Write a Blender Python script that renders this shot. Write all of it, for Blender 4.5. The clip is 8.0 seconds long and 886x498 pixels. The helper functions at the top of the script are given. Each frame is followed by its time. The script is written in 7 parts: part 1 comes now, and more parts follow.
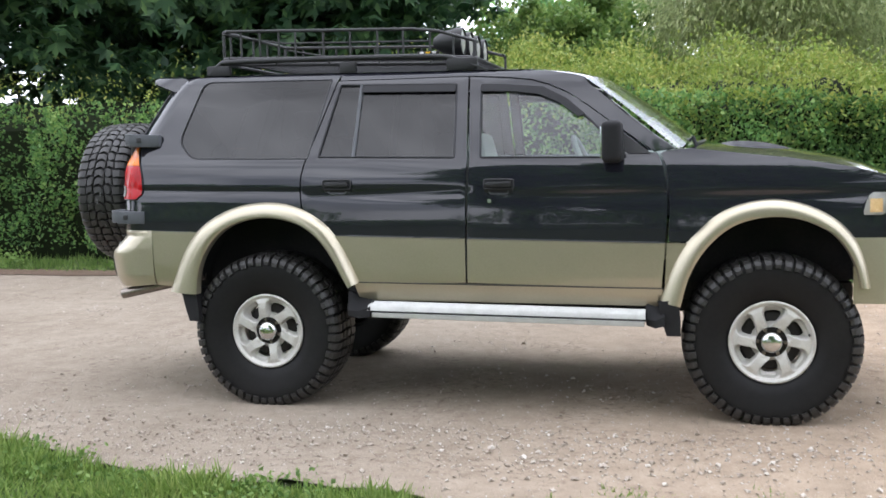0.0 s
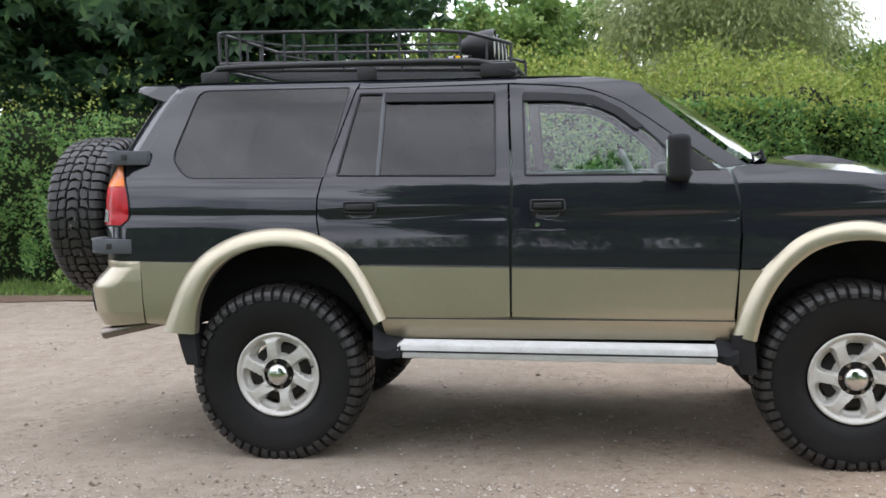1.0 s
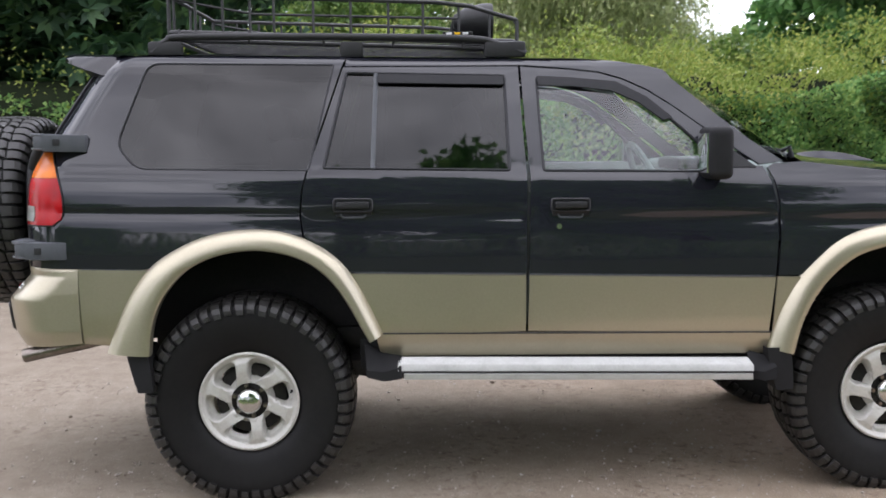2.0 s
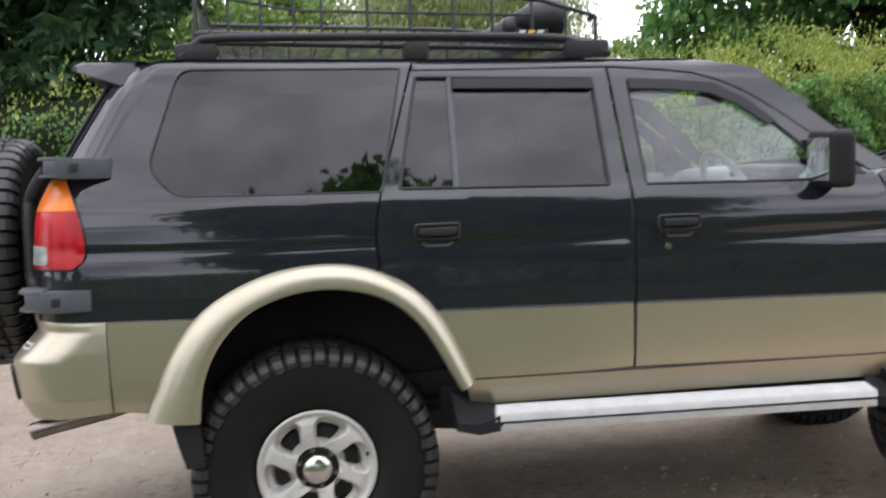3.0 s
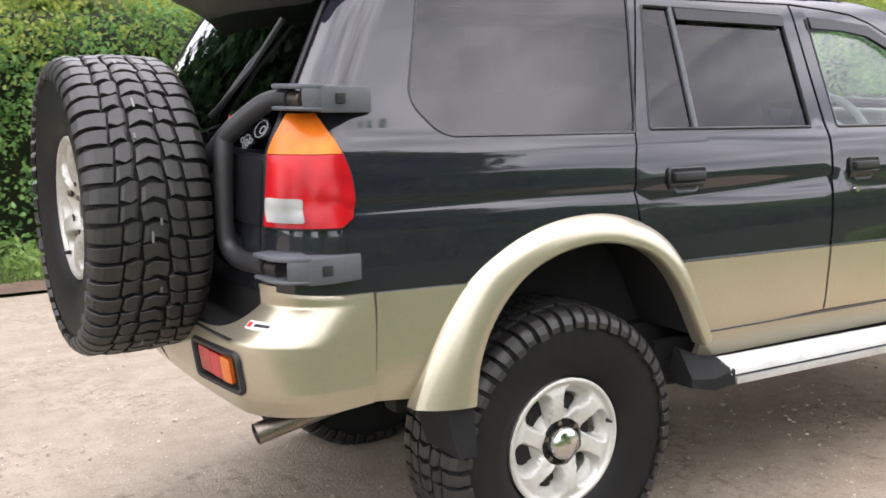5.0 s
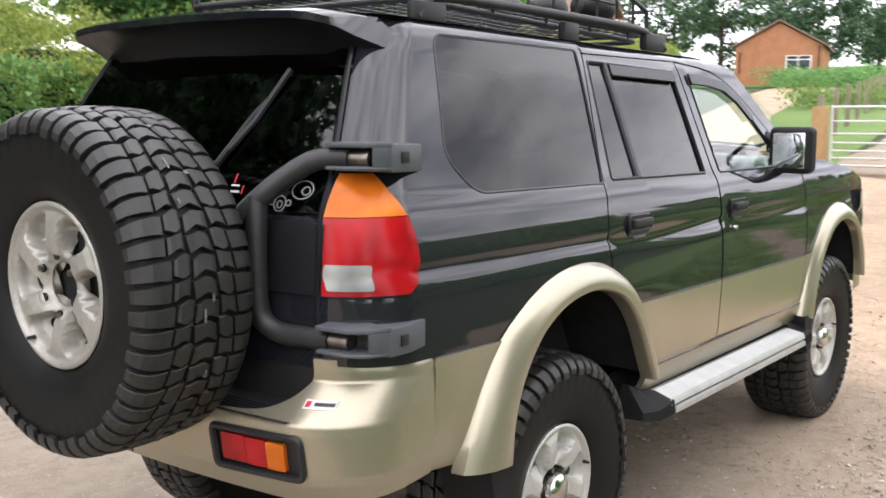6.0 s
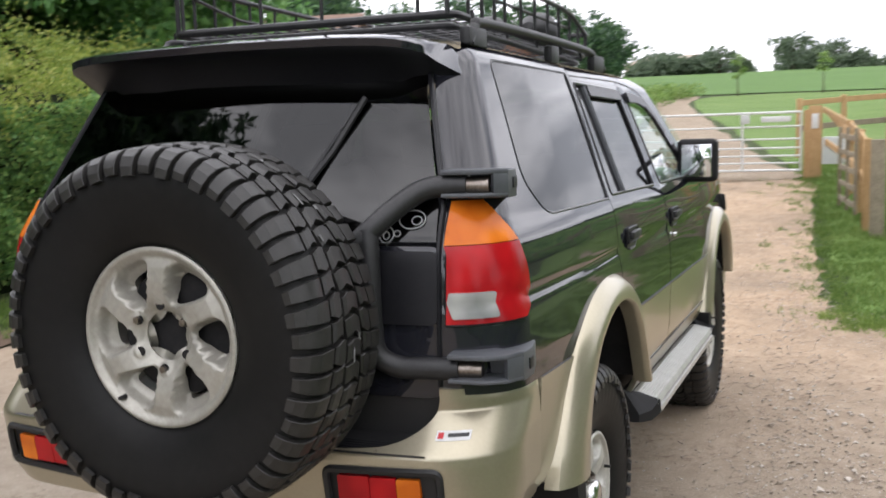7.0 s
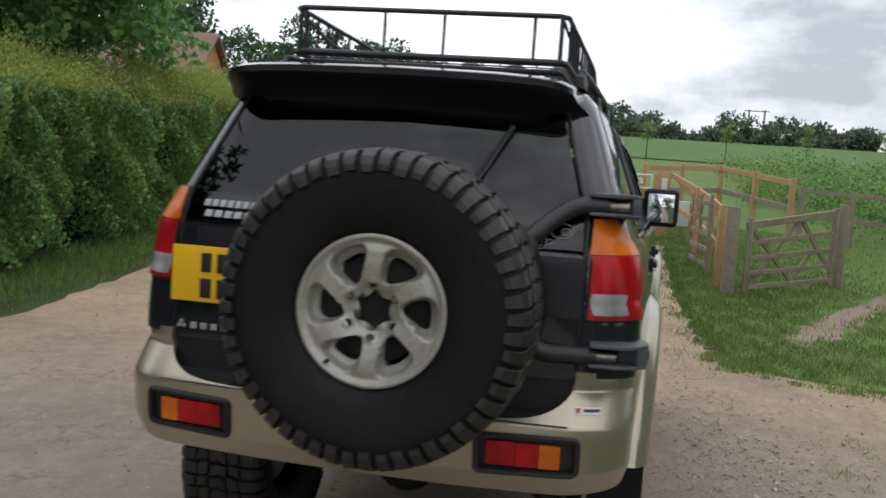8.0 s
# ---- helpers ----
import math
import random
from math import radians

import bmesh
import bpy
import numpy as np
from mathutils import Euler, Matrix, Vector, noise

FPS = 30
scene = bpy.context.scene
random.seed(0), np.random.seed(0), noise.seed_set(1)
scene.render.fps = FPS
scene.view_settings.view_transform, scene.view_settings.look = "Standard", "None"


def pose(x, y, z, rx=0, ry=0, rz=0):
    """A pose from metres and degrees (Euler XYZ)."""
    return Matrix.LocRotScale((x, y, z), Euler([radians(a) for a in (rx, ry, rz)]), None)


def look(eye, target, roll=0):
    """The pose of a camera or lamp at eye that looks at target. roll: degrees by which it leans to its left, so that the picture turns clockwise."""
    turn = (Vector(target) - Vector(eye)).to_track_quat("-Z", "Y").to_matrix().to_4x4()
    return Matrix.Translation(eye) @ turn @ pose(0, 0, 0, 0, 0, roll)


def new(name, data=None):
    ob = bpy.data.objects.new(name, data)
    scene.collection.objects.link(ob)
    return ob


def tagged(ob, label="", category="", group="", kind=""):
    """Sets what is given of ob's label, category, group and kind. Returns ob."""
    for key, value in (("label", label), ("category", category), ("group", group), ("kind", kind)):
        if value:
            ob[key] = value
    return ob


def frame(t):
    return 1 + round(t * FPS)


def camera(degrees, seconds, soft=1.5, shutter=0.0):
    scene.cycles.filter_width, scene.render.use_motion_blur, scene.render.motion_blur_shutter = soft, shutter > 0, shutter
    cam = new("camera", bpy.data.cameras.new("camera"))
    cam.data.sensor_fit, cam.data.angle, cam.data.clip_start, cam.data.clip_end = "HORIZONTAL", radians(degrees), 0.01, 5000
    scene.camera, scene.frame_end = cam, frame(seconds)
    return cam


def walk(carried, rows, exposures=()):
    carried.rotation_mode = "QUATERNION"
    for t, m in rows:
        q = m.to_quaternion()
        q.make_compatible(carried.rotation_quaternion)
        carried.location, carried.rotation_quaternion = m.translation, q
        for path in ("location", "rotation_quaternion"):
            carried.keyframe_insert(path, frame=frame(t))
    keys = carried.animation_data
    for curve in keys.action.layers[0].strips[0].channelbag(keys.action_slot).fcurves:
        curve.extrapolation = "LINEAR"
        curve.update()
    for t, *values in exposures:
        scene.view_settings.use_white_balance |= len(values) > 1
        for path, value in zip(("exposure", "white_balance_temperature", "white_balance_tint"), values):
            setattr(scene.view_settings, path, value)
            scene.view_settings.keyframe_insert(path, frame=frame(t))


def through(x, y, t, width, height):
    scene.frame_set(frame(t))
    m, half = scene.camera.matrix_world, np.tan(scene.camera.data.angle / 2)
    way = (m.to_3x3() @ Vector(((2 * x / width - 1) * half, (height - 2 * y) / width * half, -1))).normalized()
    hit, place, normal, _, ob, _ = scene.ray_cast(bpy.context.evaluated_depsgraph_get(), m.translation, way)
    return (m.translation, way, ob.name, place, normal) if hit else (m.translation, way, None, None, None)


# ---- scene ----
cam = camera(48.0, 8.0, soft=1.6, shutter=0.3)
PATH = [
    (0, (2.277, -5.996, 1.407), (1.812, -4.061, 1.214), -1.2),
    (0.5, (1.938, -5.724, 1.411), (1.543, -3.77, 1.248), -0.4),
    (1, (1.586, -5.478, 1.455), (1.273, -3.51, 1.278), -1.5),
    (1.5, (1.14, -5.229, 1.51), (1.002, -3.246, 1.286), -1.9),
    (1.7, (0.968, -5.126, 1.523), (0.902, -3.142, 1.28), -1.5),
    (2.8, (0.074, -4.346, 1.47), (0.378, -2.373, 1.348), -1.2),
    (3, (-0.106, -4.27, 1.514), (0.224, -2.307, 1.323), -2.1),
    (3.5, (-0.514, -4.063, 1.524), (-0.203, -2.105, 1.262), -1.5),
    (4, (-1.017, -3.728, 1.576), (-0.351, -1.866, 1.276), -2.9),
    (4.5, (-1.494, -3.46, 1.542), (-0.589, -1.703, 1.236), -2.5),
    (5, (-1.878, -3.179, 1.557), (-0.858, -1.492, 1.221), -0.5),
    (5.2, (-2.038, -3.028, 1.539), (-0.89, -1.409, 1.29), -1.0),
    (6.3, (-2.824, -2.191, 1.653), (-1.181, -1.096, 1.331), 0.8),
    (6.5, (-2.922, -2.067, 1.654), (-1.243, -1.032, 1.324), 0.8),
    (7, (-3.116, -1.607, 1.66), (-1.288, -0.836, 1.411), -1.8),
    (7.5, (-3.437, -1.266, 1.613), (-1.505, -0.777, 1.441), 0.1),
    (8, (-3.863, -0.875, 1.6), (-1.915, -0.451, 1.432), 4.0),
]
walk(cam, [(t, look(eye, target, roll)) for t, eye, target, roll in PATH],
     exposures=[(0, 1.66, 6350, 11), (1.0, 1.49, 6400, 12), (1.5, 1.45, 6450, 14), (3.0, 1.52, 6550, 16), (3.5, 1.61, 6650, 17), (4.5, 2.02, 6750, 16),
                (5.0, 2.13, 6850, 15), (6.5, 1.42, 6850, 13), (7.0, 1.27, 6800, 12), (7.5, 0.86, 6750, 10), (8.0, 0.40, 6650, 9)])

# ---- world and sun ----
world = bpy.data.worlds.new("overcast_sky")
scene.world = world
world.use_nodes = True
wn, wl = world.node_tree.nodes, world.node_tree.links
wn.clear()
w_out = wn.new("ShaderNodeOutputWorld")
w_bg = wn.new("ShaderNodeBackground")
w_sky = wn.new("ShaderNodeTexSky")
w_sky.sky_type, w_sky.sun_disc = "NISHITA", False
w_sky.sun_elevation, w_sky.sun_rotation = radians(52), radians(200)
w_scale = wn.new("ShaderNodeVectorMath")
w_scale.operation, w_scale.inputs["Scale"].default_value = "SCALE", 0.10
wl.new(w_sky.outputs["Color"], w_scale.inputs[0])
w_co = wn.new("ShaderNodeTexCoord")
w_map = wn.new("ShaderNodeMapping")
w_map.inputs["Scale"].default_value = (2.2, 2.2, 5.0)
wl.new(w_co.outputs["Generated"], w_map.inputs["Vector"])
w_noise = wn.new("ShaderNodeTexNoise")
w_noise.inputs["Scale"].default_value, w_noise.inputs["Detail"].default_value = 1.7, 7.0
w_noise.inputs["Roughness"].default_value = 0.58
wl.new(w_map.outputs["Vector"], w_noise.inputs["Vector"])
w_ramp = wn.new("ShaderNodeValToRGB")
w_ramp.color_ramp.elements[0].position, w_ramp.color_ramp.elements[0].color = 0.38, (0.40, 0.425, 0.49, 1)
w_ramp.color_ramp.elements[1].position, w_ramp.color_ramp.elements[1].color = 0.62, (1.00, 1.03, 1.13, 1)
wl.new(w_noise.outputs["Fac"], w_ramp.inputs["Fac"])
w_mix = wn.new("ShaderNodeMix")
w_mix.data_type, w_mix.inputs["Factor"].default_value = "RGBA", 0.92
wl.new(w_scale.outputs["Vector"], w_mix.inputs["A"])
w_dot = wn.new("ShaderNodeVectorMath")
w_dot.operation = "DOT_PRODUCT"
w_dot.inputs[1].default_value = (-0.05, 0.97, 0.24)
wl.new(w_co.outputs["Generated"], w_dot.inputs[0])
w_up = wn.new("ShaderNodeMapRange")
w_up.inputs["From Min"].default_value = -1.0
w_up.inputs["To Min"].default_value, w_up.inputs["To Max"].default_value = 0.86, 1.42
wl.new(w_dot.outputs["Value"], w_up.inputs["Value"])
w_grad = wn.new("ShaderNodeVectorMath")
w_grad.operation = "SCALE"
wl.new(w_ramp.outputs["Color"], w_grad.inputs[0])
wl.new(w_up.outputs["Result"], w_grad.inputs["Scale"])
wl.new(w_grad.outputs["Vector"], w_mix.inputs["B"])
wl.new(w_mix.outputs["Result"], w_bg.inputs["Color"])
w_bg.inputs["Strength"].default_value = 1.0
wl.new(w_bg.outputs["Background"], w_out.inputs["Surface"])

sun = new("sun", bpy.data.lights.new("sun", "SUN"))
sun.data.energy, sun.data.angle, sun.data.color = 0.5, radians(120), (1.0, 0.98, 0.95)
sun.matrix_world = look((-3, -6, 30), (0, 0, 0))

# ---- materials ----
def material(name, rough=0.5, metal=0.0, spec=0.5, coat=0.0):
    m = bpy.data.materials.new(name)
    m.use_nodes = True
    b = m.node_tree.nodes["Principled BSDF"]
    b.inputs["Roughness"].default_value = rough
    b.inputs["Metallic"].default_value = metal
    b.inputs["Specular IOR Level"].default_value = spec
    b.inputs["Coat Weight"].default_value = coat
    b.inputs["Coat Roughness"].default_value = 0.03
    return m


def node(m, kind, **values):
    n = m.node_tree.nodes.new(kind)
    for k, v in values.items():
        n.inputs[k].default_value = v
    return n


def link(m, a, b):
    m.node_tree.links.new(a, b)


def bsdf(m):
    return m.node_tree.nodes["Principled BSDF"]


def coords(m, scale=(1, 1, 1)):
    c = node(m, "ShaderNodeTexCoord")
    p = node(m, "ShaderNodeMapping", Scale=scale)
    link(m, c.outputs["Object"], p.inputs["Vector"])
    return p.outputs["Vector"]


def noise_out(m, scale, detail=4.0, rough=0.55, vec=None):
    n = node(m, "ShaderNodeTexNoise", Scale=scale, Detail=detail, Roughness=rough)
    link(m, vec if vec is not None else coords(m), n.inputs["Vector"])
    return n.outputs["Fac"]


def ramp(m, fac, stops):
    r = m.node_tree.nodes.new("ShaderNodeValToRGB")
    els = r.color_ramp.elements
    while len(els) < len(stops):
        els.new(0.5)
    for e, (p, c) in zip(els, stops):
        e.position, e.color = p, (*c, 1) if len(c) == 3 else c
    link(m, fac, r.inputs["Fac"])
    return r.outputs["Color"]


def mix(m, fac, a, b, mode="MIX"):
    x = m.node_tree.nodes.new("ShaderNodeMix")
    x.data_type, x.blend_type = "RGBA", mode
    for sock, val in (("Factor", fac), ("A", a), ("B", b)):
        if isinstance(val, (int, float)):
            x.inputs[sock].default_value = val
        elif isinstance(val, tuple):
            x.inputs[sock].default_value = (*val, 1)
        else:
            link(m, val, x.inputs[sock])
    return x.outputs["Result"]


def bump(m, height, strength=0.3, distance=0.01):
    b = node(m, "ShaderNodeBump", Strength=strength, Distance=distance)
    link(m, height, b.inputs["Height"])
    link(m, b.outputs["Normal"], bsdf(m).inputs["Normal"])


def mottled(name, dark, light, scale, rough=0.5, metal=0.0, spec=0.5, coat=0.0, bump_scale=0, bump_strength=0.2, fine=8.0, distance=0.004, rough_var=0.08):
    """Two colours mixed by a coarse and a fine noise, uneven gloss, and relief."""
    m = material(name, rough, metal, spec, coat)
    co = coords(m)
    a, b = noise_out(m, scale, 5, 0.6, co), noise_out(m, scale * fine, 4, 0.6, co)
    f = mix(m, 0.45, a, b)
    link(m, ramp(m, f, [(0.32, dark), (0.68, light)]), bsdf(m).inputs["Base Color"])
    r = node(m, "ShaderNodeMapRange")
    link(m, b, r.inputs["Value"])
    r.inputs["To Min"].default_value, r.inputs["To Max"].default_value = max(0.01, rough - rough_var), min(1, rough + rough_var)
    link(m, r.outputs["Result"], bsdf(m).inputs["Roughness"])
    if bump_scale:
        bump(m, noise_out(m, bump_scale, 5, 0.6, co), bump_strength, distance)
    return m


def leaf_material(name, dark, light, yellow, through=0.35, rough=0.45):
    """Leaves: every leaf its own shade, with light passing through."""
    m = material(name, rough, 0, 0.35)
    g = m.node_tree.nodes.new("ShaderNodeNewGeometry")
    big = noise_out(m, 0.9, 3, 0.5)
    f = mix(m, 0.5, g.outputs["Random Per Island"], big)
    col = ramp(m, f, [(0.2, dark), (0.55, light), (0.85, yellow)])
    link(m, col, bsdf(m).inputs["Base Color"])
    tr = m.node_tree.nodes.new("ShaderNodeBsdfTranslucent")
    link(m, col, tr.inputs["Color"])
    mx = m.node_tree.nodes.new("ShaderNodeMixShader")
    mx.inputs["Fac"].default_value = through
    link(m, bsdf(m).outputs["BSDF"], mx.inputs[1])
    link(m, tr.outputs["BSDF"], mx.inputs[2])
    link(m, mx.outputs["Shader"], m.node_tree.nodes["Material Output"].inputs["Surface"])
    return m


def pane_material(name, tint, mirror=0.04, rough=0.02):
    """A pane: tinted see-through with a mirror coat that grows at a glancing view."""
    m = bpy.data.materials.new(name)
    m.use_nodes = True
    m.node_tree.nodes.remove(m.node_tree.nodes["Principled BSDF"])
    t = node(m, "ShaderNodeBsdfTransparent", Color=(*tint, 1))
    g = node(m, "ShaderNodeBsdfGlossy", Color=(1, 1, 1, 1), Roughness=rough)
    lw = node(m, "ShaderNodeLayerWeight", Blend=0.5)
    pw = m.node_tree.nodes.new("ShaderNodeMath")
    pw.operation, pw.inputs[1].default_value = "POWER", 5.0
    link(m, lw.outputs["Facing"], pw.inputs[0])
    f = node(m, "ShaderNodeMapRange")
    f.inputs["To Min"].default_value, f.inputs["To Max"].default_value = mirror, 0.9
    link(m, pw.outputs[0], f.inputs["Value"])
    x = m.node_tree.nodes.new("ShaderNodeMixShader")
    link(m, f.outputs["Result"], x.inputs["Fac"])
    link(m, t.outputs["BSDF"], x.inputs[1])
    link(m, g.outputs["BSDF"], x.inputs[2])
    link(m, x.outputs["Shader"], m.node_tree.nodes["Material Output"].inputs["Surface"])
    return m


def lens_material(name, dark, light):
    """Ribbed lamp lens: a reflector's gleam painted as patchy base colour, with fine moulded prisms."""
    m = material(name, 0.2, 0, 0.3, 0.0)
    co = coords(m)
    cell = node(m, "ShaderNodeTexVoronoi", Scale=16.0)
    link(m, co, cell.inputs["Vector"])
    f = mix(m, 0.25, noise_out(m, 6, 2, 0.5, co), cell.outputs["Distance"])
    link(m, ramp(m, f, [(0.30, light), (0.70, dark)]), bsdf(m).inputs["Base Color"])
    ribs = node(m, "ShaderNodeTexWave", Scale=48.0, Distortion=0.0)
    ribs.bands_direction = "Z"
    link(m, co, ribs.inputs["Vector"])
    b = node(m, "ShaderNodeBump", Strength=0.03, Distance=0.001)
    link(m, ribs.outputs["Fac"], b.inputs["Height"])
    link(m, b.outputs["Normal"], bsdf(m).inputs["Normal"])
    return m


BLACK = mottled("black_car_paint", (0.0110, 0.0115, 0.0165), (0.0145, 0.0150, 0.0205), 3.0, 0.04, 0.0, 0.66, 0.0, rough_var=0.012)
GOLD = mottled("gold_car_paint", (0.41, 0.37, 0.275), (0.47, 0.425, 0.32), 2.5, 0.31, 0.72, 0.5, 0.35, 900, 0.04, 40, 0.0005, 0.05)
PLASTIC = mottled("black_plastic", (0.012, 0.012, 0.013), (0.022, 0.022, 0.023), 12, 0.5, 0, 0.4, 0, 500, 0.15, 10, 0.001)
TRIM = mottled("satin_black_trim", (0.009, 0.009, 0.011), (0.015, 0.015, 0.018), 9, 0.34, 0, 0.3, 0, 0)
BRACKET = mottled("grey_casting", (0.055, 0.06, 0.068), (0.085, 0.09, 0.10), 14, 0.48, 0.0, 0.5, 0, 350, 0.2, 9, 0.001)
TUBE = mottled("black_coated_tube", (0.014, 0.014, 0.015), (0.03, 0.03, 0.032), 15, 0.45, 0, 0.45, 0, 260, 0.2, 8, 0.001)
RUBBER = mottled("tyre_rubber", (0.010, 0.0098, 0.0095), (0.027, 0.0255, 0.024), 7, 0.46, 0, 0.5, 0, 140, 0.25, 9, 0.002)
SIDEWALL = mottled("sidewall_groove_rubber", (0.0055, 0.0055, 0.0058), (0.013, 0.0127, 0.0124), 5, 0.55, 0, 0.2, 0, 200, 0.12, 9, 0.001)
ALLOY = mottled("silver_alloy", (0.43, 0.42, 0.385), (0.55, 0.54, 0.50), 10, 0.42, 0.25, 0.5, 0.0, 400, 0.03, 8, 0.0006)
DULLALLOY = mottled("dull_alloy", (0.31, 0.295, 0.26), (0.43, 0.415, 0.37), 8, 0.42, 0.35, 0.5, 0.0, 400, 0.03, 8, 0.0006)
SOFTBLACK = mottled("soft_black_rubber", (0.008, 0.008, 0.009), (0.015, 0.015, 0.016), 10, 0.68, 0, 0.25, 0, 120, 0.2, 9, 0.001)
CHROME = mottled("chrome", (0.58, 0.58, 0.57), (0.70, 0.70, 0.69), 20, 0.17, 1.0)
STEEL = mottled("worn_steel", (0.16, 0.13, 0.11), (0.32, 0.29, 0.26), 18, 0.36, 1.0)
ALUMIN = mottled("ridged_aluminium", (0.42, 0.42, 0.40), (0.56, 0.56, 0.54), 14, 0.45, 0.5, 0.5, 0, 300, 0.1)
CHASSIS = mottled("dirty_chassis", (0.016, 0.016, 0.017), (0.042, 0.038, 0.034), 8, 0.8, 0, 0.2, 0, 60, 0.4)
DARKVOID = mottled("arch_liner", (0.014, 0.014, 0.016), (0.028, 0.027, 0.027), 8, 0.85, 0, 0.15, 0, 60, 0.4)
RED = lens_material("red_lens", (0.22, 0.003, 0.007), (0.50, 0.010, 0.014))
ORANGE = lens_material("amber_lens", (0.42, 0.070, 0.004), (0.80, 0.215, 0.02))
CORNERLENS = mottled("pale_amber_lens", (0.50, 0.30, 0.12), (0.74, 0.55, 0.30), 22, 0.08, 0, 0.5, 0.5)
CLEARLENS = lens_material("clear_lens", (0.15, 0.16, 0.155), (0.50, 0.50, 0.47))
DARKRED = mottled("red_lens", (0.10, 0.001, 0.003), (0.52, 0.010, 0.014), 9, 0.07, 0, 0.5, 0.5, 0, 0.2, 5.0)
TINTED = pane_material("tinted_glass", (0.035, 0.035, 0.045), 0.047)
CLEAR = pane_material("green_glass", (0.84, 0.94, 0.89), 0.075)
MIRROR = mottled("mirror_glass", (0.8, 0.82, 0.84), (0.82, 0.84, 0.86), 20, 0.02, 1.0, rough_var=0.01)
CLOTH = mottled("grey_seat_cloth", (0.34, 0.35, 0.35), (0.46, 0.47, 0.46), 25, 0.9, 0, 0.2, 0, 400, 0.3)
DASH = mottled("grey_dash_plastic", (0.20, 0.215, 0.215), (0.28, 0.30, 0.30), 20, 0.7, 0, 0.3, 0, 300, 0.2)
PLATE = mottled("yellow_plate", (0.80, 0.47, 0.008), (0.86, 0.52, 0.012), 15, 0.35, 0, 0.5, 0.2)
INK = mottled("black_ink", (0.01, 0.01, 0.01), (0.016, 0.016, 0.016), 20, 0.4)
WHITEINK = mottled("white_sticker", (0.62, 0.62, 0.62), (0.74, 0.74, 0.74), 30, 0.5)
GREYINK = mottled("grey_sticker", (0.30, 0.31, 0.32), (0.38, 0.39, 0.40), 30, 0.5)
MARKPAINT = mottled("worn_chalk_paint", (0.07, 0.07, 0.07), (0.20, 0.20, 0.20), 45, 0.7)
REDINK = mottled("red_sticker", (0.5, 0.02, 0.03), (0.6, 0.03, 0.04), 30, 0.5)
WOOD = mottled("weathered_wood", (0.17, 0.14, 0.10), (0.33, 0.285, 0.215), 6, 0.85, 0, 0.2, 0, 60, 0.4)
NEWWOOD = mottled("new_timber", (0.36, 0.22, 0.105), (0.50, 0.33, 0.17), 4, 0.75, 0, 0.25, 0, 50, 0.3)
GALV = mottled("galvanised_tube", (0.56, 0.57, 0.57), (0.72, 0.73, 0.73), 12, 0.5, 0.15)
BOXPAINT = mottled("pale_grey_paint", (0.50, 0.52, 0.52), (0.6, 0.62, 0.62), 8, 0.5)
BARK = mottled("bark", (0.035, 0.028, 0.022), (0.10, 0.082, 0.062), 9, 0.9, 0, 0.2, 0, 30, 0.8, 6, 0.02)
BRICK = mottled("far_brick", (0.36, 0.145, 0.075), (0.50, 0.235, 0.13), 1.6, 0.85, 0, 0.2, 0, 20, 0.3)
ROOFTILE = mottled("roof_tile", (0.16, 0.105, 0.08), (0.26, 0.18, 0.14), 2.2, 0.85, 0, 0.2, 0, 15, 0.4)
WHITEPAINT = mottled("white_paint", (0.66, 0.66, 0.64), (0.78, 0.78, 0.76), 5, 0.5)
DARKGLASS = mottled("dark_window_glass", (0.02, 0.025, 0.03), (0.04, 0.045, 0.05), 3, 0.1)
BARNSKIN = mottled("barn_cladding", (0.34, 0.28, 0.22), (0.45, 0.38, 0.31), 0.6, 0.8)
HEDGELEAF = leaf_material("hedge_leaves", (0.055, 0.132, 0.046), (0.175, 0.335, 0.100), (0.385, 0.50, 0.165), 0.44)
TOPLEAF = leaf_material("new_hedge_growth", (0.151, 0.240, 0.047), (0.300, 0.376, 0.081), (0.480, 0.466, 0.145), 0.4)
CHESTNUT = leaf_material("chestnut_leaves", (0.017, 0.048, 0.025), (0.048, 0.108, 0.049), (0.130, 0.230, 0.082), 0.33)
MAPLE = leaf_material("broad_leaves", (0.062, 0.160, 0.056), (0.165, 0.350, 0.108), (0.31, 0.52, 0.17), 0.45)
WILLOW = leaf_material("willow_leaves", (0.274, 0.339, 0.159), (0.484, 0.549, 0.263), (0.646, 0.662, 0.378), 0.5)
BUSH = leaf_material("bush_leaves", (0.096, 0.180, 0.050), (0.204, 0.324, 0.084), (0.312, 0.396, 0.134), 0.45)
# paler, bluer leaf colours: distance haze is put into them
FARLEAF = leaf_material("hazy_far_leaves", (0.065, 0.100, 0.066), (0.115, 0.160, 0.098), (0.160, 0.205, 0.125), 0.35)
GRASSBLADE = leaf_material("grass_blades", (0.122, 0.208, 0.047), (0.237, 0.345, 0.084), (0.402, 0.460, 0.160), 0.45)
PADDOCKBLADE = leaf_material("meadow_grass_blades", (0.085, 0.155, 0.034), (0.165, 0.265, 0.064), (0.31, 0.38, 0.13), 0.4)
# near-black colour for the shade between the hedge's leaves
INNER = mottled("hedge_inner_shade", (0.006, 0.010, 0.004), (0.016, 0.022, 0.009), 5, 0.95, 0, 0.1, 0, 12, 0.8)


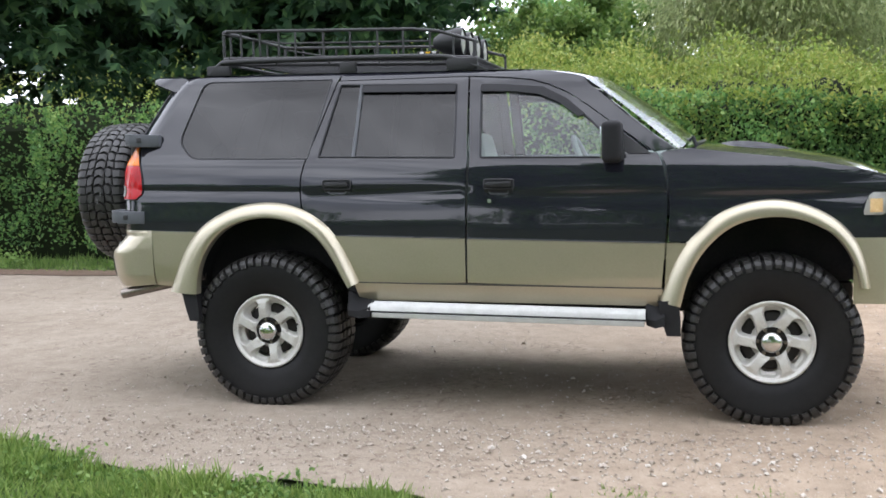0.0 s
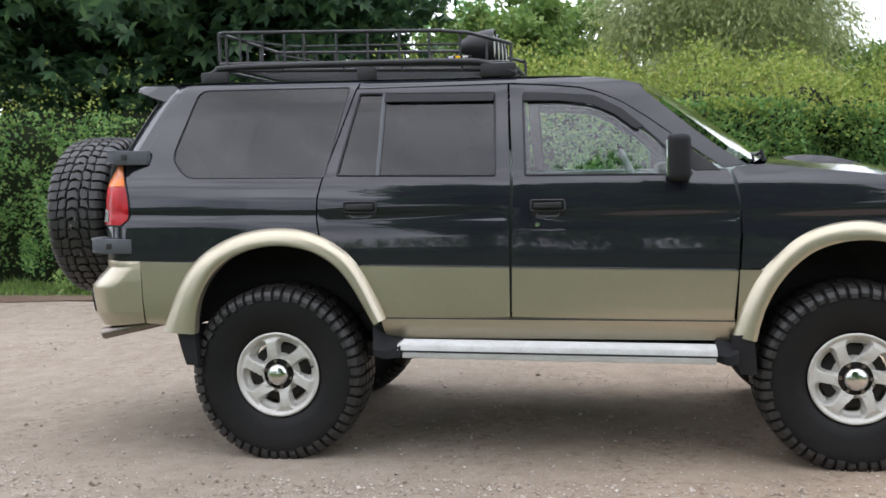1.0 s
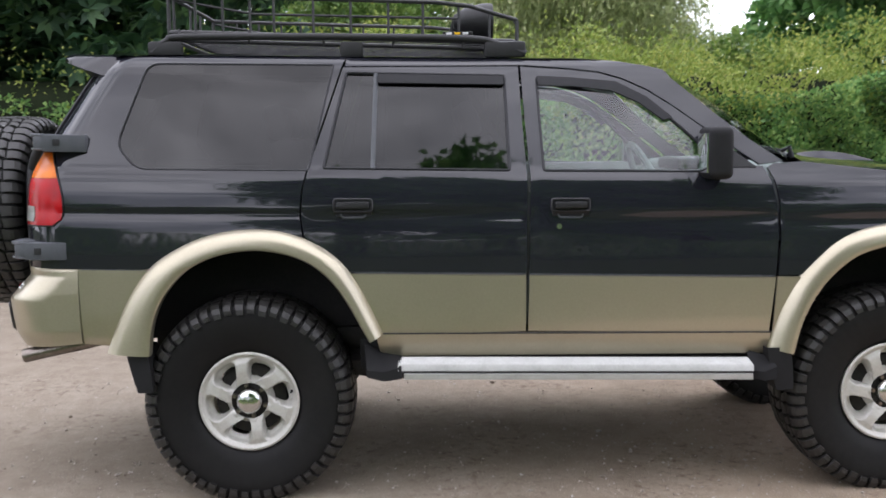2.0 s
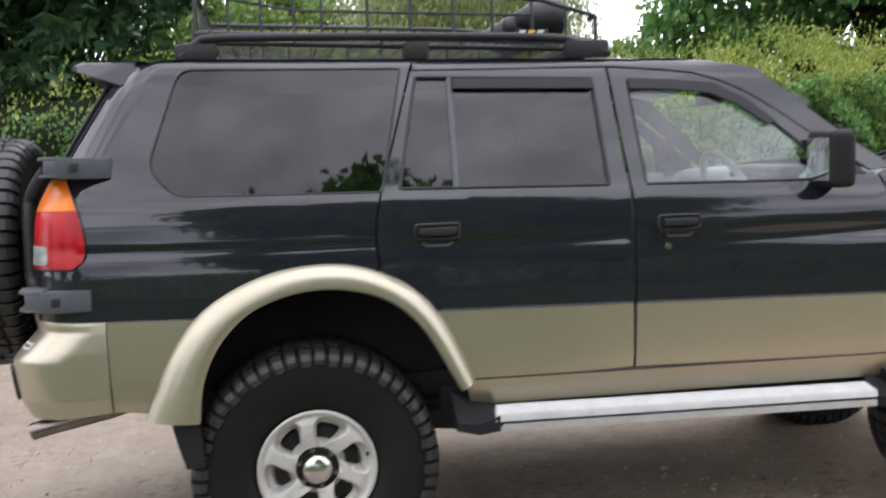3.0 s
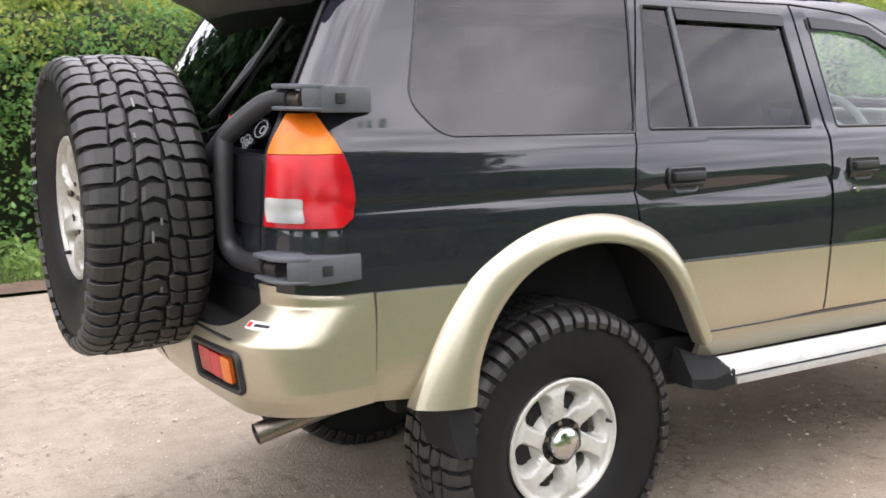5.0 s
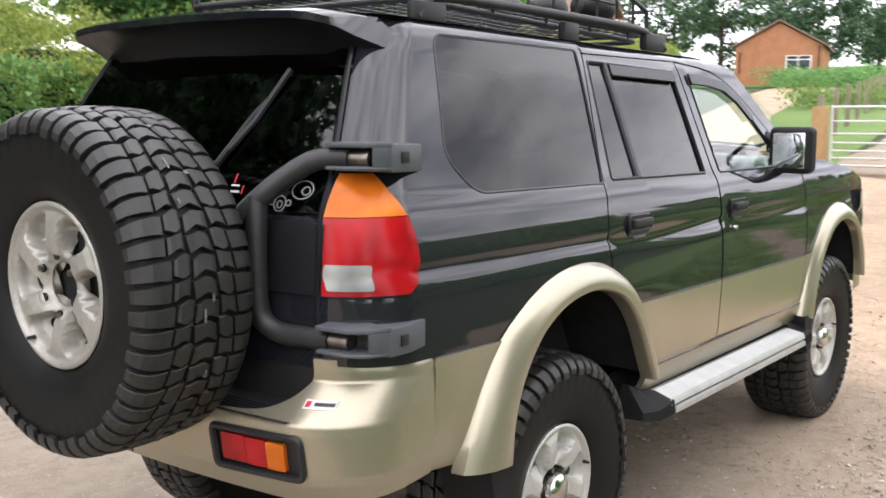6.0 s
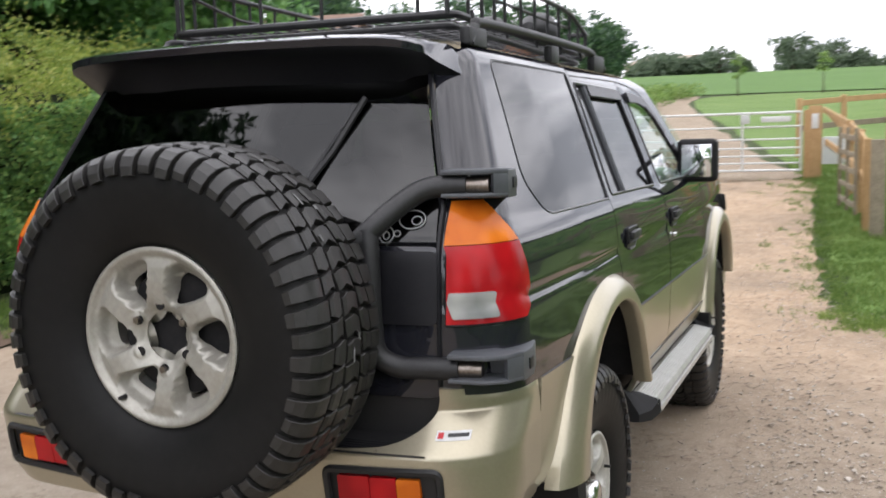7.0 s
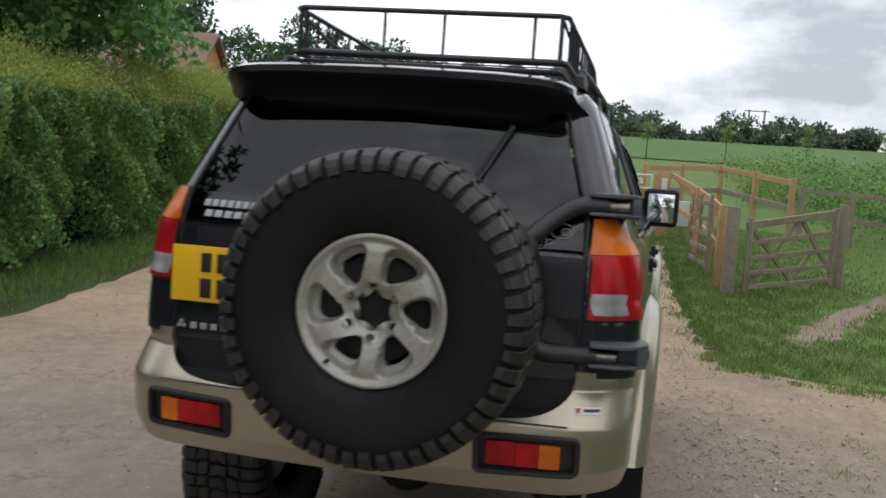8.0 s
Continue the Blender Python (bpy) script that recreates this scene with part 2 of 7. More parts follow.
def ground_material(name, tones, stones, scale, relief=0.5, dark=None, redder=None):
    """Earth or gravel: broad patches, fine grit and scattered pale stones."""
    m = material(name, 0.92, 0, 0.2)
    co = coords(m)
    broad = noise_out(m, scale, 6, 0.6, co)
    mid = noise_out(m, scale * 9, 5, 0.65, co)
    fine = noise_out(m, scale * 120, 3, 0.7, co)
    base = ramp(m, mix(m, 0.5, broad, mid), [(0.36, tones[0]), (0.5, tones[1]), (0.64, tones[2])])
    base = mix(m, 0.36, base, ramp(m, fine, [(0.3, tones[0]), (0.7, tones[2])]))
    v = node(m, "ShaderNodeTexVoronoi", Scale=75.0)
    link(m, co, v.inputs["Vector"])
    dots = ramp(m, v.outputs["Distance"], [(0.10, (1, 1, 1)), (0.22, (0, 0, 0))])
    keep = ramp(m, noise_out(m, 2.2, 4, 0.6, co), [(0.40, (0, 0, 0)), (0.56, (1, 1, 1))])
    base = mix(m, mix(m, 1.0, dots, keep, "MULTIPLY"), base, stones)
    grit = node(m, "ShaderNodeTexVoronoi", Scale=130.0)
    link(m, co, grit.inputs["Vector"])
    specks = ramp(m, grit.outputs["Distance"], [(0.14, (1, 1, 1)), (0.28, (0, 0, 0))])
    some = ramp(m, noise_out(m, 3.1, 5, 0.65, co), [(0.38, (0, 0, 0)), (0.60, (0.6, 0.6, 0.6))])
    base = mix(m, mix(m, 1.0, specks, some, "MULTIPLY"), base, tuple(c * 0.55 for c in tones[0]))
    if dark:
        spots = ramp(m, noise_out(m, scale * 26, 6, 0.7, co), [(0.50, (0, 0, 0)), (0.68, (1, 1, 1))])
        where = ramp(m, noise_out(m, scale * 2.1, 4, 0.6, co), [(0.45, (0, 0, 0)), (0.60, (1, 1, 1))])
        base = mix(m, mix(m, 1.0, spots, where, "MULTIPLY"), base, dark)
    if redder:
        sep = m.node_tree.nodes.new("ShaderNodeSeparateXYZ")
        link(m, co, sep.inputs["Vector"])
        along = node(m, "ShaderNodeMapRange")
        along.inputs["From Min"].default_value, along.inputs["From Max"].default_value = redder
        link(m, sep.outputs["X"], along.inputs["Value"])
        earth = mix(m, 1.0, base, (1.40, 1.22, 1.06), "MULTIPLY")
        base = mix(m, mix(m, 1.0, along.outputs["Result"], ramp(m, broad, [(0.30, (0.55, 0.55, 0.55)), (0.55, (1, 1, 1))]), "MULTIPLY"), base, earth)
    link(m, base, bsdf(m).inputs["Base Color"])
    bump(m, mix(m, 0.5, mid, fine), relief, 0.018)
    return m


ROAD = ground_material("worn_road", ((0.195, 0.158, 0.120), (0.290, 0.242, 0.190), (0.375, 0.322, 0.260)), (0.50, 0.45, 0.38), 0.7, 0.9, (0.15, 0.112, 0.085), (0.5, 5.0))
GRAVEL = ground_material("loose_gravel", ((0.20, 0.15, 0.105), (0.295, 0.235, 0.17), (0.38, 0.315, 0.24)), (0.5, 0.46, 0.41), 1.3, 1.1)
CONCRETE = ground_material("smooth_concrete", ((0.19, 0.18, 0.165), (0.24, 0.228, 0.21), (0.285, 0.27, 0.25)), (0.30, 0.285, 0.265), 0.5, 0.25)
TURF = ground_material("grassy_earth", ((0.032, 0.045, 0.016), (0.05, 0.072, 0.025), (0.072, 0.095, 0.036)), (0.08, 0.095, 0.04), 0.6, 0.9)
PASTURE = ground_material("pasture", ((0.075, 0.135, 0.030), (0.11, 0.185, 0.045), (0.155, 0.22, 0.07)), (0.18, 0.21, 0.09), 0.35, 0.8)
CROP = ground_material("green_crop", ((0.060, 0.125, 0.026), (0.078, 0.155, 0.034), (0.098, 0.18, 0.045)), (0.09, 0.17, 0.04), 0.05, 0.6)
SOIL = ground_material("bare_soil", ((0.09, 0.06, 0.042), (0.14, 0.095, 0.068), (0.2, 0.15, 0.11)), (0.26, 0.2, 0.15), 1.5, 0.9)
PEBBLE = leaf_material("pebbles", (0.24, 0.19, 0.145), (0.40, 0.345, 0.29), (0.64, 0.59, 0.53), 0.0, 0.85)

# ---- geometry helpers ----
from mathutils.geometry import delaunay_2d_cdt


def part(name, bm, mat, parent=None, label="", smooth=True):
    """Links a bmesh as one mesh object, under a thing or a part."""
    me = bpy.data.meshes.new(name)
    bm.normal_update()
    bm.to_mesh(me)
    bm.free()
    if smooth:
        me.polygons.foreach_set("use_smooth", [True] * len(me.polygons))
        me.set_sharp_from_angle(angle=radians(38))
    for one in mat if isinstance(mat, (list, tuple)) else (mat,):
        me.materials.append(one)
    ob = new(name, me)
    if parent is not None:
        ob.parent = parent
    return tagged(ob, label)


def raw(name, verts, faces, mat, parent=None, label="", smooth=True):
    me = bpy.data.meshes.new(name)
    me.from_pydata([tuple(v) for v in verts], [], [tuple(f) for f in faces])
    me.polygons.foreach_set("use_smooth", [smooth] * len(me.polygons))
    me.materials.append(mat)
    ob = new(name, me)
    if parent is not None:
        ob.parent = parent
    return tagged(ob, label)


def thing(name, place, label, category, group="", kind=""):
    ob = new(name)
    ob.location = place
    bpy.context.view_layer.update()
    return tagged(ob, label, category, group, kind)


def box(bm, centre, size, bevel=0.0, turn=None, seg=2):
    """A block, rounded along its edges."""
    got = bmesh.ops.create_cube(bm, size=1.0)
    vs = got["verts"]
    bmesh.ops.scale(bm, vec=size, verts=vs)
    if bevel:
        es = list({e for v in vs for e in v.link_edges})
        out = bmesh.ops.bevel(bm, geom=es, offset=bevel, segments=seg, affect="EDGES", profile=0.6)
        vs = list({v for f in out["faces"] for v in f.verts} | {v for v in vs if v.is_valid})
    m = Matrix.Translation(centre) @ (turn if turn is not None else Matrix())
    bmesh.ops.transform(bm, matrix=m, verts=vs)
    return vs


def tube(bm, points, radius, n=10, closed=False, cap=True):
    """A round bar swept along points; radius may be a list."""
    pts = [Vector(p) for p in points]
    k = len(pts)
    rad = radius if isinstance(radius, (list, tuple)) else [radius] * k
    rings, up = [], None
    for i in range(k):
        a, b = pts[i - 1 if (i or closed) else 0], pts[(i + 1) % k if (i < k - 1 or closed) else k - 1]
        d = (b - a).normalized()
        if up is None:
            up = Vector((0, 0, 1)) if abs(d.z) < 0.9 else Vector((1, 0, 0))
        side = d.cross(up).normalized()
        up = side.cross(d).normalized()
        rings.append([bm.verts.new(pts[i] + (side * math.cos(2 * math.pi * j / n) + up * math.sin(2 * math.pi * j / n)) * rad[i]) for j in range(n)])
    for i in range(k if closed else k - 1):
        a, b = rings[i], rings[(i + 1) % k]
        for j in range(n):
            bm.faces.new((a[j], a[(j + 1) % n], b[(j + 1) % n], b[j]))
    if cap and not closed:
        bm.faces.new(rings[0][::-1])
        bm.faces.new(rings[-1])


def spline(points, n=8, closed=False):
    """Catmull-Rom through points."""
    p = [np.array(q, float) for q in points]
    out, k = [], len(p)
    for i in range(k if closed else k - 1):
        if closed:
            a, b, c, d = p[i - 1], p[i], p[(i + 1) % k], p[(i + 2) % k]
        else:
            a, b, c, d = p[max(i - 1, 0)], p[i], p[i + 1], p[min(i + 2, k - 1)]
        for j in range(n):
            t = j / n
            out.append(0.5 * (2 * b + (c - a) * t + (2 * a - 5 * b + 4 * c - d) * t * t + (3 * b - a - 3 * c + d) * t ** 3))
    if not closed:
        out.append(p[-1])
    return out


def rounded(corners, n=6):
    """Corners (u, v) or (u, v, r): an outline with rounded corners."""
    out, k = [], len(corners)
    for i in range(k):
        c = corners[i]
        p = np.array(c[:2], float)
        if len(c) < 3:
            out.append(tuple(p))
            continue
        a, b = np.array(corners[i - 1][:2], float) - p, np.array(corners[(i + 1) % k][:2], float) - p
        la, lb = np.linalg.norm(a), np.linalg.norm(b)
        r = min(c[2], 0.48 * la, 0.48 * lb)
        p0, p2 = p + a / la * r, p + b / lb * r
        for j in range(n + 1):
            t = j / n
            out.append(tuple((1 - t) ** 2 * p0 + 2 * t * (1 - t) * p + t * t * p2))
    return out


def dense(loop, step):
    out = []
    for i in range(len(loop)):
        a, b = np.array(loop[i], float), np.array(loop[(i + 1) % len(loop)], float)
        k = max(1, int(np.ceil(np.linalg.norm(b - a) / step)))
        out += [tuple(a + (b - a) * j / k) for j in range(k)]
    return out


def clip(loop, a, b, c):
    """The part of an outline where a*u + b*v + c >= 0."""
    out = []
    for i in range(len(loop)):
        p, q = loop[i - 1], loop[i]
        dp, dq = a * p[0] + b * p[1] + c, a * q[0] + b * q[1] + c
        if (dp >= 0) != (dq >= 0):
            t = dp / (dp - dq)
            out.append((p[0] + (q[0] - p[0]) * t, p[1] + (q[1] - p[1]) * t))
        if dq >= 0:
            out.append((q[0], q[1]))
    return out


def inside(px, py, loops):
    hit = np.zeros(len(px), bool)
    for loop in loops:
        for i in range(len(loop)):
            (x0, y0), (x1, y1) = loop[i - 1], loop[i]
            if y0 != y1:
                hit ^= ((y0 > py) != (y1 > py)) & (px < (x1 - x0) * (py - y0) / (y1 - y0) + x0)
    return hit


def fill(outline, holes, step):
    """Triangles that fill an outline with holes, with points inside on a grid: points, triangles, loops of indices."""
    loops = [dense(outline, step * 0.6)] + [dense(h, step * 0.5) for h in holes]
    pts, edges, rings = [], [], []
    for loop in loops:
        n0, k = len(pts), len(loop)
        pts += loop
        rings.append(list(range(n0, n0 + k)))
        edges += [(n0 + i, n0 + (i + 1) % k) for i in range(k)]
    b = np.array(pts)
    lo, hi = b.min(0), b.max(0)
    gx, gy = np.meshgrid(np.arange(lo[0] + step / 2, hi[0], step), np.arange(lo[1] + step / 2, hi[1], step))
    gx, gy = gx.ravel(), gy.ravel()
    ok = inside(gx, gy, loops)
    gx, gy = gx[ok], gy[ok]
    if len(gx):
        far = np.ones(len(gx), bool)
        for i in range(0, len(gx), 2000):
            d = np.hypot(gx[i:i + 2000, None] - b[None, :, 0], gy[i:i + 2000, None] - b[None, :, 1]).min(1)
            far[i:i + 2000] = d > step * 0.45
        pts += list(zip(gx[far], gy[far]))
    v, _, f, origin, *_ = delaunay_2d_cdt([Vector(p) for p in pts], edges, [], 0, 1e-7)
    vv = np.array([tuple(p) for p in v])
    index = {o: i for i, os in enumerate(origin) for o in os}
    f = np.array([t for t in f if len(t) == 3])
    c = vv[f].mean(1)
    f = f[inside(c[:, 0], c[:, 1], loops)]
    return vv, f, [[index[i] for i in r] for r in rings]


def panel(name, outline, surf, mat, parent=None, holes=(), step=0.05, lip=0.014, offset=0.0, mirror=False, label="", flip=False):
    """A curved sheet: an outline laid on the surface surf(u, v), its edges turned inwards by lip."""
    vv, f, rings = fill(outline, holes, step)
    u, v = vv[:, 0], vv[:, 1]
    e = 1e-3
    p = np.stack(surf(u, v), 1)
    du = np.stack(surf(u + e, v), 1) - np.stack(surf(u - e, v), 1)
    dv = np.stack(surf(u, v + e), 1) - np.stack(surf(u, v - e), 1)
    nrm = np.cross(du, dv)
    nrm /= np.linalg.norm(nrm, axis=1)[:, None] + 1e-12
    if flip:
        nrm = -nrm
    p = p + nrm * offset
    faces = [list(t) for t in f]
    verts, normals = [tuple(a) for a in p], [tuple(a) for a in nrm]
    if lip:
        for ring in rings:
            k = len(ring)
            n0 = len(verts)
            for i in range(k):
                a, b = p[ring[i - 1]], p[ring[(i + 1) % k]]
                out = np.cross(b - a, nrm[ring[i]])
                out /= np.linalg.norm(out) + 1e-12
                verts.append(tuple(p[ring[i]]))
                normals.append(tuple(out))
                verts.append(tuple(p[ring[i]] - nrm[ring[i]] * lip))
                normals.append(tuple(out))
            for i in range(k):
                j = (i + 1) % k
                faces.append([n0 + 2 * i, n0 + 2 * i + 1, n0 + 2 * j + 1, n0 + 2 * j])
    va, na = np.array(verts), np.array(normals)
    # lip normals point away from the sheet
    if lip:
        cen = p[f].mean(1)
        for ring_start, ring in zip(np.cumsum([len(p)] + [2 * len(r) for r in rings[:-1]]), rings):
            tri_mid, total = vv[f].mean(1), 0.0
            for i in range(0, len(ring), max(1, len(ring) // 40)):
                near = np.argsort(((tri_mid - vv[ring[i]]) ** 2).sum(1))[:2]
                step_in = cen[near].mean(0) - p[ring[i]]
                total += np.dot(na[ring_start + 2 * i], step_in) / (np.linalg.norm(step_in) + 1e-9)
            if total > 0:
                na[ring_start:ring_start + 2 * len(ring)] *= -1
    if mirror:
        va[:, 1] *= -1
        na[:, 1] *= -1
    fixed = []
    for t in faces:
        q = va[t]
        g = np.cross(q[1] - q[0], q[2] - q[0])
        fixed.append(t if np.dot(g, na[t].mean(0)) >= 0 else t[::-1])
    me = bpy.data.meshes.new(name)
    me.from_pydata([tuple(a) for a in va], [], fixed)
    me.polygons.foreach_set("use_smooth", [True] * len(me.polygons))
    me.normals_split_custom_set_from_vertices([tuple(a) for a in na])
    me.materials.append(mat)
    ob = new(name, me)
    if parent is not None:
        ob.parent = parent
    return tagged(ob, label)


def loft(bm, rows, closed=False, flip=False):
    """A skin over rows of equal length."""
    vs = [[bm.verts.new(p) for p in row] for row in rows]
    for a, b in zip(vs, vs[1:]):
        k = len(a)
        for j in range(k if closed else k - 1):
            q = (a[j], a[(j + 1) % k], b[(j + 1) % k], b[j])
            bm.faces.new(q[::-1] if flip else q)
    return vs


def leaves(name, at, along, across, length, width, mat, parent=None, label="", fold=0.25):
    """Many leaves in one mesh: two folded triangles each."""
    at, along, across = (np.asarray(a, float) for a in (at, along, across))
    along = along / (np.linalg.norm(along, axis=1)[:, None] + 1e-9)
    nrm = np.cross(along, across)
    nrm /= np.linalg.norm(nrm, axis=1)[:, None] + 1e-9
    side = np.cross(nrm, along)
    L, Wd = np.asarray(length)[:, None], np.asarray(width)[:, None]
    mid = at + along * L * 0.45
    n = len(at)
    verts = np.empty((n, 4, 3))
    verts[:, 0] = at
    verts[:, 1] = mid + side * Wd * 0.5 + nrm * Wd * fold
    verts[:, 2] = at + along * L
    verts[:, 3] = mid - side * Wd * 0.5 + nrm * Wd * fold
    me = bpy.data.meshes.new(name)
    me.vertices.add(4 * n)
    me.vertices.foreach_set("co", verts.reshape(-1))
    idx = (np.arange(n)[:, None] * 4 + np.array([0, 1, 2, 0, 2, 3])[None]).reshape(-1)
    me.loops.add(6 * n)
    me.loops.foreach_set("vertex_index", idx.astype(np.int32))
    me.polygons.add(2 * n)
    me.polygons.foreach_set("loop_start", np.arange(0, 6 * n, 3, dtype=np.int32))
    me.update(calc_edges=True)
    me.validate()
    me.materials.append(mat)
    ob = new(name, me)
    if parent is not None:
        ob.parent = parent
    return tagged(ob, label)


RNG = np.random.default_rng(7)


def unit(n):
    v = RNG.normal(size=(n, 3))
    return v / np.linalg.norm(v, axis=1)[:, None]

# ---- the ground ----
H_X = [-600, -60, 4, 7, 10, 16, 22, 60, 220, 280, 2500]
H_Z = [0, 0, 0, 0.04, 0.15, 0.53, 0.92, 2.9, 10.6, 11.6, 12.5]


def height(x, y):
    x, y = np.asarray(x, float), np.asarray(y, float)
    return np.interp(x + 0 * y, H_X, H_Z)


def on_ground(lift):
    return lambda u, v: (u, v, height(u, v) + lift)


def sheet(name, outline, lift, mat, step, label):
    return tagged(panel(name, outline, on_ground(lift), mat, None, (), step, 0.0), label, name.split("_")[-1], kind="structure")


xs = np.unique(np.concatenate([np.linspace(-30, 40, 71), np.linspace(-1500, 2400, 60), H_X]))
ys = np.unique(np.concatenate([np.linspace(-25, 30, 45), np.linspace(-1500, 1500, 41)]))
bm = bmesh.new()
loft(bm, [[(x, y, float(height(x, y)) - 0.03) for y in ys] for x in xs], flip=True)
tagged(part("ground", bm, TURF), "rough green turf and earth around the drive", "ground", kind="structure")


def wavy(points, amount, n=6, seed=3, closed=True):
    """An outline through points, made uneven."""
    rng = np.random.default_rng(seed)
    out = spline(points, n, closed)
    return [(p[0] + rng.normal() * amount, p[1] + rng.normal() * amount) for p in out]


road_edge = wavy([(-45, 4.6), (-20, 4.7), (-6, 4.75), (-3, 4.72), (0, 4.65), (3.5, 4.7), (5.2, 4.95), (7.5, 5.4), (12, 6.4), (20, 8.6), (34, 13), (60, 20),
                  (60, 16), (34, 10.2), (24, 6.9), (18, 4.8), (15.9, 3.3), (15.6, -0.5), (12.6, -0.95), (10.4, -1.08), (8, -1.2), (6.8, -1.28), (5.6, -1.42), (5.05, -1.62),
                  (4.65, -2.7), (4.0, -3.3), (2.6, -3.2), (1.6, -2.8), (1.15, -2.12), (0.4, -2.1), (-0.4, -2.0), (-1.05, -1.72), (-3, -1.6), (-8, -2.1), (-20, -2.2), (-45, -2.5)], 0.035, 7, 5)
sheet("gravel_road", road_edge, 0.0, ROAD, 0.6, "worn beige gravel and tarmac farm road")
sheet("far_track", wavy([(15.6, 3.0), (22, 3.7), (36, 5.9), (48, 8.2), (57, 9.6), (58.5, 8.6), (57.5, 7.2), (48, 6.4), (36, 4.0), (26, 1.9), (19, 0.3), (15.6, -0.5)], 0.05, 6, 8), 0.0, GRAVEL, 1.5, "stony track running up to the field")
sheet("bare_soil", wavy([(-14, 5.2), (-9, 5.3), (-5, 5.25), (-1, 5.15), (3, 5.2), (3, 4.75), (-1, 4.7), (-5, 4.72), (-9, 4.7), (-14, 4.65)], 0.05, 6, 12), 0.008, SOIL, 0.4, "bare brown soil at the verge's edge")
sheet("green_field", [(58, -260), (58.5, -10), (60, 4), (60, 12), (64, 40), (80, 260), (262, 300), (262, -300)], 0.03, CROP, 14, "green crop field rising to the skyline")

# scattered pebbles, gathered in drifts
n = 64000
drift_x, drift_y = RNG.uniform(-6, 14, 260), np.where(RNG.random(260) < 0.75, RNG.normal(-1.45, 0.5, 260), RNG.uniform(-2.2, 4.6, 260))
k = RNG.integers(0, 260, n)
px, py = drift_x[k] + RNG.normal(0, 0.45, n), drift_y[k] + RNG.normal(0, 0.13, n)
loose = RNG.random(n) < 0.35
px, py = np.where(loose, RNG.uniform(-8, 15, n), px), np.where(loose, RNG.uniform(-3.2, 4.6, n), py)
east = RNG.random(n) < 0.2
px, py = np.where(east, RNG.uniform(2, 16, n), px), np.where(east, RNG.uniform(-1.5, 1.5, n), py)
verge = np.interp(px, [-3.2, -1.05, -0.4, 0.4, 1.15, 1.5, 1.6], [-1.62, -1.72, -2.0, -2.12, -2.14, -2.5, -9])
grassy = np.interp(px, [4.6, 5.6, 6.8, 10.4, 12.6, 15.6], [-9, -1.5, -1.3, -1.1, -1.0, -0.5])
keep = (py > verge) & (py > grassy) & (py > -4.5)
px, py = px[keep], py[keep]
size = (RNG.gamma(1.3, 0.0017, len(px)) + 0.0016) * np.where(px > 3.2, RNG.uniform(0.7, 1.3, len(px)), np.where(py < -1.1, RNG.uniform(0.9, 1.8, len(px)), 1.0))
t3 = np.array([(1, 0, 0), (-0.5, 0.87, 0), (-0.5, -0.87, 0), (0.55, 0.5, 0.6), (-0.7, 0.1, 0.62), (0.3, -0.6, 0.58)])
turn = RNG.uniform(0, 6.28, len(px))
rot = np.stack([np.stack([np.cos(turn), -np.sin(turn)], 1), np.stack([np.sin(turn), np.cos(turn)], 1)], 1)
loc = np.repeat(t3[None], len(px), 0) * (1 + 0.25 * RNG.normal(size=(len(px), 6, 3)))
loc[:, :, :2] = np.einsum("nij,nkj->nki", rot, loc[:, :, :2])
loc = loc * size[:, None, None] + np.stack([px, py, height(px, py) + 0.004], 1)[:, None]
tri = np.array([(0, 1, 3), (1, 4, 3), (1, 2, 4), (2, 5, 4), (2, 0, 5), (0, 3, 5), (3, 4, 5)])
pf = (np.arange(len(px))[:, None, None] * 6 + tri[None]).reshape(-1, 3)
tagged(raw("pebbles", loc.reshape(-1, 3), pf.tolist(), PEBBLE, smooth=False), "small pale loose stones strewn over the road", "stones", kind="stuff")


# ---- grass ----
def grass(name, area, count, lo, hi, label, mat=None, lean=0.35, width=0.006):
    xs, ys = area(count)
    z = height(xs, ys) - 0.02
    n = len(xs)
    along = np.stack([RNG.normal(0, lean, n), RNG.normal(0, lean, n), np.ones(n)], 1)
    across = np.stack([RNG.normal(size=n), RNG.normal(size=n), np.zeros(n)], 1)
    tall = RNG.uniform(lo, hi, n) * (0.6 + 0.8 * RNG.random(n)) * (0.75 + 0.45 * np.sin(xs * 6.1 + 2.2 * np.sin(ys * 4.3)) * np.sin(ys * 7.7 + xs))
    return tagged(leaves(name, np.stack([xs, ys, z], 1), along, across, tall, RNG.uniform(0.6, 1.5, n) * width, mat or GRASSBLADE, fold=0.6), label, "grass", kind="stuff")


def near_verge(n):
    x = RNG.uniform(-3.2, 1.5, n)
    edge = np.interp(x, [-3.2, -1.05, -0.4, 0.4, 1.15, 1.5], [-1.62, -1.72, -2.0, -2.12, -2.14, -2.5])
    return x, edge - RNG.gamma(1.1, 0.28, n) - 0.02


def tufts(n):
    k = 46
    cx, cy = RNG.uniform(1.2, 3.2, k), RNG.uniform(-2.35, -1.95, k)
    i = RNG.integers(0, k, n)
    return cx[i] + RNG.normal(0, 0.07, n), cy[i] + RNG.normal(0, 0.06, n)


def far_verge(n):
    x = RNG.uniform(-13, 14, n)
    y0 = np.interp(x, [-13, 0, 3.5, 7.5, 14], [5.15, 5.05, 4.78, 5.45, 7.0])
    return x, y0 + RNG.random(n) ** 0.8 * np.interp(x, [-13, 5, 14], [1.15, 1.4, 1.2])


